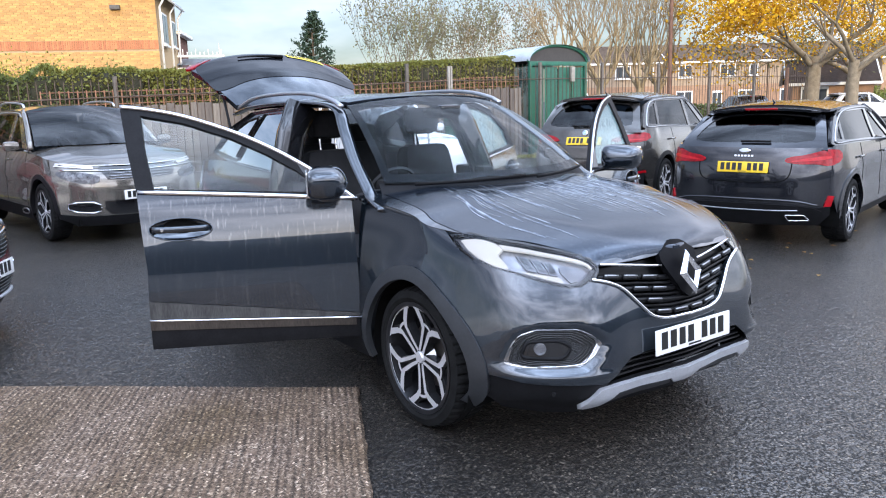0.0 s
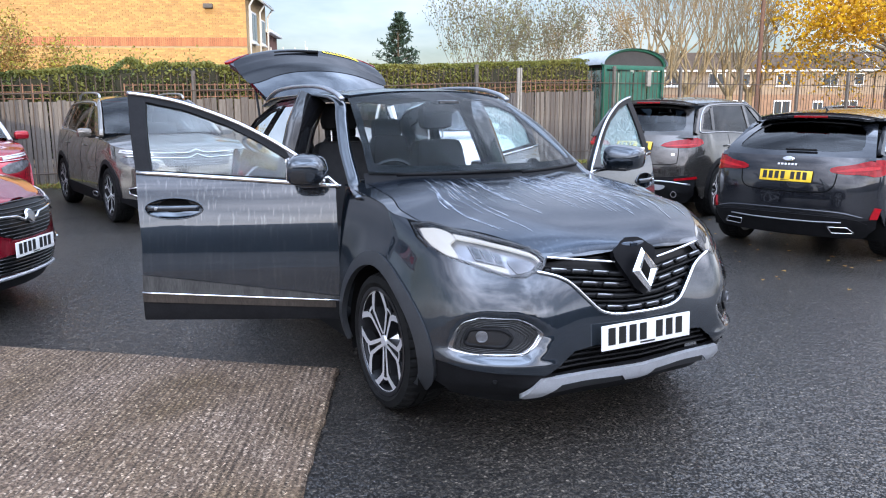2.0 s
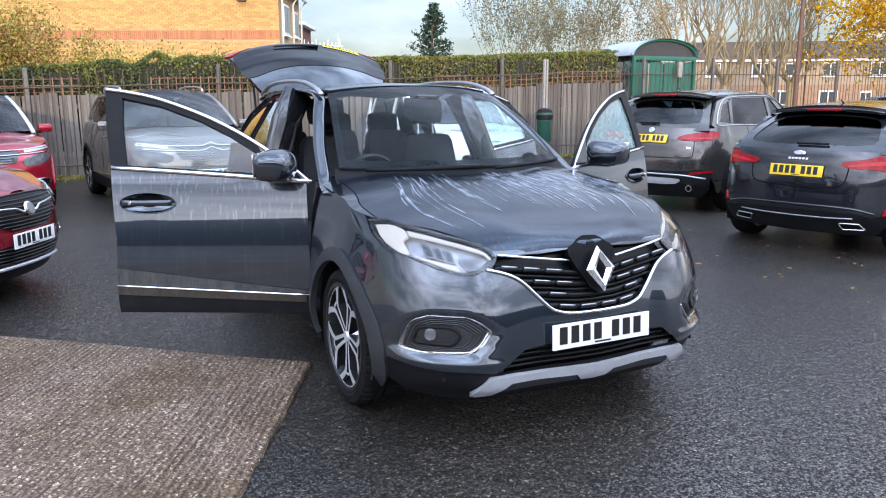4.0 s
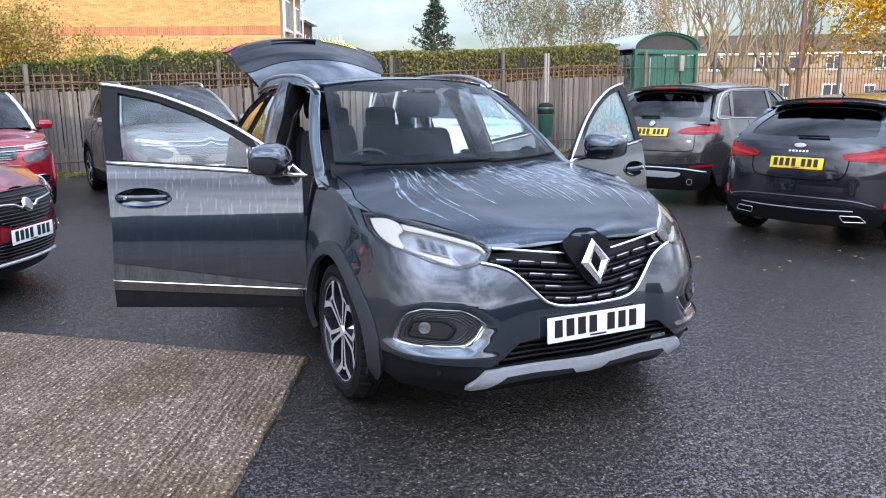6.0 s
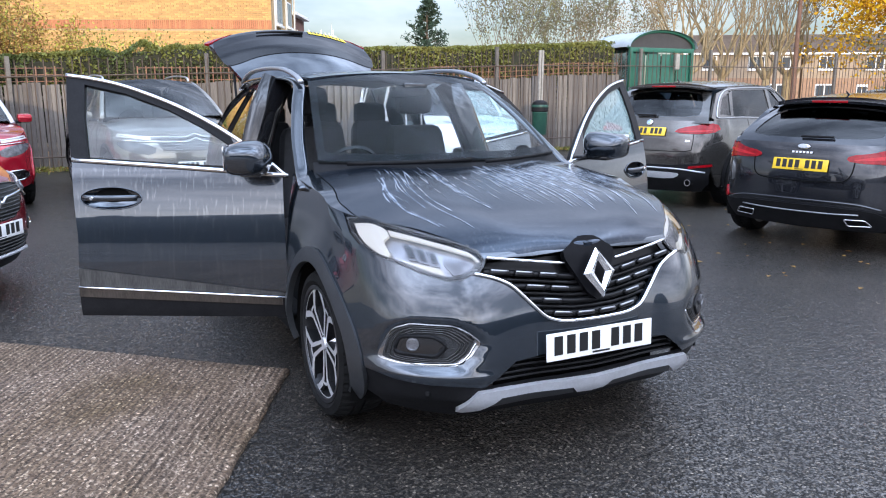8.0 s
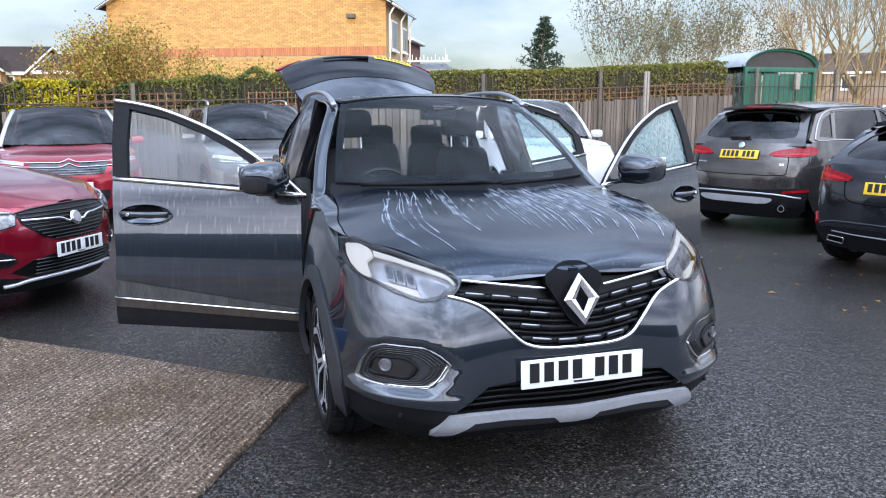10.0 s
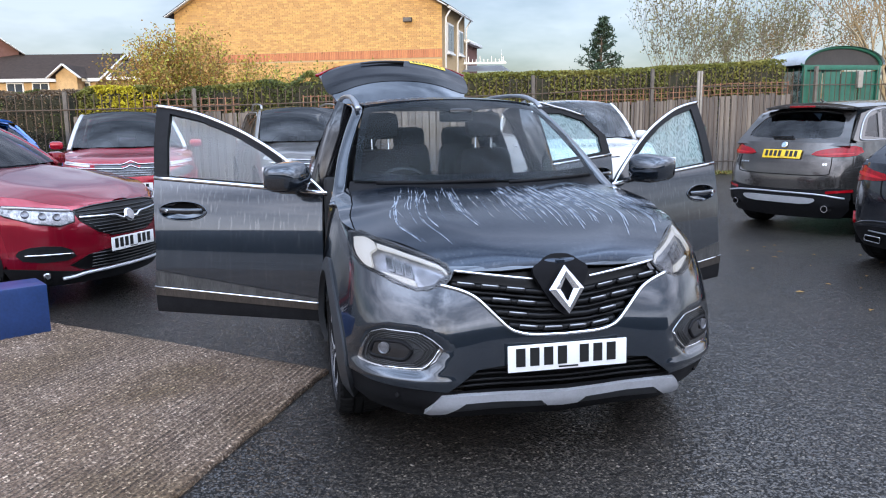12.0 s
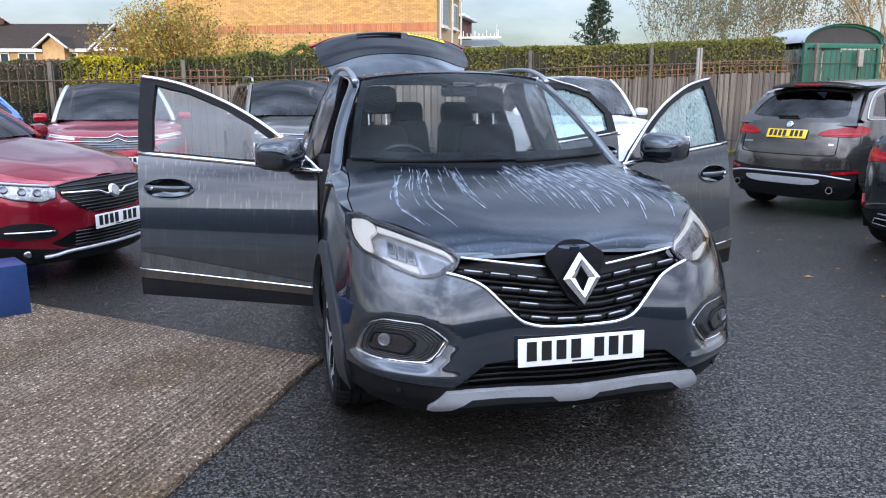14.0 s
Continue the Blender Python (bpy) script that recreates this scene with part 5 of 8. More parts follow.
gate = part("tailgate", panel(h_gate, rounded(both([(0, 0), (.52, .02), (.60, .25), (.66, .55), (.70, .85), (.60, .97), (0, 1.0)]), 1), (), .06, .05, 0, .05), M_GREY, hero, "raised tailgate with wiper and red lamps")
part("rear_glass", panel(h_gate, rounded(both([(0, .31), (.34, .30), (.56, .25), (.655, .30), (.675, .74), (.56, .90), (0, .93)]), 2), (), .08, .05, .004, 0), M_REARGLASS, gate, "dark tinted rear window")
part("rear_wiper", sweep([h_gate(q, .70 - .06 * q) + Vector((0, -.02, .012)) for q in np.linspace(-.30, .10, 8)], .022, .016, 8, taper=lambda q: .35 + .65 * q), M_PLASTIC, gate)
part("sticker", panel(h_gate, [(.17, .730), (.50, .670), (.505, .780), (.175, .840)], (), .05, .05, .008, 0), mat("yellow sticker", (0.75, 0.55, 0.03), 0.5, var=0.05), gate, "yellow rear window sticker with dark bars")
for k in range(9):
    q, d_ = .20 + .031 * k, .060 * k / 10
    part("sticker_mark", panel(h_gate, [(q, .755 - d_), (q + .017, .752 - d_), (q + .017, .808 - d_), (q, .811 - d_)], (), .05, .05, .0095, 0), M_INK, gate)
for s in (1, -1):
    lamp = rounded([(s * .44, .93), (s * .66, .74), (s * .72, .80), (s * .70, .90), (s * .52, 1.0)], 2)
    part("tail_lamp", panel(h_gate, lamp if s > 0 else lamp[::-1], (), .04, .04, .008, .02), M_REDLENS, gate)
    part("gas_strut", cyl_bm((s * .60, 2.95, 1.28), (s * .56, 3.26, 1.73), .010), M_PLASTIC, gate)

add_wheels(hero, ((-.782, 0), (.782, 0), (-.775, 2.646), (.775, 2.646)), .340, rim_k=.775)


# cabin
def seat(x, y, rear=False, w=.50):
    s_ = part("seat_cushion", box_bm(0, 0, 0, w, .52, .20, .06), M_CLOTH, hero)
    s_.matrix_local = pose(x, y, .55, 6)
    bk_ = box_bm(0, 0, .31, w * .96, .15, .62, .06)
    for v in bk_.verts:
        q = min(1, max(0, v.co.z / .62))
        v.co.x *= 1 - .34 * q ** 3
        v.co.y += .03 * (abs(v.co.x) / w * 2) ** 2 * (-1 if v.co.y < 0 else 0)
    b = part("seat_back", bk_, M_CLOTH, s_)
    b.matrix_local = pose(0, .27, .05, -16)
    up = .695 if rear else .815
    hr = part("headrest", box_bm(0, 0, 0, .27, .11, .19, .06), M_CLOTH, s_)
    hr.matrix_local = pose(0, .46, up, -10)
    for q in (-.06, .06):
        part("headrest_post", cyl_bm((q, .43, up - .17), (q, .455, up - .06), .007), M_CHROME, s_)


seat(-.38, 1.42, w=.54)
seat(.39, 1.42, w=.54)
for s in (1, -1):
    part("pillar_trim", box_bm(s * .76, 1.64, .70, .10, .36, .74, .03), M_DASH, hero)
for x in (-.42, 0, .42):
    seat(x, 2.35, True, .44)
part("floor_pan", box_bm(0, 1.5, .29, 1.55, 3.2, .08), M_SEAM, hero)
part("dashboard", box_bm(0, .70, .93, 1.46, .42, .26, .09), M_DASH, hero)
part("instrument_hood", box_bm(-.36, .83, 1.07, .36, .18, .08, .035), M_DASH, hero)
part("firewall", box_bm(0, .45, .70, 1.5, .04, .70), M_SEAM, hero)
stw = lathe([(.178, -.012), (.190, 0), (.178, .012), (.166, 0), (.178, -.012)], 36, "y")
sw = part("steering_wheel", stw, M_DASH, hero)
sw.matrix_local = pose(-.36, 1.02, .995, 24)
part("steering_boss", box_bm(0, 0, 0, .20, .05, .13, .03), M_DASH, sw)
part("rear_view_mirror", box_bm(0, 1.02, 1.47, .22, .03, .065, .015), M_GLOSSBLACK, hero)
part("sensor_box", box_bm(0, .95, 1.485, .15, .14, .07, .02), M_GLOSSBLACK, hero)


def water_runs():
    """Pale ribbons where water ran down the bonnet and roof."""
    rnd = random.Random(5)
    bm = bmesh.new()

    def ribbon(fn, pts, w):
        prev = None
        for i, (u, v) in enumerate(pts):
            n = normal_of(fn, u, v)
            n = n if n.z > 0 else -n
            p = fn(u, v) + n * .0018
            u2, v2 = pts[min(i + 1, len(pts) - 1)]
            u1, v1 = pts[max(i - 1, 0)]
            d = fn(u2, v2) - fn(u1, v1)
            sd = d.cross(n).normalized() * (w * rnd.uniform(.45, 1.2) * (.25 if i in (0, len(pts) - 1) else 1))
            q = (bm.verts.new(p - sd), bm.verts.new(p + sd))
            if prev:
                bm.faces.new((prev[0], prev[1], q[1], q[0]))
            prev = q
    for k in range(135):
        f = rnd.uniform(-.66, .80) if rnd.random() < .45 else rnd.uniform(.0, .82)
        y = rnd.uniform(.06, .36) - .06 * abs(f)
        # all runs follow one flow: forward from the screen, parting from the crown
        f0, y0, k_, wave = f, y, .62 * (f - .04) + rnd.uniform(-.05, .05), rnd.uniform(0, 6.28)
        n = rnd.randint(8, 34)
        w_ = rnd.uniform(.0011, .0040)
        pts = []
        for i in range(n):
            d_ = .022 * i
            f, y = f0 + k_ * d_ ** 1.35 + .0025 * math.sin(wave + i * .5), y0 - d_
            pts.append((f, y))
            if y < -.60 or abs(f) > .93:
                break
        if len(pts) > 4:
            ribbon(HB, pts, w_)
            if len(pts) > 12 and rnd.random() < .4:
                m_ = rnd.randint(3, 7)
                f2, y2 = pts[m_]
                side_ = rnd.choice((-1, 1)) * rnd.uniform(.003, .008) + k_ * .02
                ribbon(HB, [(f2 + side_ * q * (1 - .025 * q), y2 - .020 * q) for q in range(rnd.randint(5, 13))], w_ * .8)
    for k in range(80):
        x = rnd.uniform(-.52, .52)
        y = rnd.uniform(1.25, 2.0)
        pts = []
        for i in range(rnd.randint(5, 12)):
            pts.append((x, y))
            y -= .03
            x += rnd.uniform(-.018, .018)
            if y < 1.2:
                break
        if len(pts) > 3:
            ribbon(h_roof, pts, rnd.uniform(.0025, .0065))
    for f in bm.faces:
        f.smooth = True
    return bm


# the pale colour also holds the sky's reflection in the water
M_RUN = mat("water run with sky sheen", (0.30, 0.35, 0.42), 0.3, var=0.3, scale=30)
_n = M_RUN.node_tree.nodes.new("ShaderNodeTexNoise")
_n.inputs["Scale"].default_value, _n.inputs["Detail"].default_value = 26.0, 4.0
_a = M_RUN.node_tree.nodes.new("ShaderNodeMapRange")
_a.inputs["From Min"].default_value, _a.inputs["From Max"].default_value = 0.36, 0.62
_a.inputs["To Min"].default_value, _a.inputs["To Max"].default_value = 0.16, 0.74
M_RUN.node_tree.links.new(_n.outputs["Fac"], _a.inputs["Value"])
M_RUN.node_tree.links.new(_a.outputs["Result"], M_RUN.node_tree.nodes["Principled BSDF"].inputs["Alpha"])
part("water_run", water_runs(), M_RUN, bon, "pale branching water runs with the sky's sheen in their colour")["kind"] = "stuff"


# ---- the other parked cars ----
def small_car(name, label, material, m, w=.90, yn=-.90, yr=3.5, wb=2.65, hood=(.78, 1.0), cowl=.45, roof=1.60, roof_y=(1.25, 2.9), screen_top=.60, belt=(1.0, 1.08), r=.34, tail_y=None,
              glass_m=None, tumble=.22, rails=False, steer=0, roof_m=None, cladding=False, face=None, style="y"):
    """A parked car: skin panels, glasshouse, wheels and lamps' openings. Returns it with its skin."""
    car = thing(name, label, "car", m=m)
    nose = curve_fn((.15, .12), (.30, .03), (.42, 0), (.60, 0), (hood[0] - .08, .03), (hood[0], .08), (hood[0] + .12, .20), (1.2, .4))
    inset = curve_fn((.15, .07), (.30, .02), (.45, 0), (.62, .010), (.75, .002), (.90, .02), (1.08, .06), (1.2, .10))
    tail = curve_fn((.2, .12), (.45, 0), (.65, .0), (.90, .04), (1.1, .12), (1.3, .20))
    top = curve_fn((yn, hood[0]), (yn + .10, hood[0] + .015), (yn + .25, hood[0] + .09), (yn + .6, hood[0] + .14), (cowl, belt[0] - .01), (wb * .6, (belt[0] + belt[1]) / 2), (wb, belt[1]), (yr - .2, belt[1]), (yr + .1, belt[1]))
    S = Shell(w, yn, yr, nose, inset, tail, top, flare=((0, .38), (wb, .38)))
    crown = curve_fn((yn - .1, hood[0] - .01), (yn + .10, hood[0] + .03), (yn + .35, hood[0] + .12), (yn + .8, hood[1] - .03), (cowl, hood[1] + .05), (cowl + .3, hood[1] + .08))
    B = Bonnet(S, crown, cowl + .1)
    SF, SS, SB = S.front(), S.side(), S.back()
    wx = w - .12
    fa = w * .965
    part("front_bumper", panel(SF, both([(0, .24), (w * .7, .24), (w * .93, .30), (fa, .45), (fa, hood[0] + .02)] + [(a, top(float(np.interp(S.t_a(a), S.T, S.Y)))) for a in np.linspace(fa - .005, 0, 22)]), (), .07, .05, 0, .02), material, car)
    ra = yr - tail(belt[1])
    cab_in = curve_fn((belt[0], 0), (roof - .25, tumble * .55), (roof, tumble))
    ry0, ry1 = roof_y

    def cabin(y, z):
        return Vector((w - .065 - cab_in(z) - .05 * max(0, (y - wb * .75) / 1.2) ** 2, y, z))
    te = (tail_y if tail_y else yr - .12)
    for s in (1, -1):
        mi = s < 0
        fy = yn + .42
        edge = [(fy, .45), (fy + .1, .25), (yr - .30, .27), (yr - .19, .6), (yr - .19, belt[1] - .005)] + [(y, top(y)) for y in np.linspace(yr - .22, fy + .12, 16)]
        part("body_side", panel(SS, edge, [arch_hole(0, r + .055, r), arch_hole(wb, r + .055, r)], .08, .06, 0, .03, mirror=mi), material, car)
        for cy in (0, wb):
            part("wheel_arch_trim", panel(SS, arc(cy, r, r + .105, -8, 188, 28) + arc(cy, r, r + .050, 188, -8, 28), (), .06, .06, .008, .05, mirror=mi), M_PLASTIC if cladding else material, car)
            lin = bmesh.new()
            prof = arc(cy, r, r + .07, -20, 200, 18)
            for (ya, za), (yb, zb) in zip(prof, prof[1:]):
                lin.faces.new([lin.verts.new((s * xx, yy, zz)) for xx, yy, zz in ((w - .03, ya, za), (w - .03, yb, zb), (.45, yb, zb), (.45, ya, za))])
            lin.faces.new([lin.verts.new((s * .45, y, z)) for y, z in prof])
            part("wheel_arch_liner", finish(lin, False), M_SEAM, car)
        if cladding:
            part("sill_cladding", panel(SS, [(r + .1, .22), (wb - r - .1, .22), (wb - r - .1, .40), (r + .1, .38)], (), .1, .05, .008, .02, mirror=mi), M_PLASTIC, car)
        else:
            part("sill", panel(SS, [(r + .1, .22), (wb - r - .1, .22), (wb - r - .1, .30), (r + .1, .29)], (), .1, .05, .006, .02, mirror=mi), M_PLASTIC, car)
        # door gaps
        for y in (cowl + .12, wb * .5 + .08, wb - .40):
            part("door_gap", trim_on(SS, [(y + (.1 * max(0, z - .6) if y > wb * .7 else 0), z) for z in np.linspace(.36, top(y) - .01, 9)], .004, .0, mirror=mi, n=4), M_SEAM, car)
        for y in (wb * .5 - .04, wb - .28):
            z = belt[0] - .10
            part("door_handle", sweep([SS(y + q, z) + Vector((.022, 0, 0)) for q in np.linspace(-.10, .10, 6)] if s > 0 else [Vector((-1, 1, 1)) * SS(y + q, z) + Vector((-.022, 0, 0)) for q in np.linspace(-.10, .10, 6)], .013, .010, 6, up=(1, 0, 0)), material, car)
        # glasshouse side
        zt = roof - .085
        outline = [(cowl + .10, top(cowl + .1) - .01), (ry0 - .12, zt - .06), (ry0 + .15, zt), (ry1 - .35, zt - .01), (ry1 + .02, zt - .09), (te - .16, belt[1] + .02)] + [(y, top(y) - .012) for y in np.linspace(te - .25, cowl + .2, 10)]
        mid, q3 = wb * .5 + .10, wb - .02
        g1 = [(cowl + .36, belt[0] + .035), (ry0 + .02, zt - .065), (mid - .05, zt - .04), (mid - .05, belt[0] + .055)]
        g2 = [(mid + .05, belt[0] + .055), (mid + .05, zt - .04), (q3 - .10, zt - .05), (q3 + .02, belt[1] + .035)]
        g3 = [(q3 + .09, belt[1] + .04), (q3 - .01, zt - .055), (min(ry1 - .38, te - .5), zt - .065), (ry1 - .10, zt - .14), (te - .38, belt[1] + .06)]
        cab = cabin if s > 0 else (lambda y, z: Vector((-cabin(y, z).x, y, z)))
        frame_ = part("window_frame", panel(cab, outline, [g1, g2, g3], .10, .08, 0, .04, flip=s < 0), roof_m or material, car)
        for gg in (g1, g2, g3):
            part("window_glass", panel(cab, scaled(gg, 1.02), (), .15, .1, -.010, 0, flip=s < 0), glass_m or M_CARGLASS, car)
        line = [(cowl + .20, belt[0] + .012)] + [(y, top(y) + .012) for y in np.linspace(cowl + .5, te - .35, 8)] + [(te - .30, belt[1] + .06), (ry1 - .06, zt - .12), (ry1 - .42, zt - .035), (ry0 + .2, zt - .02), (ry0 - .1, zt - .075)]
        part("window_trim", trim_on(cab, [tuple(p) for p in spline(line, 4)], .009, .004, flip=s < 0), M_SATIN, car)
        if rails:
            part("roof_rail", sweep(spline([(s * (w - tumble - .10), ry0 + .1, roof - .045), (s * (w - tumble - .10), ry0 + .22, roof + .012), (s * (w - tumble - .09), (ry0 + ry1) / 2, roof + .035), (s * (w - tumble - .11), ry1 - .4, roof + .005), (s * (w - tumble - .12), ry1 - .25, roof - .06)], 6), .017, .013, 8), M_SATIN, car)
        mm = part("door_mirror", box_bm(0, 0, 0, .19, .11, .125, .05), material, car)
        mm.matrix_local = pose(s * (w + .075), cowl + .28, belt[0] + .08)
        part("mirror_foot", box_bm(s * (w - .02), cowl + .28, belt[0] + .03, .10, .05, .04, .012), M_PLASTIC, car)
    # bonnet, windscreen, roof
    part("bonnet", panel(B, both([(0, B.ys[0] + .01), (.995, B.ys[0] + .01), (.995, cowl + .05), (.5, cowl - .06), (0, cowl - .12)]), (), .08, .05, 0, .02), material, car)
    wt = w - .065 - cab_in(roof - .085) - .05

    def screen(f, v):
        p = Vector((f * (w - .13), cowl - .10 + .20 * f * f, hood[1] + .05)).lerp(Vector((f * wt, ry0 - .10 + .10 * f * f, roof - .02 - .055 * f * f)), v)
        return p + Vector((0, -.55, .8)) * (.05 * 4 * v * (1 - v))
    part("windscreen", panel(screen, both([(0, 0), (.98, 0), (.985, .5), (.98, .98), (0, .98)]), (), .12, .1, 0, .01), glass_m or M_CARGLASS, car)
    for s in (1, -1):
        part("front_pillar", sweep([screen(s * 1.03, v) + Vector((0, .02, -.012)) for v in np.linspace(-.04, 1.0, 8)], .035, .03, 8), roof_m or material, car)

    def top_fn(x, y):
        k = (y - ry0) / (ry1 - ry0)
        return Vector((x, y, roof - .022 * (1 - min(1, max(0, k * 4))) - .085 * max(0, k - .35) ** 1.6 - .065 * (abs(x) / (wt + .02)) ** 2.4))
    part("roof", panel(top_fn, both([(0, ry0 - .10), (wt * .6, ry0 - .06), (wt + .03, ry0), (wt + .035, (ry0 + ry1) / 2), (wt - .0, ry1), (0, ry1 + .03)]), (), .12, .14, 0, .03), roof_m or material, car)

    def rear_screen(f, v):
        a = Vector((f * (wt + .07), te - .04 - .06 * f * f, belt[1] + .0))
        b = Vector((f * (wt - .04), ry1 + .01 - .03 * f * f, roof - .125 - .04 * f * f))
        return a.lerp(b, v) + Vector((0, .7, .5)) * (.03 * 4 * v * (1 - v))
    part("tailgate_frame", panel(rear_screen, both([(0, -.12), (1.08, -.12), (1.06, .5), (1.02, 1.06), (0, 1.06)]), [rounded(both([(0, .06), (.88, .08), (.93, .3), (.86, .90), (.5, .95), (0, .96)]), 1)], .12, .08, 0, .04, flip=True), material, car)
    part("rear_window", panel(rear_screen, rounded(both([(0, .05), (.9, .07), (.95, .3), (.88, .92), (.5, .97), (0, .98)]), 1), (), .15, .15, -.008, 0, flip=True), glass_m or M_CARGLASS, car)
    sp = part("roof_spoiler", panel(lambda x, v: Vector((x, ry1 - .08 + v, roof - .062 - .10 * v - .05 * (abs(x) / wt) ** 2.4)), both([(0, 0), (wt - .02, 0), (wt - .08, .20), (0, .24)]), (), .12, .08, .004, .02), material, car)
    part("third_brake_light", box_bm(0, ry1 + .155, roof - .088, .34, .012, .022, .004), M_REDLENS, car)
    part("shark_fin_aerial", sweep(spline([(0, ry1 - .38, roof - .05), (0, ry1 - .28, roof - .025), (0, ry1 - .21, roof + .012)], 5), .020, .018, 8, taper=lambda q: 1 - .75 * q), material, car)
    back_z = belt[1] - .02
    part("rear_bumper", panel(SB, both([(0, .30), (w * .85, .30), (w * .905, .45), (w * .91, back_z), (0, back_z)]), (), .07, .06, 0, .03, flip=True), material, car)
    part("rear_skirt", panel(SB, both([(0, .20), (w * .80, .22), (w * .89, .33), (w * .895, .42), (w * .6, .38), (0, .38)]), (), .08, .05, .008, .03, flip=True), M_PLASTIC, car)
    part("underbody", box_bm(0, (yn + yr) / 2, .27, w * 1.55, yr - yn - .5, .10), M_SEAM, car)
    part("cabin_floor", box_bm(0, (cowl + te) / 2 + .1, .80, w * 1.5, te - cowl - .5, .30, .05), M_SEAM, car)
    for x, y in ((-.36, ry0 + .35), (.36, ry0 + .35), (-.40, wb - .25), (.40, wb - .25)):
        sb = part("seat_back", box_bm(0, 0, .30, .46, .14, .62, .06), M_CLOTH, car)
        sb.matrix_local = pose(x, y, .66, -14)
        hr = part("headrest", box_bm(0, 0, 0, .25, .10, .17, .04), M_CLOTH, car)
        hr.matrix_local = pose(x, y + .19, 1.32 if roof > 1.5 else 1.24, -8)
    st = part("steering_wheel", lathe([(.172, -.011), (.183, 0), (.172, .011), (.161, 0), (.172, -.011)], 24, "y"), M_DASH, car)
    st.matrix_local = pose(-.36, cowl + .52, belt[0] + .0, 24)
    part("dashboard", box_bm(0, cowl + .22, belt[0] - .08, w * 1.55, .40, .22, .07), M_DASH, car)
    add_wheels(car, ((-wx, 0), (wx, 0), (-wx, wb), (wx, wb)), r, steer=steer, face=face, style=style)
    return car, S, SF, SB, rear_screen, SS


def at_heading(x, y, rz, local=(0, 0)):
    """The pose of a car turned by rz whose local point lies at (x, y)."""
    return pose(x, y, 0, 0, 0, rz) @ Matrix.Translation((-local[0], -local[1], 0))


def text_bars(parent, m, widths, h, gap, material, name="badge_marks"):
    o = part(name, bars(widths, h, gap), material, parent)
    o.matrix_local = m


def on_front(F, x, z, out=.004, yaw=0):
    p = F(x, z)
    n = normal_of(F, x, z)
    n = n if n.y < 0 else -n
    return Matrix.Translation(p + n * out) @ pose(0, 0, 0, 0, 0, math.degrees(math.atan2(n.x, -n.y)) + yaw) @ pose(0, 0, 0, -math.degrees(math.asin(n.z)))


def on_back(F, x, z, out=.004):
    p = F(x, z)
    n = normal_of(F, x, z)
    n = n if n.y > 0 else -n
    return Matrix.Translation(p + n * out) @ pose(0, 0, 0, 0, 0, 180 + math.degrees(math.atan2(-n.x, n.y))) @ pose(0, 0, 0, -math.degrees(math.asin(n.z)))


def disc_badge(car, m, r=.042, material=None, inner=None, squash=1.0):
    b = part("badge", lathe([(0, -.010), (r * .55, -.009), (r * .8, -.008), (r * .93, -.004), (r, .003)], 28, "y"), material or M_CHROME, car)
    b.matrix_local = m @ Matrix.Diagonal((1, 1, squash, 1))
    if inner:
        i_ = part("badge_face", lathe([(0, -.0125), (r * .72, -.0115), (r * .74, -.006)], 24, "y"), inner, b)
    return b


# red crossover on the driver's side of the SUV
VX = (.87, -.49)
ruby, VS, VF, VB, _r, _s = small_car("red_crossover", "ruby red crossover with chrome-winged black grille", M_RED, at_heading(-2.325, 3.03, 60.6, (0, -.905)), w=.905, yn=-.905, yr=3.55, wb=2.675, hood=(.80, 1.03), roof=1.57, roof_y=(1.38, 2.9), cladding=True, belt=(1.02, 1.10), glass_m=M_CARGLASS)
g1 = both([(0, .545), (.20, .548), (.33, .590), (.455, .690), (.475, .768), (.30, .790), (0, .798)])
part("grille", panel(VF, g1, (), .05, .03, .004, .01), M_GRILLE, ruby, "black slatted grille")
for k in range(9):
    zz = .562 + .025 * k
    ww = float(np.interp(zz, (.545, .59, .69, .768), (.20, .32, .445, .465))) - .012
    part("grille_bar", trim_on(VF, [(x, zz) for x in np.linspace(-ww, ww, 16)], .0055, .009), M_GLOSSBLACK, ruby)
part("grille_edge", trim_on(VF, [tuple(p) for p in spline([(-.47, .772), (-.30, .794), (0, .802), (.30, .794), (.47, .772)], 5)], .007, .008), M_GLOSSBLACK, ruby)
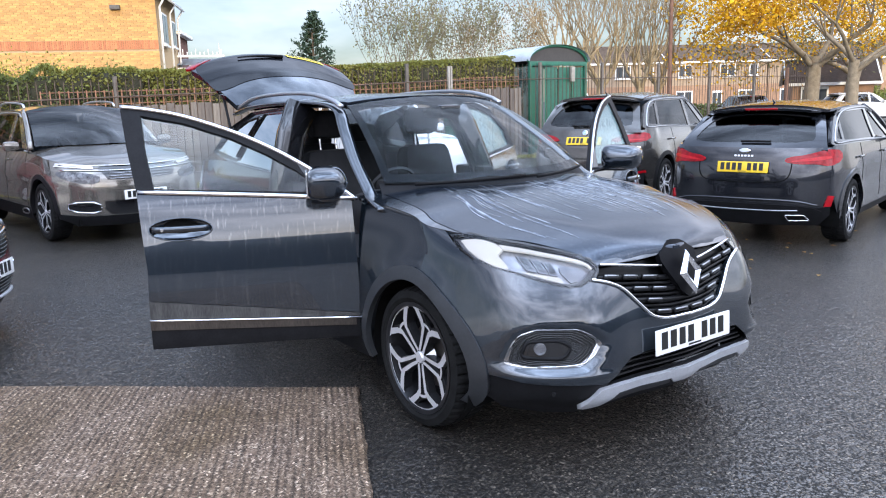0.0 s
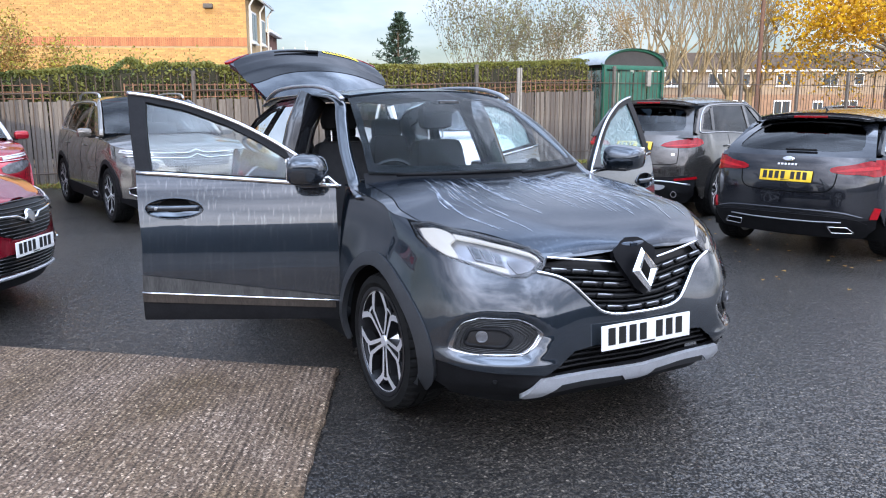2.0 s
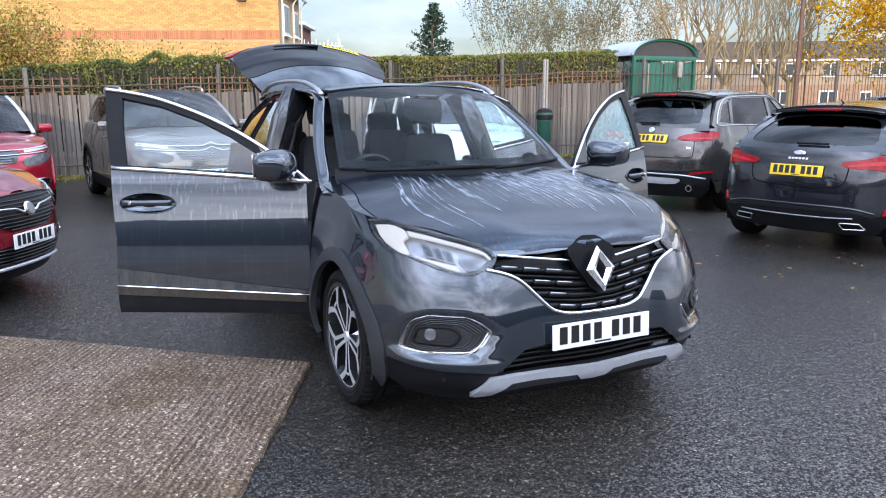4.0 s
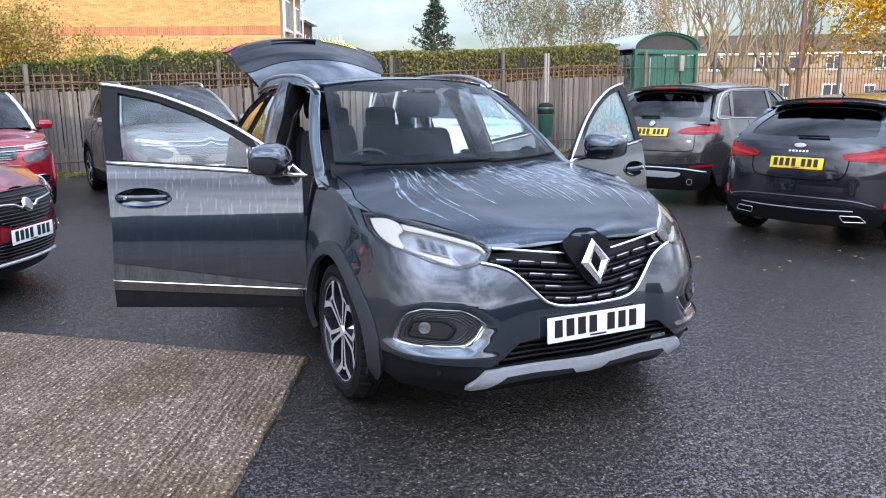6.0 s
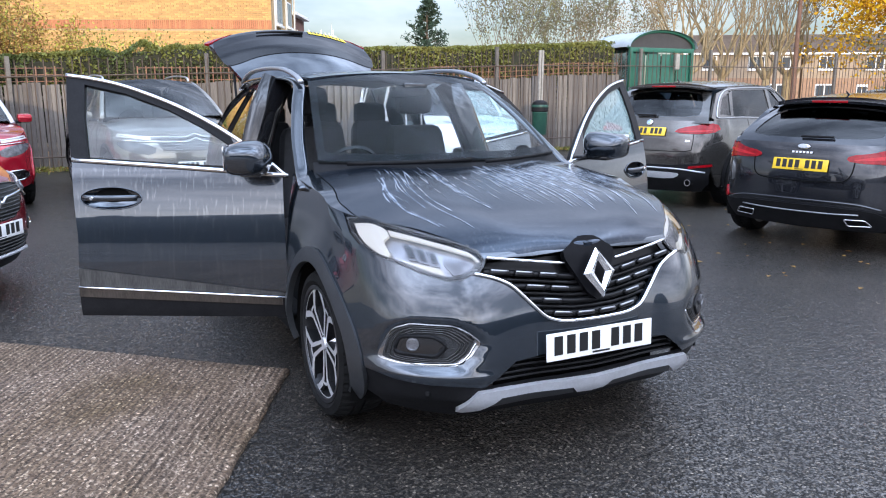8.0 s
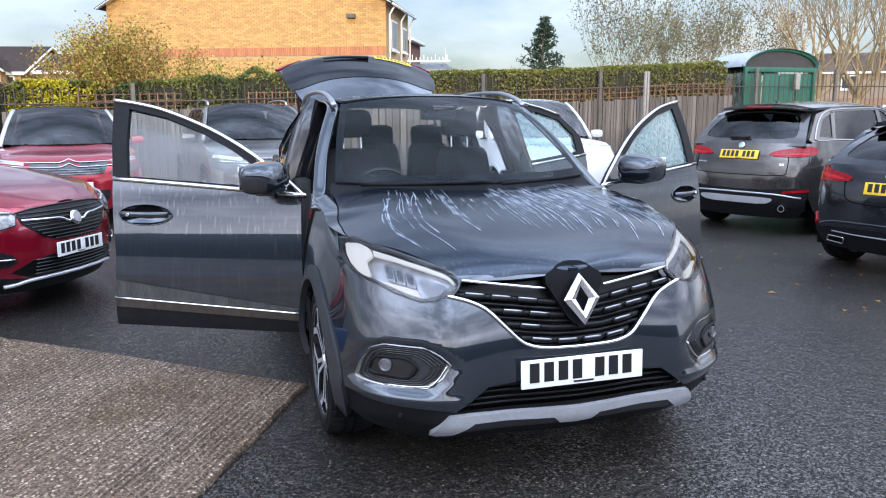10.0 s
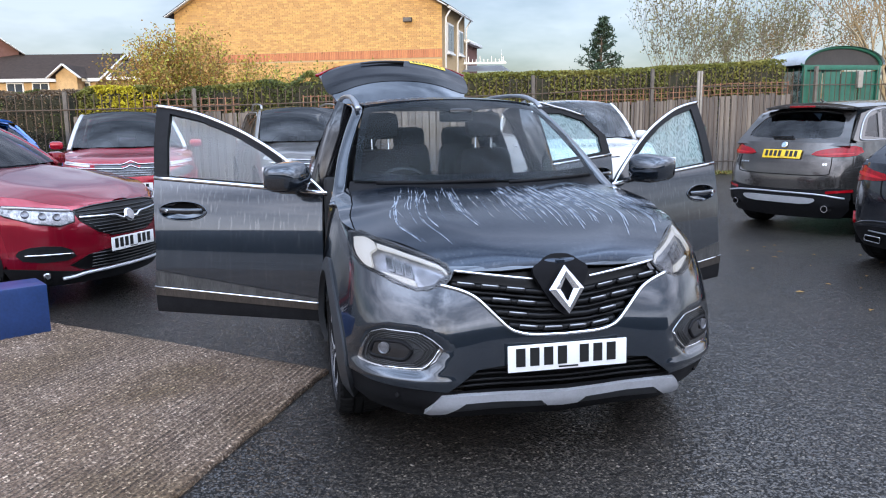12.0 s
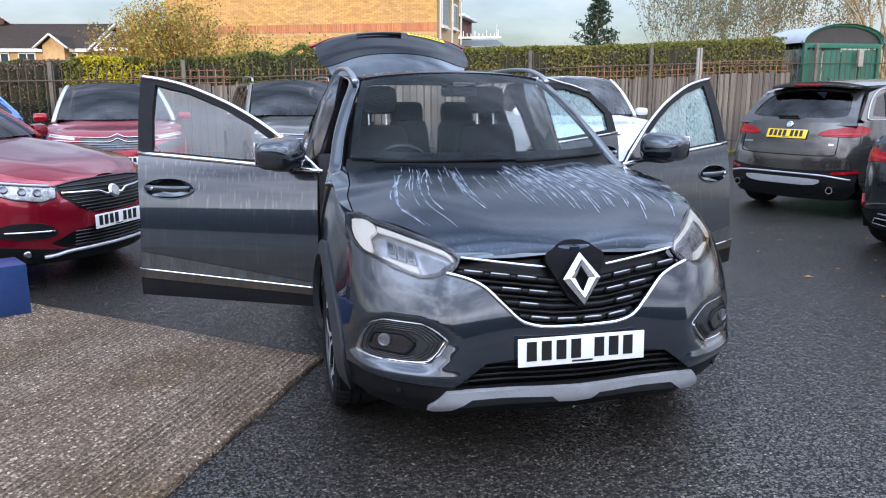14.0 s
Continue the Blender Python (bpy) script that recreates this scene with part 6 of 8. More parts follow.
for s in (1, -1):
    part("grille_wing", trim_on(VF, [(s * x, .700 + .018 * max(0, (x - .06) / .39) - .030 * math.exp(-((x - .075) / .045) ** 2)) for x in np.linspace(.055, .455, 16)], .013, .014, flat=.9), M_CHROME, ruby, "chrome wing strip")
    lamp = [(.470, .762), (.50, .690), (.60, .668), (.74, .700), (.84, .765), (.868, .825), (.82, .835), (.66, .806), (.52, .784)]
    lp = part("headlight", panel(VF, lamp if s > 0 else left(lamp), (), .04, .03, .006, .02), mat("jewelled lamp", (0.30, 0.30, 0.31), 0.2, 0.6, var=0.9, scale=34), ruby, "clear faceted headlight")
    part("light_strip", trim_on(VF, [(s * x, z) for x, z in spline([(.50, .772), (.66, .796), (.83, .826)], 5)], .010, .014), M_CLEARLENS, lp)
    part("lamp_rim", trim_on(VF, [(s * x, z) for x, z in lamp], .006, .010, closed=True), M_GLOSSBLACK, lp)
    for cx, cz in ((.60, .735), (.68, .748), (.76, .770)):
        q_ = part("lamp_cell", lathe([(0, -.004), (.020, -.006), (.026, -.010), (.030, .002)], 18, "y"), M_LAMPGREY, lp)
        q_.matrix_local = on_front(VF, s * cx, cz, .012)
    pocket = rounded([(.50, .400), (.56, .505), (.76, .535), (.845, .490), (.80, .400)], 1)
    fg = part("fog_pocket", panel(VF, pocket if s > 0 else left(pocket), (), .05, .04, .005, .01), M_PLASTIC, ruby)
    part("fog_strip", trim_on(VF, [(s * x, .452 + .05 * (x - .55)) for x in np.linspace(.54, .80, 8)], .008, .016), M_CHROME, fg)
    fl = part("fog_lamp", lathe([(0, -.008), (.024, -.006), (.030, .004)], 20, "y"), M_DKCHROME, ruby)
    fl.matrix_local = on_front(VF, s * .70, .290, .010)
part("lower_intake", panel(VF, both([(0, .300), (.45, .305), (.56, .355), (.42, .425), (.28, .445), (0, .448)]), (), .05, .03, .005, .01), M_GRILLE, ruby)
for zz in (.325, .350, .375, .400, .425):
    part("intake_slat", trim_on(VF, [(x, zz) for x in np.linspace(-.40, .40, 14)], .0055, .012), M_GLOSSBLACK, ruby)
part("front_valance", panel(VF, both([(0, .19), (.72, .20), (.85, .28), (.868, .37), (.70, .335), (.5, .298), (0, .290)]), (), .07, .04, .006, .02), M_PLASTIC, ruby)
part("skid_strip", trim_on(VF, [tuple(p) for p in spline([(-.60, .262), (-.52, .268), (-.40, .286), (0, .292), (.40, .286), (.52, .268), (.60, .262)], 5)], .016, .018, flat=.9), M_SKID, ruby, "satin silver lower strip")
disc_badge(ruby, on_front(VF, 0, .690, .016), .058, M_CHROME, M_DKCHROME)
number_plate(ruby, on_front(VF, 0, .478, .014))

# bronze-grey crossover facing the SUV's back
c5, CS, CF, CB, _r, _s = small_car("bronze_crossover", "bronze grey crossover with layered chrome grille", M_BRONZE, at_heading(-1.35, 7.46, 8.0, (-.90, 0)), w=.92, yn=-.88, yr=3.62, wb=2.73, hood=(.86, 1.08), roof=1.66, roof_y=(1.3, 3.0), rails=True, cladding=True, belt=(1.06, 1.13), r=.355)


def twin_strip_face(car, F, w, zc):
    part("grille", panel(F, both([(0, zc - .16), (.40, zc - .15), (.46, zc - .04), (.46, zc + .0), (0, zc + .02)]), (), .06, .04, .004, .01), M_GLOSSBLACK, car)
    for dz in (0, .055):
        part("grille_strip", trim_on(F, [(x, zc - dz + (.045 * max(0, 1 - abs(abs(x) - .0) / .10) if abs(x) < .10 else 0) + .03 * (abs(x) / w) ** 2) for x in np.linspace(-w * .90, w * .90, 41)], .0062, .012), M_CHROME, car)
    for k in range(3):
        part("grille_bar", trim_on(F, [(x, zc - .085 - .028 * k) for x in np.linspace(-.38, .38, 14)], .005, .010), M_DKCHROME, car)
    for s in (1, -1):
        drl = [(.52, zc - .03), (.52, zc + .012), (w * .92, zc + .050), (w * .94, zc + .01)]
        d_ = part("running_light", panel(F, drl[::-1] if s > 0 else left(drl[::-1]), (), .05, .04, .010, .02), M_CLEARLENS, car)
        lo = rounded([(.50, zc - .20), (.47, zc - .09), (w * .93, zc - .03), (w * .94, zc - .10), (.72, zc - .18)], 1)
        lo = lo[::-1]
        part("headlight", panel(F, lo if s > 0 else left(lo), (), .05, .04, .006, .02), mat("smoked lamp", (0.085, 0.085, 0.09), 0.15, 0.3, var=0.9, scale=22), car)
        fr = rounded([(.50, .36), (.50, .49), (.80, .50), (.80, .39)], 1)[::-1]
        pk = part("air_pocket", panel(F, fr if s > 0 else left(fr), (), .05, .04, .005, .01), M_GLOSSBLACK, car)
        part("pocket_frame", trim_on(F, [(s * x, z) for x, z in fr], .010, .010, closed=True), M_CHROME, pk)
    part("lower_intake", panel(F, both([(0, .33), (.40, .34), (.46, .40), (.46, .50), (0, .51)]), (), .06, .04, .005, .01), M_GLOSSBLACK, car)
    number_plate(car, on_front(F, 0, .56, .014))


twin_strip_face(c5, CF, .92, .90)
part("front_valance", panel(CF, both([(0, .20), (.75, .21), (.87, .30), (.885, .36), (.70, .33), (0, .32)]), (), .07, .04, .006, .02), M_PLASTIC, c5)
for s in (1, -1):
    f_ = part("side_bump_frame", trim_on(_s, [tuple(p) for p in rounded([(.55, .36), (.85, .34), (.85, .28), (.60, .29)], 1)], .010, .014, closed=True, mirror=s < 0), M_SATIN, c5)

# red people carrier beside it
c4, PS, PF, PB, _r, _s = small_car("red_people_carrier", "bright red people carrier with deep windscreen and silver roof bows", M_RED2, at_heading(-3.0, 7.35, 10.0, (0, -.90)), w=.91, yn=-.90, yr=3.55, wb=2.78, hood=(.82, 1.02), cowl=.30, roof=1.62, roof_y=(1.25, 3.0), belt=(1.02, 1.10), rails=False, style="v")
twin_strip_face(c4, PF, .91, .86)
for o in c4.children:
    if o.name.startswith("front_pillar"):
        o.data.materials[0] = M_SKID
    elif o.name.startswith("roof") and not o.name.startswith("roof_"):
        o.data.materials[0] = M_GLOSSBLACK

# blue hatchback by the corner of the fence
bl, _S, _F, _B, _r, _s = small_car("blue_hatchback", "small bright blue hatchback near the fence", M_BLUE, at_heading(-7.75, 11.55, 236.0, (0, 0)), w=.86, yn=-.80, yr=3.1, wb=2.5, hood=(.78, .98), cowl=.35, roof=1.56, roof_y=(1.1, 2.5), belt=(.98, 1.06), r=.31, rails=True, style="v")

# white van-like car behind the SUV's passenger side
wh, _S, WF, _B, _r, _s = small_car("white_people_carrier", "white people carrier with tall cabin", M_WHITE, at_heading(3.55, 6.9, -4.0, (0, 0)), w=.90, yn=-.85, yr=3.3, wb=2.7, hood=(.88, 1.08), cowl=.35, roof=1.72, roof_y=(1.15, 3.0), belt=(1.08, 1.14), tumble=.16, style="v")
number_plate(wh, on_front(WF, 0, .5, .014))


def tail_lights(car, B, poly, material, inner=None):
    for s in (1, -1):
        l_ = part("tail_lamp", panel(B, poly if s > 0 else left(poly), (), .05, .04, .010, .03, flip=True), material, car, "red wraparound tail lamp")
        if inner:
            part("lamp_band", panel(B, inner if s > 0 else left(inner), (), .05, .04, .014, .01, flip=True), M_REDDARK, l_)


# dark hatchback seen from behind
FW = .91
fo, FS_, FF, FB, FR, _s = small_car("dark_hatchback", "dark grey hatchback with twin exhausts seen from behind", M_NAVY, at_heading(4.37, 1.745, 104.2, (0, 3.42)), w=FW, yn=-.86, yr=3.42, wb=2.70, hood=(.74, .96), cowl=.40, roof=1.47, roof_y=(1.25, 2.75), belt=(.97, 1.02), r=.33, tumble=.20, glass_m=M_PRIV)
fl = rounded([(.40, .858), (.42, .905), (.60, .930), (.70, .960), (.80, .985), (.862, .970), (.868, .865), (.80, .815), (.70, .840), (.52, .838)], 1)
tail_lights(fo, FB, fl, M_REDLENS, rounded([(.46, .855), (.48, .875), (.80, .925), (.81, .885)], 1))
number_plate(fo, on_back(FB, 0, .80, .012), True)
part("plate_recess", trim_on(FB, [tuple(p) for p in spline([(-.48, .90), (-.44, .70), (-.25, .655), (.25, .655), (.44, .70), (.48, .90)], 6)], .006, .0, flip=True), M_SEAM, fo)
disc_badge(fo, on_back(FB, 0, .965, .012), .060, M_CHROME, M_SATIN, .45)
text_bars(fo, on_back(FB, 0, .915, .010), [.022] * 6, .018, .012, M_CHROME)
part("diffuser", panel(FB, rounded(both([(0, .22), (.62, .22), (.78, .30), (.74, .40), (.5, .43), (0, .43)]), 1), (), .07, .05, .014, .03, flip=True), M_PLASTIC, fo)
part("bumper_crease", trim_on(FB, [tuple(p) for p in spline([(-.72, .43), (-.5, .47), (0, .475), (.5, .47), (.72, .43)], 6)], .012, .006, flip=True), M_NAVY, fo)
part("diffuser_chrome", trim_on(FB, [tuple(p) for p in spline([(-.55, .385), (-.3, .375), (0, .372), (.3, .375), (.55, .385)], 6)], .007, .022, flip=True), M_SATIN, fo)
for s in (1, -1):
    ex = soft([(.46, .275), (.43, .335), (.60, .340), (.65, .285)], .012)
    e_ = part("exhaust_tip", trim_on(FB, [(s * x, z) for x, z in ex], .007, .026, flip=True, closed=True, n=8), M_CHROME, fo)
    # black face stands for the shade inside the pipe
    part("exhaust_bore", panel(FB, ex if s > 0 else left(ex), (), .05, .05, .018, 0, flip=True), M_SEAM, e_)
    rf = [(.765, .42), (.80, .53), (.835, .52), (.815, .42)]
    part("rear_reflector", panel(FB, rf if s > 0 else left(rf), (), .05, .04, .012, .02, flip=True), M_REDLENS, fo)
part("rear_wiper", sweep([FR(f, .10) + Vector((0, .03, 0)) for f in np.linspace(-.32, .12, 8)], .014, .012, 6), M_PLASTIC, fo)

# mineral grey compact SUV seen from behind
bm_, BS_, BF_, BB, BR, _s = small_car("grey_compact_suv", "mineral grey compact SUV with red tail lamps", M_MINERAL, at_heading(4.98, 4.62, 109.5, (0, 3.52)), w=.91, yn=-.85, yr=3.52, wb=2.67, hood=(.85, 1.05), cowl=.40, roof=1.63, roof_y=(1.25, 2.95), belt=(1.06, 1.13), r=.35, cladding=True, tumble=.20)
tail_lights(bm_, BB, rounded([(.36, .955), (.44, 1.02), (.70, 1.06), (.84, 1.085), (.865, .98), (.74, .945)], 1), M_REDLENS, rounded([(.42, .965), (.46, .975), (.82, 1.0), (.80, .975)], 1))
number_plate(bm_, on_back(BB, 0, .965, .012), True)
disc_badge(bm_, on_back(BB, 0, 1.075, .012), .042, M_CHROME, mat("enamel quarters", (0.30, 0.42, 0.60), 0.2, var=0.8, scale=24))
text_bars(bm_, on_back(BB, .52, .86, .010), [.02, .02, .02, .02, .02], .018, .008, M_CHROME)
text_bars(bm_, on_back(BB, -.56, .86, .010), [.02, .02], .02, .008, M_CHROME)
part("bumper_apron", panel(BB, rounded(both([(0, .30), (.78, .32), (.83, .50), (.80, .60), (.5, .56), (0, .55)]), 1), (), .07, .05, .010, .03, flip=True), M_PLASTIC, bm_)
part("skid_line", trim_on(BB, [tuple(p) for p in spline([(-.78, .47), (-.5, .505), (0, .51), (.5, .505), (.78, .47)], 6)], .010, .012, flip=True), M_SKID, bm_)
part("skid_plate", panel(BB, rounded(both([(0, .385), (.40, .385), (.50, .43), (.46, .46), (0, .46)]), 1), (), .07, .05, .022, .02, flip=True), M_SKID, bm_)
part("tailgate_gap", trim_on(BB, [tuple(p) for p in spline([(-.62, 1.0), (-.62, .80), (-.55, .735), (0, .725), (.55, .735), (.62, .80), (.62, 1.0)], 5)], .005, .002, flip=True), M_SEAM, bm_)
for s in (1, -1):
    rf = [(.60, .515), (.60, .545), (.83, .575), (.835, .545)]
    part("rear_reflector", panel(BB, rf if s > 0 else left(rf), (), .05, .04, .016, .02, flip=True), M_REDLENS, bm_)
    part("exhaust_tip", lathe([(.030, 0), (.042, .0), (.042, -.10), (.034, -.10), (.032, -.02)], 24, "y"), M_CHROME, bm_).matrix_local = Matrix.Translation(BB(s * .62, .34) + Vector((0, -.02, 0))) @ pose(0, 0, 0, 0, 0, 180)
part("rear_wiper", sweep([BR(f, .10) + Vector((0, .03, 0)) for f in np.linspace(-.10, .32, 8)], .014, .012, 6), M_PLASTIC, bm_)

# cars far off beyond the railing
for x, y, rz, mm, lb in ((41.0, 17.2, 60, M_WHITE, "pale car parked far off beyond the railing"), (33.0, 21.0, 140, M_NAVY, "dark car parked far off beyond the railing")):
    small_car("far_car", lb, mm, at_heading(x, y, rz, (0, 0)), style="v")


# ---- fence, hedge and shelter ----
def lerp_fn(*pairs):
    xs, ys = zip(*pairs)
    return lambda v: float(np.interp(v, xs, ys))


FENCE_Y = lambda x: 12.95 + .03 * x
rail_top = lerp_fn((-8, 1.92), (-3, 2.02), (4.5, 2.30), (8, 2.48), (12, 2.55), (24, 2.66))
board_top = lerp_fn((-8, 1.45), (-2, 1.58), (8, 1.76), (10, 1.88), (12, 1.92))
M_BOARD = mat("weathered grey fence board", (0.145, 0.126, 0.110), 0.8, var=0.35, scale=5, stretch=(3, 3, .35), bump=0.3, bscale=50, random=0.28)
M_RAIL = mat("rusty dark railing iron", (0.060, 0.050, 0.042), 0.6, 0.3, var=0.5, scale=9, color2=(0.10, 0.062, 0.038))
M_POST = mat("grey fence post", (0.10, 0.088, 0.076), 0.8, var=0.3, scale=10, random=0.15)
M_PALEPOST = mat("pale concrete post", (0.25, 0.235, 0.21), 0.8, var=0.2, scale=12)
M_TRELLIS = mat("reddish stained trellis", (0.23, 0.115, 0.070), 0.8, var=0.3, scale=10, random=0.2)

fence = tagged(thing("board_fence", "close-boarded grey timber fence along the car park", "fence"), kind="structure")
rnd = random.Random(11)
board_me = []
for k in range(4):
    b = box_bm(0, 0, .5, .142 + .004 * k, .022, 1.0, .004)
    me = bpy.data.meshes.new("board")
    b.to_mesh(me)
    b.free()
    me.materials.append(M_BOARD)
    board_me.append(me)
x = -4.85
while x < 11.7:
    o = new("board", board_me[rnd.randrange(4)])
    o.parent = fence
    o.matrix_local = pose(x, FENCE_Y(x) + .10 + (.012 if rnd.random() < .5 else 0), .02, rnd.uniform(-.4, .4), rnd.uniform(-.7, .7), 1.7) @ Matrix.Diagonal((1, 1, board_top(x) + rnd.uniform(-.03, .02), 1))
    x += .158
for zf in (.25, .85):
    bmr = sweep([(q, FENCE_Y(q) + .135, zf * board_top(q)) for q in np.linspace(-4.9, 11.7, 30)], .03, .045, 4)
    part("fence_rail", bmr, M_POST, fence)

railing = tagged(thing("railing", "dark iron railing with pointed uprights and mid rail", "railing"), kind="structure")
b = bmesh.new()
add_cyl(b, (0, 0, 0), (0, 0, .955), .010, n=6)
add_cyl(b, (0, 0, .955), (0, 0, 1.0), .012, .002, n=6)
bar_me = bpy.data.meshes.new("bar")
finish(b, False).to_mesh(bar_me)
b.free()
bar_me.materials.append(M_RAIL)
x = -9.0
while x < 27.0:
    o = new("bar", bar_me)
    o.parent = railing
    o.matrix_local = pose(x, FENCE_Y(x), 0, rnd.uniform(-.5, .5), rnd.uniform(-.5, .5)) @ Matrix.Diagonal((1, 1, rail_top(x) + rnd.uniform(-.015, .015), 1))
    x += .155
for zf in (.12, .84):
    part("rail", sweep([(q, FENCE_Y(q) - .01, rail_top(q) * zf) for q in np.linspace(-9, 27, 40)], .008, .013, 6), M_RAIL, railing)
for x in (-8.1, -5.03, -2.6, .9, 4.75, 7.75, 12.3, 14.9, 17.6, 20.4, 23.2):
    part("post", box_bm(x, FENCE_Y(x) + .03, rail_top(x) * .51, .075, .075, rail_top(x) * 1.02, .008), M_POST, railing)
tp = thing("twin_post", "pale twin concrete post beside the railing", "post")
for dx in (-.036, .036):
    part("post_half", box_bm(8.72 + dx, 12.75, 1.22, .050, .06, 2.44, .010), M_PALEPOST, tp)
gb = thing("litter_bin", "dark green litter bin at the fence", "litter bin", m=pose(8.45, 12.35, 0))
M_BIN = mat("green bin plastic", (0.015, 0.065, 0.045), 0.4, var=0.2)
part("bin_body", lathe([(0, .46), (.15, .46), (.17, .50), (.185, .96), (.195, .98), (.18, 1.0), (0, 1.0)], 28, "z"), M_BIN, gb)
part("bin_hood", lathe([(.175, .99), (.20, 1.01), (.20, 1.14), (.17, 1.22), (.10, 1.26), (0, 1.27)], 28, "z"), M_PLASTIC, gb, "black bin hood")
part("bin_rim", lathe([(.196, 1.10), (.206, 1.11), (.206, 1.15), (.196, 1.16)], 28, "z"), M_BIN, gb)
part("bin_post", box_bm(0, 0, .23, .08, .08, .47), M_RAIL, gb)
trel = tagged(thing("trellis", "reddish brown square trellis above the boards", "trellis"), kind="structure")
for x0, x1 in ((-3.6, -1.7), (-.4, 2.9), (6.0, 11.6)):
    for k in range(int((x1 - x0) / .16) + 1):
        x = x0 + k * .16
        zb = board_top(x)
        part("slat", box_bm(x, FENCE_Y(x) + .17, zb + .13, .022, .012, .40), M_TRELLIS, trel)
    for dz in (.06, .18, .30):
        part("slat", sweep([(q, FENCE_Y(q) + .182, board_top(q) + dz) for q in np.linspace(x0, x1, 8)], .008, .012, 4), M_TRELLIS, trel)

# leaves
M_HEDGE = leaf_mat("hedge leaf", (0.175, 0.180, 0.045))
M_HEDGE_Y = leaf_mat("yellow-green leaf", (0.33, 0.30, 0.055))
M_HEDGE_G = leaf_mat("olive-green leaf", (0.20, 0.19, 0.050))
M_PRIVET = leaf_mat("golden privet leaf", (0.46, 0.40, 0.035))
M_TWIGLEAF = leaf_mat("brown hedge twig and leaf", (0.16, 0.115, 0.075))
M_HEDGE_D = leaf_mat("dark ivy leaf", (0.100, 0.122, 0.038))
M_RUSSET = leaf_mat("russet twig and leaf", (0.34, 0.195, 0.060))
M_GOLD = leaf_mat("autumn gold leaf", (0.66, 0.37, 0.018))
M_OLIVE = leaf_mat("fading olive leaf", (0.21, 0.20, 0.10))
M_PINE = leaf_mat("pine needles", (0.045, 0.075, 0.045))
M_BARK = mat("pale grey bark", (0.20, 0.165, 0.115), 0.85, var=0.35, scale=6, bump=0.4, bscale=30)
M_BARK_D = mat("brown bark", (0.095, 0.070, 0.048), 0.85, var=0.35, scale=6, bump=0.4, bscale=30)
M_TWIG = mat("pale winter twig", (0.30, 0.23, 0.13), 0.85, var=0.3, scale=4)
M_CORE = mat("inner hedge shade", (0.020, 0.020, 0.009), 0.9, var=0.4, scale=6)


class Leaves:
    """Collects many small folded leaves for one mesh."""

    def __init__(self, seed):
        self.v, self.f, self.r = [], [], random.Random(seed)

    def leaf(self, p, size, elong=1.6):
        r = self.r
        a, b = Vector((r.gauss(0, 1), r.gauss(0, 1), r.gauss(0, 1))).normalized(), Vector((r.gauss(0, 1), r.gauss(0, 1), r.gauss(0, 1)))
        b = a.cross(b).normalized()
        s = size * r.uniform(.6, 1.3)
        i = len(self.v)
        p = Vector(p)
        self.v += [tuple(p - a * s * elong * .5), tuple(p + b * s * .5), tuple(p + a * s * elong * .5), tuple(p - b * s * .5)]
        self.f.append((i, i + 1, i + 2, i + 3))

    def ob(self, name, material, parent):
        me = bpy.data.meshes.new(name)
        me.from_pydata(self.v, [], self.f)
        me.materials.append(material)
        o = new(name, me)
        if parent:
            o.parent = parent
        return o


def hedge(name, label, x0, x1, y, depth, z0, top, material, seed, per=900, size=.05, rough=.06, second=None):
    root = tagged(thing(name, label, "hedge"), kind="stuff")
    # near-black inner sheet stands for the shade among the leaves
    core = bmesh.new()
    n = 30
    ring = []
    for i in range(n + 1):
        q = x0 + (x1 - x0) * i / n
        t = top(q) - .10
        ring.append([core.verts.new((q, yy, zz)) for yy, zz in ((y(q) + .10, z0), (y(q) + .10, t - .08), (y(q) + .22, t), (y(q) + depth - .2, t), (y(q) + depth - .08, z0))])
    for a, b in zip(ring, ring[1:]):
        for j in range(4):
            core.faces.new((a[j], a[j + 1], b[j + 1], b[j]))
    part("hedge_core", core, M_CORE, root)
    L, L2 = Leaves(seed), Leaves(seed + 1)
    r = L.r
    for k in range(int(per * (x1 - x0))):
        q = r.uniform(x0, x1)
        t = top(q) + rough * noise.noise(Vector((q * 2.1, 0, seed))) * 2
        if r.random() < .62:
            p = (q, y(q) + .06 + abs(r.gauss(0, .05)) + .10 * noise.noise(Vector((q * 1.7, seed, 2))), r.uniform(z0, t))
        else:
            p = (q, y(q) + r.uniform(.05, depth), t - abs(r.gauss(0, .05)))
        (L2 if second and noise.noise(Vector((q * .9, p[2] * 1.5, seed))) > .08 else L).leaf(p, size)
    L.ob("foliage", material, root)
    if second:
        L2.ob("foliage", second, root)
    return root


hy = lambda x: FENCE_Y(x) + .25
hedge("clipped_hedge", "clipped green hedge with yellow-lit top behind the railing", 1.5, 11.6, hy, 1.2, .8, lerp_fn((1.5, 2.34), (4.2, 2.45), (6.5, 2.50), (9.7, 2.68), (11.6, 2.78)), M_HEDGE, 21, 3200, .045, .03, M_HEDGE_G)
hedge("mixed_hedge", "overgrown mixed hedge with ivy and yellowing leaves", -3.4, 2.2, hy, 1.2, .5, lerp_fn((-3.4, 2.0), (-2.5, 2.12), (-1, 2.25), (0.5, 2.40), (2.2, 2.38)), M_HEDGE_D, 31, 2600, .045, .10, M_HEDGE)
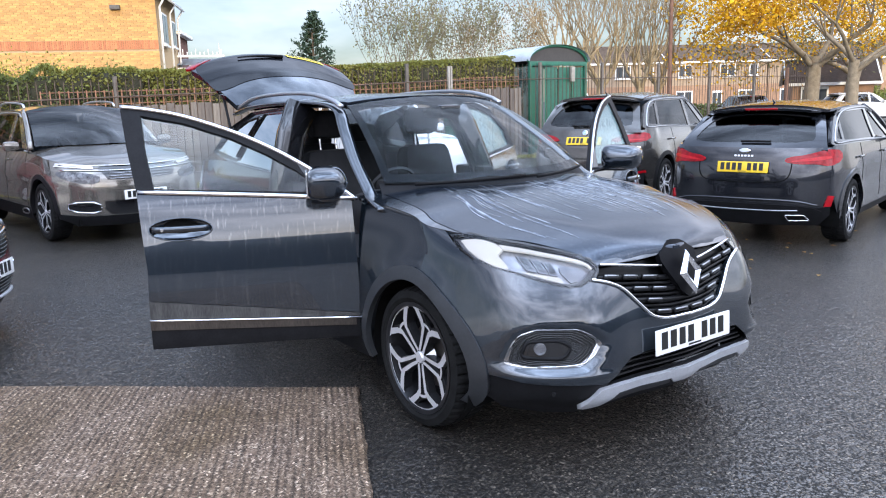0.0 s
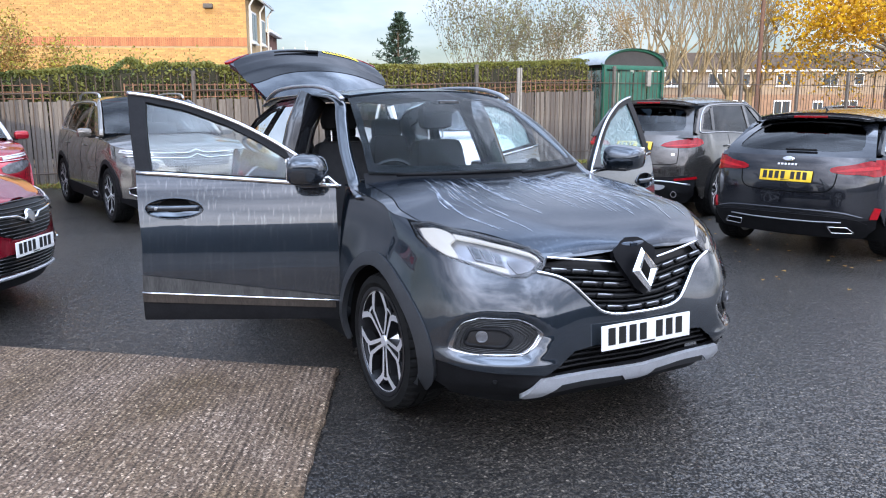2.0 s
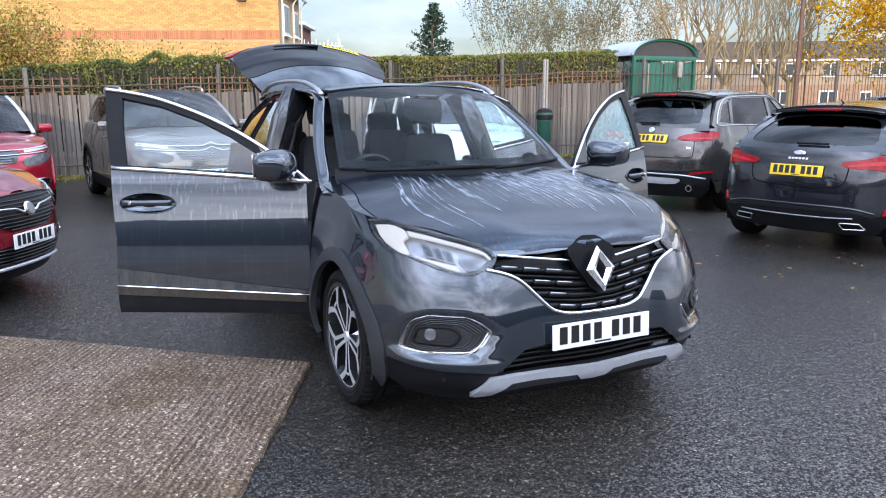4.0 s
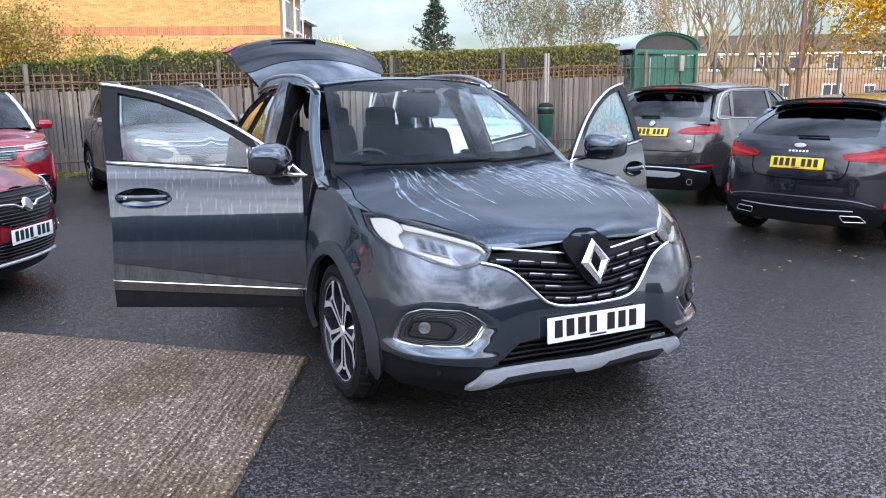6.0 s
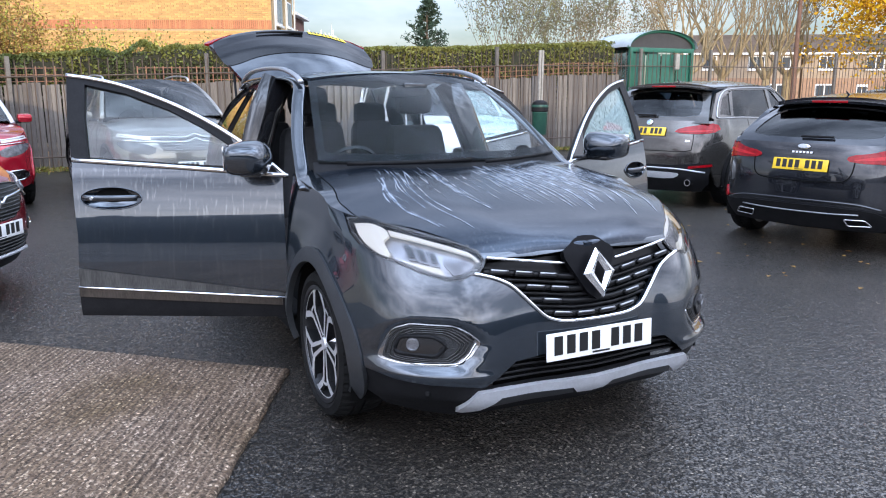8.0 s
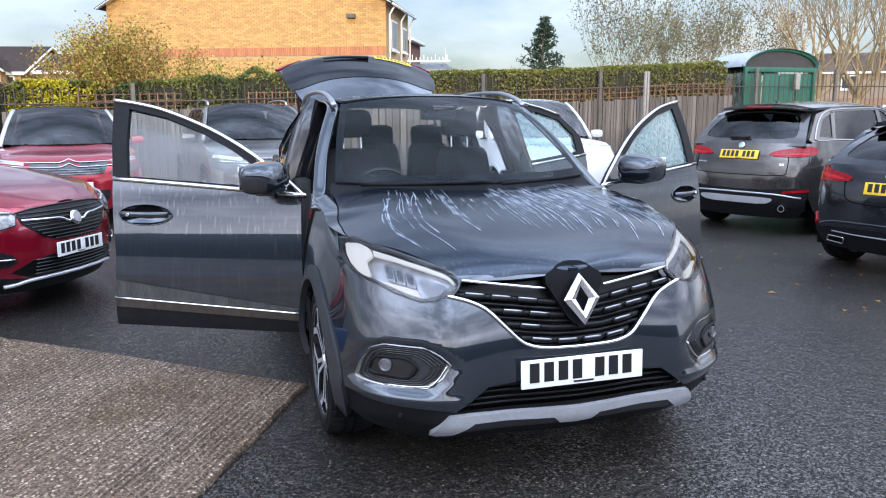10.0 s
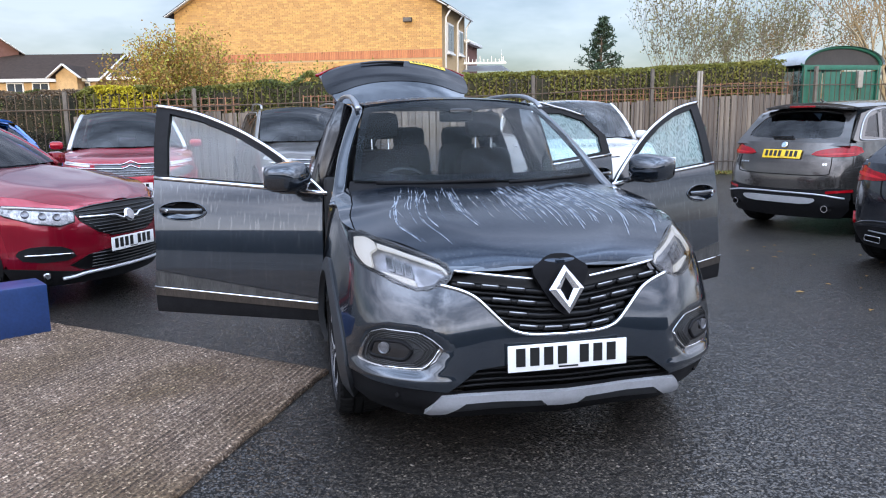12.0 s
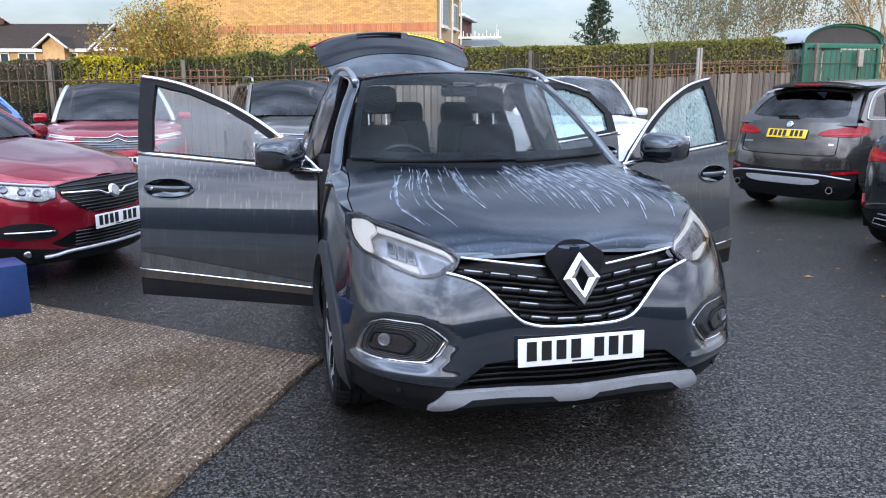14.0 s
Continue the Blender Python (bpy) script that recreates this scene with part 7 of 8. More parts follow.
hedge("golden_hedge", "bright yellow-green privet hedge behind the railing", -4.95, -3.3, lambda x: FENCE_Y(x) + .20, .9, 1.1, lerp_fn((-4.95, 2.02), (-4.2, 2.16), (-3.3, 2.10)), M_PRIVET, 51, 3400, .045, .08, M_HEDGE)
hedge("bare_hedge", "dense brown twiggy hedge behind the railing", -10, -4.9, lambda x: FENCE_Y(x) + .12, 1.0, .0, lerp_fn((-10, 2.0), (-5, 2.06)), M_TWIGLEAF, 41, 4200, .030, .05, M_HEDGE_D)


def branch(bm, tips, p, d, length, r, depth, rnd_, spread, up, n=5, min_r=.004, kids=3, seg=3):
    """A tapering, bending limb and its side limbs."""
    pts = [Vector(p)]
    d = Vector(d).normalized()
    for i in range(seg):
        d = (d + Vector((rnd_.gauss(0, .12), rnd_.gauss(0, .12), rnd_.gauss(0, .08) + up * .10))).normalized()
        pts.append(pts[-1] + d * length / seg)
    r1 = max(min_r, r * .60)
    for i in range(seg):
        a, b = r + (r1 - r) * i / seg, r + (r1 - r) * (i + 1) / seg
        add_cyl(bm, pts[i], pts[i + 1], a, b, n, caps=False)
    if depth <= 2:
        tips += pts[1:]
    if depth <= 0:
        return
    for k in range(kids):
        i = seg - rnd_.choice((0, 0, 1))
        side = Vector((rnd_.gauss(0, 1), rnd_.gauss(0, 1), rnd_.gauss(0, .5)))
        nd = (d + side.normalized() * spread + Vector((0, 0, up))).normalized()
        branch(bm, tips, pts[i], nd, length * rnd_.uniform(.62, .86), r1 * rnd_.uniform(.5, .75), depth - 1, rnd_, spread, up, max(3, n - 1), min_r, kids, seg)


def tree(name, label, x, y, h, trunk_r, seed, trunk_h=.35, depth=4, spread=.7, up=.25, kids=3, leaf_m=None, leaf_n=0, leaf=.09, cloud=.35, bark=None, lean=(0, 0), second=None):
    r_ = random.Random(seed)
    t = thing(name, label, "tree", "maples by the road" if name == "maple_tree" else "", m=pose(x, y, 0))
    bm, tips = bmesh.new(), []
    base = Vector((0, 0, 0))
    top = Vector((lean[0], lean[1], h * trunk_h))
    add_cyl(bm, base, base.lerp(top, .12), trunk_r * 1.35, trunk_r, 10, False)
    add_cyl(bm, base.lerp(top, .12), top, trunk_r, trunk_r * .78, 10, False)
    for k in range(kids + 1):
        a = 2 * math.pi * k / (kids + 1) + r_.uniform(-.4, .4)
        branch(bm, tips, top - Vector((0, 0, r_.uniform(0, .12) * h)), (math.cos(a) * spread, math.sin(a) * spread, .8), h * (1 - trunk_h) * .42, trunk_r * .42, depth - 1, r_, spread, up, 6, .006, kids)
    part("trunk", finish(bm), bark or M_BARK, t)
    if leaf_m:
        for mm, share, sd in ((leaf_m, 1.0 if not second else .6, 0), (second, .4, 1)):
            if not mm:
                continue
            L = Leaves(seed + 7 + sd)
            for k in range(int(leaf_n * share)):
                c = tips[r_.randrange(len(tips))]
                L.leaf((c.x + r_.gauss(0, cloud), c.y + r_.gauss(0, cloud), c.z + r_.gauss(0, cloud * .8)), leaf)
            L.ob("crown", mm, t)
    return t


def birch(x, y, h, seed):
    """Several slender upright stems with thin twigs and small fading leaves."""
    r_ = random.Random(seed)
    t = thing("birch_tree", "slender upright birch with thin fading leaves", "tree", "birches behind the hedge", m=pose(x, y, 0))
    bm, tips = bmesh.new(), []
    for k in range(11):
        a = r_.uniform(0, 2 * math.pi)
        q = r_.uniform(.1, .45)
        branch(bm, tips, (math.cos(a) * q, math.sin(a) * q, 0), (math.cos(a) * .26, math.sin(a) * .26, 1), h * r_.uniform(.36, .46), .055, 3, r_, .36, .28, 5, .010, 3, 4)
    part("trunk", finish(bm), M_BARK, t)
    L = Leaves(seed + 3)
    for k in range(3300):
        c = tips[r_.randrange(len(tips))]
        if r_.random() < .25 + c.z / h:
            L.leaf((c.x + r_.gauss(0, .14), c.y + r_.gauss(0, .14), c.z + r_.gauss(0, .16)), .072, 2.2)
    L.ob("crown", M_OLIVE, t)


birch(18.6, 30.5, 6.6, 101)
birch(22.6, 30.8, 6.4, 102)
tree("maple_tree", "broad maple holding golden autumn leaves", 37.0, 19.2, 11.5, .42, 103, .30, 5, .95, .05, 3, M_GOLD, 15000, .135, .55, lean=(.3, 0), second=M_GOLD)
tree("maple_tree", "broad maple with thinning golden leaves", 43.5, 20.6, 11.0, .40, 104, .30, 5, .9, .1, 3, M_GOLD, 10000, .115, .55, lean=(1.0, 0), second=M_OLIVE)
tree("maple_tree", "broad maple holding golden autumn leaves", 34.0, 15.5, 9.5, .30, 109, .32, 5, .9, .05, 3, M_GOLD, 9000, .115, .5)


def pollard(x, y, seed, head=2.5, reach=5.2):
    """A pollarded tree: a thick trunk with a head of long upright shoots."""
    r_ = random.Random(seed)
    t = thing("bare_tree", "leafless pollarded tree with upright pale shoots", "tree", "pollarded trees beyond the railing", m=pose(x, y, 0))
    bm, tips = bmesh.new(), []
    add_cyl(bm, (0, 0, 0), (r_.uniform(-.1, .1), 0, head), .24, .19, 10, False)
    for k in range(6):
        a = 2 * math.pi * k / 6 + r_.uniform(-.3, .3)
        p0, p1 = Vector((0, 0, head - r_.uniform(0, .6))), Vector((math.cos(a) * .75, math.sin(a) * .75, head + r_.uniform(.3, .9)))
        add_cyl(bm, p0, p1, .12, .07, 6, False)
        for j in range(4):
            d = Vector((math.cos(a) * .35 + r_.gauss(0, .28), math.sin(a) * .35 + r_.gauss(0, .28), 1))
            branch(bm, tips, p1, d, reach * r_.uniform(.35, .5), .055, 2, r_, .30, .32, 4, .014, 3, 4)
    part("trunk", finish(bm), M_TWIG, t)


for i, (x, y) in enumerate(((25.1, 25.0), (27.9, 25.6), (30.4, 25.0), (33.4, 26.2))):
    pollard(x, y, 110 + i)
tree("bare_tree", "russet willow-like tree behind the hedge", 27.5, 33.0, 6.5, .15, 121, .15, 5, .6, .3, 3, M_RUSSET, 5000, .07, .4, bark=M_TWIG)


def pine(x, y, h, seed):
    r_ = random.Random(seed)
    t = thing("pine_tree", "dark upright young pine", "tree", m=pose(x, y, 0))
    bm = bmesh.new()
    add_cyl(bm, (0, 0, 0), (0, 0, h), .16, .02, 8, False)
    L = Leaves(seed)
    z = 1.0
    while z < h:
        reach = .20 + (h - z) * .40
        for k in range(6):
            a = r_.uniform(0, 2 * math.pi)
            q = reach * r_.uniform(.7, 1.1)
            tip = Vector((math.cos(a) * q, math.sin(a) * q, z + q * .45))
            add_cyl(bm, (0, 0, z), tip, .025, .006, 4, False)
            for j in range(48):
                f = r_.uniform(.25, 1.05)
                c = Vector((0, 0, z)).lerp(tip, f)
                L.leaf((c.x + r_.gauss(0, .07), c.y + r_.gauss(0, .07), c.z + r_.gauss(0, .07) + .05), .075, 3.2)
        z += .30
    part("trunk", finish(bm), M_BARK_D, t)
    L.ob("crown", M_PINE, t)


pine(16.87, 36.5, 6.5, 130)


def bush(name, label, x, y, h, w, seed, material, n=2500, size=.05, second=None):
    """Many upright twigs with small leaves."""
    r_ = random.Random(seed)
    t = thing(name, label, "bush", m=pose(x, y, 0))
    bm, tips = bmesh.new(), []
    for k in range(16):
        a = r_.uniform(0, 2 * math.pi)
        branch(bm, tips, (r_.uniform(-.3, .3) * w, r_.uniform(-.2, .2), .3), (math.cos(a) * .5, math.sin(a) * .3, 1), h * .42, .018, 2, r_, .45, .3, 4, .004, 3)
    part("twig", finish(bm), M_BARK_D, t)
    L, L2 = Leaves(seed), Leaves(seed + 1)
    for k in range(n):
        c = tips[r_.randrange(len(tips))]
        (L2 if second and r_.random() < .4 else L).leaf((c.x + r_.gauss(0, .12), c.y + r_.gauss(0, .12), c.z + r_.gauss(0, .14)), size)
    L.ob("crown", material, t)
    if second:
        L2.ob("crown", second, t)


bush("shrub", "russet half-bare shrub behind the hedge", -3.0, 14.6, 3.1, 1.0, 141, M_RUSSET, 20000, .038, M_HEDGE_Y)
bush("shrub", "yellow-green shrub over the hedge", -.6, 14.3, 2.3, 1.2, 142, M_HEDGE_Y, 7000, .036, M_HEDGE)
bush("shrub", "yellow-green shrub over the hedge", -4.4, 14.0, 1.7, .8, 143, M_PRIVET, 3000, .035, M_HEDGE)
bush("shrub", "leafy shrub over the hedge", 1.0, 14.3, 2.2, 1.2, 144, M_HEDGE_G, 7000, .036, M_HEDGE)

# green shelter with an arched roof
M_GREEN = mat("dark green steel", (0.018, 0.105, 0.070), 0.4, var=0.2, scale=6)
M_GREENPANE = glass("green perspex", (0.30, 0.52, 0.40), 0.05, 0.35, (3, 3, 3))
sh = thing("smoking_shelter", "dark green steel shelter with arched translucent roof", "shelter", m=pose(13.15, 13.5, 0, 0, 0, -2))
for x in (-1.05, 1.05):
    for y in (0, 1.5):
        part("shelter_post", box_bm(x, y, 1.32, .09, .09, 2.64, .01), M_GREEN, sh)
arcp = [(1.12 * math.cos(radians(a)), 2.62 + .46 * math.sin(radians(a))) for a in np.linspace(0, 180, 25)]
for y in (0, 1.5):
    part("roof_hoop", sweep([(x, y, z) for x, z in arcp], .045, .05, 6, up=(0, 1, 0)), M_GREEN, sh)
    part("roof_beam", box_bm(0, y, 2.58, 2.2, .08, .12, .008), M_GREEN, sh)
    fanb = bmesh.new()
    fanb.faces.new([fanb.verts.new((x, y + .02, z)) for x, z in arcp])
    part("gable_pane", fanb, mat("smoky gable", (0.035, 0.032, 0.030), 0.3, var=0.3, scale=4), sh)
rf = bmesh.new()
pv = [[rf.verts.new((x * 1.03, yy, z + .03)) for x, z in arcp] for yy in (-.12, .5, 1.1, 1.65)]
for a, b in zip(pv, pv[1:]):
    for j in range(24):
        rf.faces.new((a[j], a[j + 1], b[j + 1], b[j]))
part("arched_roof", finish(rf), mat("pale blue-grey roof sheet", (0.34, 0.38, 0.42), 0.3, var=0.2, scale=3), sh)
for k in range(4):
    x = -.78 + .52 * k
    part("back_panel", box_bm(x, .02, 1.28, .47, .02, 2.4, .004), M_GREEN, sh)
for x in (-1.05, 1.05):
    part("side_panel", box_bm(x, .75, 1.30, .02, 1.40, 2.4, .004), M_GREENPANE, sh)
part("side_lamp", box_bm(.45, -.12, 2.28, .14, .08, .42, .02, pose(0, 0, 0, 0, 0, 0)), M_PALEPOST, sh)

# street lamps
for x, y, h in ((23.9, 18.0, 7.2), (31.0, 17.0, 2.75)):
    lp = thing("street_lamp" if h > 4 else "gate_post", "tall rusty brown steel lamp column" if h > 4 else "tall brown steel post in the railing", "lamp post" if h > 4 else "post", m=pose(x, y, 0))
    part("column", cyl_bm((0, 0, 0), (0, 0, h), .095, .07), mat("rusted brown paint", (0.13, 0.065, 0.040), 0.7, var=0.4, scale=3), lp)


# ---- houses ----
M_BRICK = mat("buff brick", (0.50, 0.285, 0.100), 0.85, var=0.12, scale=9, island=0.16)
M_BRICKRED = mat("red soldier brick", (0.44, 0.17, 0.075), 0.85, var=0.12, scale=9, island=0.14)
M_MORTAR = mat("sandy mortar", (0.40, 0.29, 0.16), 0.95, var=0.15, scale=20)
M_UPVC = mat("white upvc", (0.72, 0.72, 0.70), 0.4, var=0.05, scale=4)
M_TILE = mat("dark roof tile", (0.075, 0.052, 0.040), 0.8, var=0.3, scale=5, bump=0.5, bscale=14)
M_FARTILE = mat("faded brown roof tile", (0.17, 0.12, 0.085), 0.9, var=0.25, scale=2)
M_WINDOW = mat("house window pane", (0.05, 0.06, 0.07), 0.08, spec=0.7)
M_BUFFWALL = mat("far buff brick wall", (0.50, 0.33, 0.16), 0.9, var=0.25, scale=3, bump=0.3, bscale=20)
M_BROWNWALL = mat("far brown brick wall", (0.135, 0.066, 0.052), 0.9, var=0.2, scale=3, bump=0.3, bscale=20)
M_REDWALL = mat("far red brick wall", (0.30, 0.18, 0.11), 0.9, var=0.25, scale=3, bump=0.3, bscale=20)
M_RENDER = mat("cream render", (0.33, 0.245, 0.165), 0.9, var=0.15, scale=2)


def gable_house():
    """Brick house whose gable faces the car park; bricks are laid one by one."""
    hs = thing("brick_house", "buff brick house gable with a red brick band", "house", m=pose(5.60, 26.2, 0, 0, 0, 154.4))
    # local x runs along the gable to the viewer's left, local y towards the viewer
    W, EAVE, RIDGE, D = 11.5, 5.85, 9.0, 4.6
    core = bmesh.new()
    a = [core.verts.new((x, -.02, z)) for x, z in ((0.02, 0), (W - .02, 0), (W - .02, EAVE), (W / 2, RIDGE), (0.02, EAVE))]
    b_ = [core.verts.new((v.co.x, -D, v.co.z)) for v in a]
    core.faces.new(a)
    core.faces.new(b_[::-1])
    for i in range(5):
        core.faces.new((a[i], b_[i], b_[(i + 1) % 5], a[(i + 1) % 5]))
    bmesh.ops.recalc_face_normals(core, faces=core.faces)
    part("wall", core, M_MORTAR, hs)
    v, f, v2, f2 = [], [], [], []

    def brick(vv, ff, x0, x1, z0, z1, face=True):
        i = len(vv)
        d = .012
        vv += [(x0, 0, z0), (x1, 0, z0), (x1, 0, z1), (x0, 0, z1), (x0, -d * 2, z0), (x1, -d * 2, z0), (x1, -d * 2, z1), (x0, -d * 2, z1)]
        ff += [(i + 3, i + 2, i + 1, i), (i, i + 1, i + 5, i + 4), (i + 1, i + 2, i + 6, i + 5), (i + 2, i + 3, i + 7, i + 6), (i + 3, i, i + 4, i + 7)]
    bv, bf = [], []
    brick(bv, bf, 0, .215, 0, .065)
    brick_me = bpy.data.meshes.new("brick")
    brick_me.from_pydata(bv, [], bf)
    brick_me.materials.append(mat("buff brick", (0.50, 0.285, 0.100), 0.85, var=0.12, scale=9, random=0.16))
    laid = 0
    z, row = 1.35, 0
    while z < RIDGE - .3:
        inset_ = max(0, (z - EAVE)) / (RIDGE - EAVE) * W / 2
        if 3.70 < z + .03 < 4.06:
            if z < 3.80:
                x = 0
                while x < W:
                    brick(v2, f2, x + .005, min(W, x + .070), 3.74, 4.05)
                    x += .075
            z = 4.065
            row += 1
            continue
        x = inset_ - (.1125 if row % 2 else 0)
        while x < W - inset_:
            a0, a1 = max(inset_, x + .005), min(W - inset_, x + .220)
            if a1 - a0 > .21 and a0 < 3.6 and 2.55 < z < 4.35 and laid < 300:
                o = new("brick", brick_me)
                o.parent = hs
                o.location = (a0, 0, z + .005)
                laid += 1
            elif a1 - a0 > .02:
                brick(v, f, a0, a1, z + .005, z + .070)
            x += .225
        z += .075
        row += 1
    for nm, vv, ff, mm in (("brickwork", v, f, M_BRICK), ("brick_band", v2, f2, M_BRICKRED)):
        me = bpy.data.meshes.new(nm)
        me.from_pydata(vv, [], ff)
        me.materials.append(mm)
        o = new(nm, me)
        o.parent = hs
        tagged(o, kind="stuff")
    for s in (0, 1):
        p = [(-.25, .28, EAVE - .22), (W / 2, .28, RIDGE + .02)] if s == 0 else [(W + .25, .28, EAVE - .22), (W / 2, .28, RIDGE + .02)]
        part("barge_board", sweep(p, .035, .11, 4, up=(0, 1, 0)), M_UPVC, hs)
        r = bmesh.new()
        xx = -.35 if s == 0 else W + .35
        q = [r.verts.new(c) for c in ((xx, .32, EAVE - .20), (W / 2, .32, RIDGE + .12), (W / 2, -D, RIDGE + .12), (xx, -D, EAVE - .20))]
        r.faces.new(q)
        bmesh.ops.solidify(r, geom=r.faces, thickness=.08)
        part("roof", r, M_TILE, hs)
    # side facing the viewer's right: windows, gutters and downpipes
    for y, z, w_, h_ in ((-1.3, 4.55, 1.1, 1.15), (-3.4, 4.55, .9, 1.0)):
        wn = part("window", box_bm(-.02, y, z, .10, w_, h_, .01), M_UPVC, hs)
        for dy in (-.25, .25):
            part("pane", box_bm(-.075, y + dy * w_, z, .02, w_ * .42, h_ * .86), M_WINDOW, wn)
        part("sill", box_bm(-.06, y, z - h_ / 2 - .04, .16, w_ + .1, .07), M_UPVC, wn)
    part("gutter", sweep([(-.32, .2, EAVE - .26), (-.32, -D, EAVE - .26)], .06, .05, 6), M_UPVC, hs)
    for y in (-.25, -2.5, -4.4):
        part("downpipe", sweep([(-.30, y, EAVE - .28), (-.10, y, EAVE - .60), (-.08, y, 2.0)], .04, .04, 8, up=(0, 1, 0)), M_UPVC, hs)
    ex = part("rear_wing", box_bm(2.3, -D - 1.6, 2.35, 4.5, 3.2, 4.7), M_BROWNWALL, hs, "lower brown rear wing of the house")
    part("roof_edge", box_bm(2.3, -D - 1.6, 4.74, 5.0, 3.4, .14, .03), M_UPVC, ex)
    part("wall_lamp", box_bm(1.35, .10, 5.18, .34, .20, .16, .03), M_POST, hs)
    part("wall_vent", box_bm(9.3, .006, 4.6, .45, .012, .06), M_BRICKRED, hs)
    # lean-to conservatory with a crested ridge
    cv = thing("conservatory", "white conservatory with decorative ridge cresting", "conservatory", m=pose(7.25, 30.0, .38, 0, 0, -20) @ Matrix.Diagonal((.68, 1, 1, 1)))
    part("conservatory_wall", box_bm(1.5, 0, 1.45, 3.6, .1, 2.9), M_UPVC, cv)
    r = bmesh.new()
    q = [r.verts.new(c) for c in ((-.4, -.2, 3.0), (3.3, -.2, 3.0), (2.6, 1.4, 3.35), (.2, 1.4, 3.35))]
    r.faces.new(q)
    bmesh.ops.solidify(r, geom=r.faces, thickness=.06)
    part("conservatory_roof", r, mat("grey polycarbonate", (0.30, 0.31, 0.32), 0.4, var=0.1), cv)
    for k in range(13):
        part("crest", box_bm(-.2 + k * .25, .2, 3.46 + (.05 if k % 3 == 0 else 0), .05, .03, .18 + (.12 if k % 3 == 0 else 0)), M_UPVC, cv)
    part("crest_rail", box_bm(1.3, .2, 3.38, 3.4, .06, .08), M_UPVC, cv)
    part("finial", cyl_bm((2.7, .2, 3.4), (2.7, .2, 3.95), .03, .008), M_UPVC, cv)


gable_house()


def plain_house(name, label, m, w, d, eave, ridge, wall, roof=None, windows=(), gable_front=False, band=None, porch=None):
    """A house with a pitched roof; its front faces local -y. windows: (x, z, width, height)."""
    h = thing(name, label, "house", {"terraced_house": "terrace beyond the road", "bungalow": "bungalows beyond the fence"}.get(name, ""), m=m)
    bm = bmesh.new()
    prof = [(-w / 2, 0), (w / 2, 0), (w / 2, eave), (0, ridge), (-w / 2, eave)] if gable_front else None
    if gable_front:
        a = [bm.verts.new((x, 0, z)) for x, z in prof]
        b = [bm.verts.new((x, d, z)) for x, z in prof]
    else:
        prof = [(0, 0), (d, 0), (d, eave), (d / 2, ridge), (0, eave)]
        a = [bm.verts.new((-w / 2, y, z)) for y, z in prof]
        b = [bm.verts.new((w / 2, y, z)) for y, z in prof]
    bm.faces.new(a)
    bm.faces.new(b)
    for i in range(5):
        bm.faces.new((a[i], b[i], b[(i + 1) % 5], a[(i + 1) % 5]))
    bmesh.ops.recalc_face_normals(bm, faces=bm.faces)
    part("wall", finish(bm, False), wall, h)
    if band:
        z0, z1, mm = band
        part("wall_band", box_bm(0, -.02, (z0 + z1) / 2, w + .04, .06, z1 - z0), mm, h)
    o = .35
    for s in (1, -1):
        r = bmesh.new()
        if gable_front:
            k = (ridge - eave) / (w / 2)
            q = [(s * (w / 2 + o), -o, eave - o * k + .06), (0, -o, ridge + .08), (0, d + o, ridge + .08), (s * (w / 2 + o), d + o, eave - o * k + .06)]
        else:
            k = (ridge - eave) / (d / 2)
            y = -o if s > 0 else d + o
            q = [(-w / 2 - o, y, eave - o * k + .06), (w / 2 + o, y, eave - o * k + .06), (w / 2 + o, d / 2, ridge + .08), (-w / 2 - o, d / 2, ridge + .08)]
        r.faces.new([r.verts.new(c) for c in q])
        bmesh.ops.solidify(r, geom=r.faces, thickness=.12)
        part("roof", r, roof or M_TILE, h)
        if gable_front:
            part("barge_board", sweep([q[0], q[1]], .05, .14, 4, up=(0, 1, 0)), M_UPVC, h)
        else:
            for e in (-w / 2 - o, w / 2 + o):
                part("barge_board", sweep([(e, y, eave - o * k + .0), (e, d / 2, ridge + .02)], .05, .13, 4, up=(1, 0, 0)), M_UPVC, h)
    if not gable_front:
        part("gutter", box_bm(0, -o - .02, eave - o * (ridge - eave) / (d / 2) + .0, w + 2 * o, .12, .18), M_UPVC, h)
    for x, z, ww, hh in windows:
        wn = part("window", box_bm(x, -.03, z, ww, .12, hh, .01), M_UPVC, h)
        n = 2 if ww > .9 else 1
        for k in range(n):
            part("pane", box_bm(x + (k - (n - 1) / 2) * ww * .46, -.095, z, ww * (.40 if n > 1 else .8), .02, hh * .82), M_WINDOW, wn)
        part("sill", box_bm(x, -.10, z - hh / 2 - .05, ww + .12, .16, .08), M_UPVC, wn)
    return h


# bungalows beyond the left of the fence
plain_house("bungalow", "low buff brick bungalow with dark tiled roof", pose(-14.2, 45.87, 0, 0, 0, -13), 7.0, 7.2, 3.88, 5.42, M_BUFFWALL, windows=((-1.2, 3.05, 1.0, 1.2), (.3, 3.05, 1.0, 1.2), (2.6, 3.05, 1.2, 1.2)))
plain_house("bungalow_porch", "small gabled bungalow porch with white boards", pose(-12.2, 44.4, 0, 0, 0, -13), 1.2, 3.0, 4.0, 4.47, M_BUFFWALL, gable_front=True)
plain_house("bungalow", "gabled buff bungalow with white barge boards", pose(-6.45, 43.0, 0, 0, 0, -10), 2.6, 8.0, 4.17, 5.0, M_RENDER, gable_front=True)
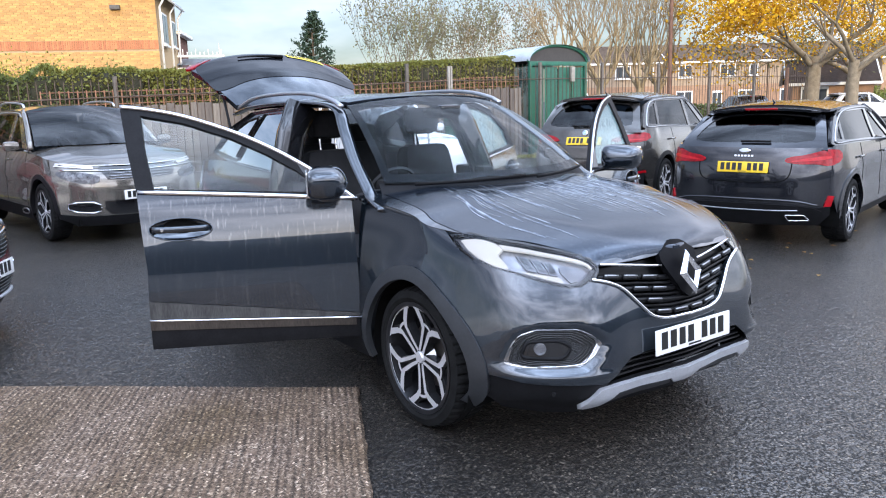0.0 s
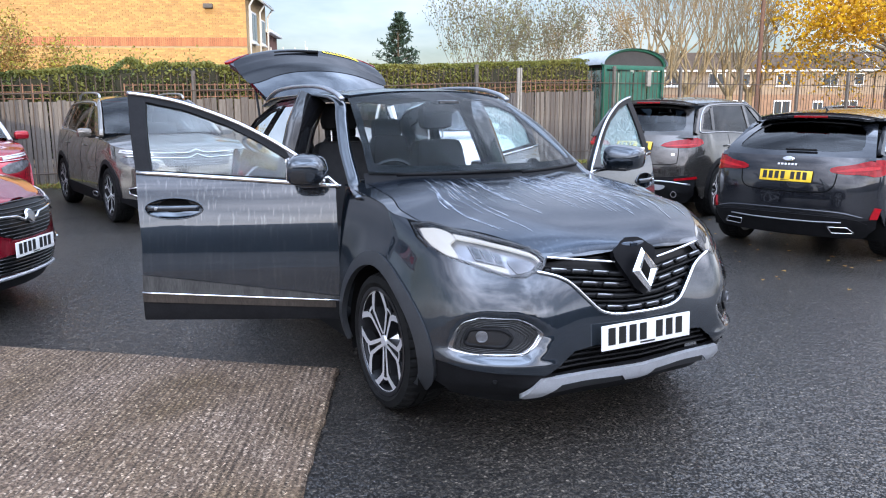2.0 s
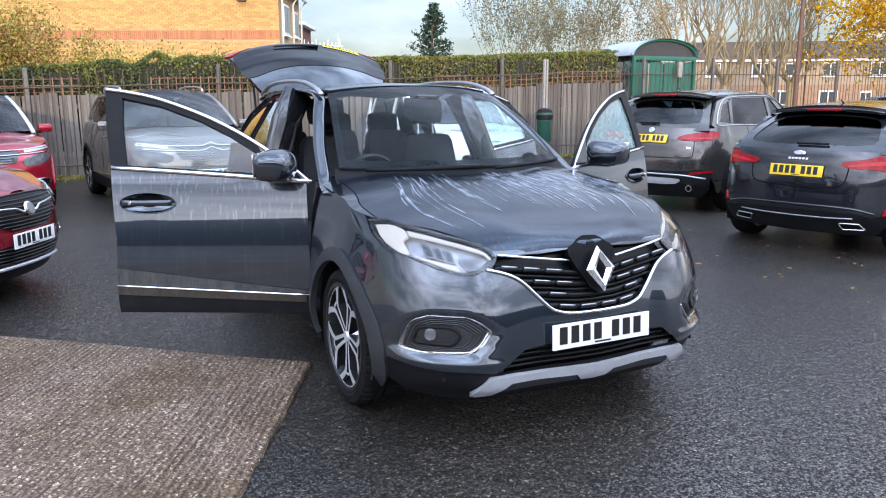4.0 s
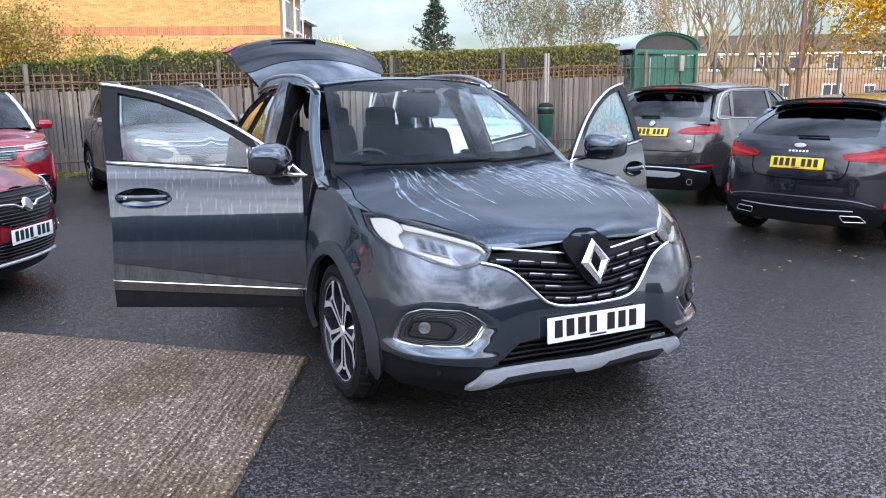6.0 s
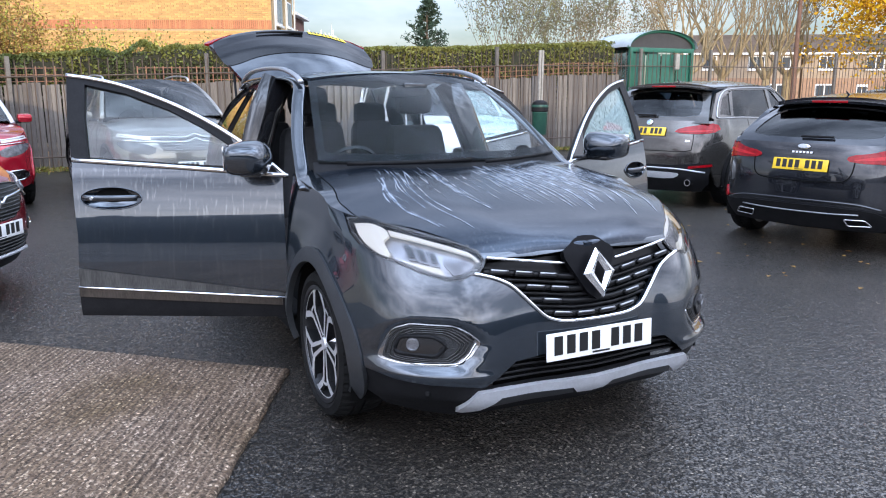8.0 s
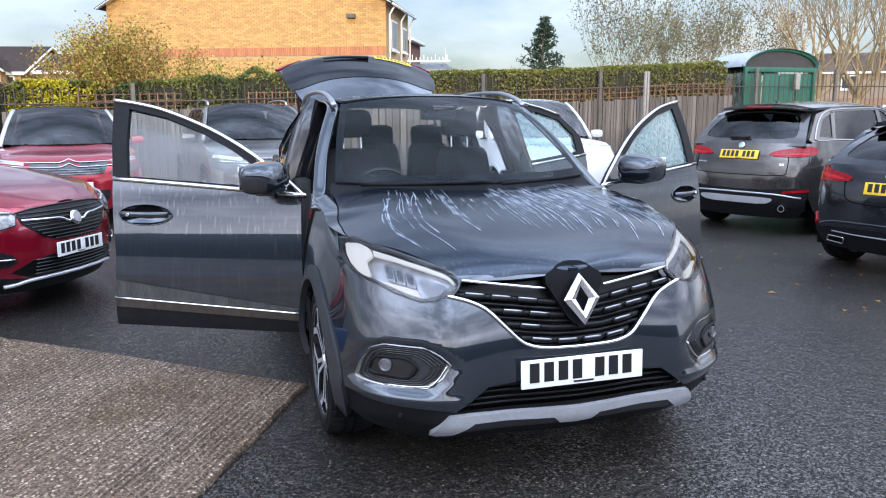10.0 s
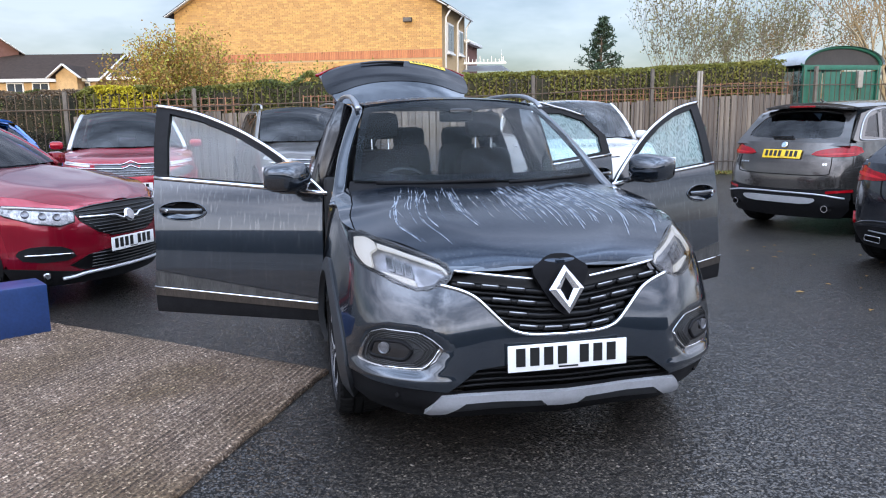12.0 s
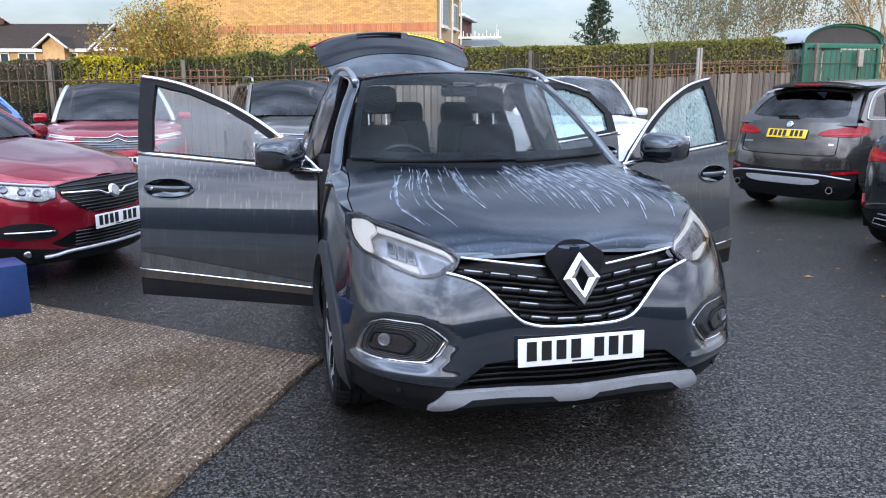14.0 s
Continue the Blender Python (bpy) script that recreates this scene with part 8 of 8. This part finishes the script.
plain_house("bungalow", "low bungalow roof beyond the shrubs", pose(-8.3, 44.2, 0, 0, 0, -10), 2.6, 5.6, 3.9, 4.9, M_BUFFWALL, windows=((.3, 3.0, 1.2, 1.0),))
plain_house("brown_house", "tall brown brick house end with pale band", pose(-21.0, 49.0, 0, 0, 0, 12), 10.0, 9, 5.7, 9.4, M_BROWNWALL, gable_front=True, band=(3.55, 3.95, M_RENDER))
# distant terrace beyond the road
for k, (x, y) in enumerate(((58, 52), (67, 46), (76, 40), (85, 33), (91, 24))):
    plain_house("terraced_house", "terraced house, cream render over red brick", pose(x, y, 0, 0, 0, -34), 10.6, 8, 5.2, 7.0, M_RENDER, roof=M_FARTILE, windows=((-3.2, 4.2, 1.4, 1.3), (1.2, 4.2, 1.6, 1.3), (3.9, 4.2, .9, 1.2), (-3.2, 1.5, 1.7, 1.4), (3.2, 1.5, 1.6, 1.4), (.2, 1.1, 1.0, 2.1)), band=(0, 2.75, M_REDWALL))
plain_house("garage", "small brick garage with a pyramid roof and white door", pose(45.5, 22.5, 0, 0, 0, -55), 4.6, 4.6, 2.35, 3.7, M_REDWALL, windows=((-1.0, 1.05, 1.6, 1.9),))
# far tree line and hedges
for i, (x0, x1, y0, h, mm, sd) in enumerate(((-60, 60, 95, 3.2, M_OLIVE, 61), (50, 78, 26, 2.4, M_HEDGE, 62), (34, 60, 30, 1.5, M_HEDGE_D, 63))):
    L = Leaves(sd)
    for k in range(5200):
        q = L.r.uniform(x0, x1)
        hh = h * (.7 + .5 * noise.noise(Vector((q * .22, i, 0))))
        L.leaf((q, y0 + L.r.uniform(-1.2, 1.2), hh * L.r.random() ** .6), .32 if i == 0 else .20, 1.2)
    tagged(L.ob("far_hedge", mm, None), "distant hedge and scrub", "hedge", kind="stuff")

# blue painted block on the concrete pad
blk = thing("blue_block", "low blue painted steel block at the pad's edge", "barrier block", m=pose(-2.845, 2.155, .0, 0, 0, 28))
part("block_body", box_bm(-.52, -.15, .19, 1.04, .30, .34, .012), mat("blue gloss paint", (0.018, 0.045, 0.14), 0.35, var=0.2, scale=8, bump=0.05, bscale=40), blk)
part("block_foot", box_bm(-.52, -.15, .015, .96, .24, .03), M_RAIL, blk)

# unseen far wall behind the camera, added to keep the low sun off the yard
bk = tagged(thing("dealer_building", "plain grey unseen wall that keeps the sun off the yard", "building"), kind="structure")
part("wall_south", box_bm(-120, -90.0, 7.93, 420, .4, 15.86), mat("grey cladding", (0.16, 0.165, 0.17), 0.6, var=0.1, scale=1.5), bk)

# rough grass and dead leaves along the foot of the fence
verge = tagged(thing("grass_verge", "strip of rough grass and fallen leaves at the fence's foot", "grass"), kind="stuff")
for mm, n_, sd, el in ((M_HEDGE_G, 5200, 81, 3.4), (M_RUSSET, 1500, 82, 1.4)):
    L = Leaves(sd)
    for k in range(n_):
        q = L.r.uniform(-8.5, 12.0)
        L.leaf((q, FENCE_Y(q) - .05 - abs(L.r.gauss(0, .20)), .015 + .05 * L.r.random()), .034, el)
    L.ob("grass", mm, verge)

# fallen leaves
L = Leaves(77)
for k in range(70):
    p = (L.r.uniform(3.0, 6.5), L.r.uniform(-1.5, 3.8), .006)
    i = len(L.v)
    s, a = L.r.uniform(.015, .04), L.r.uniform(0, 6.28)
    c_, s_ = math.cos(a) * s, math.sin(a) * s
    L.v += [(p[0] - c_, p[1] - s_, .004), (p[0] + s_ * .6, p[1] - c_ * .6, .012), (p[0] + c_, p[1] + s_, .004), (p[0] - s_ * .6, p[1] + c_ * .6, .010)]
    L.f.append((i, i + 1, i + 2, i + 3))
tagged(L.ob("fallen_leaves", M_RUSSET, None), "scattered brown leaves on the asphalt", "leaves", kind="stuff")
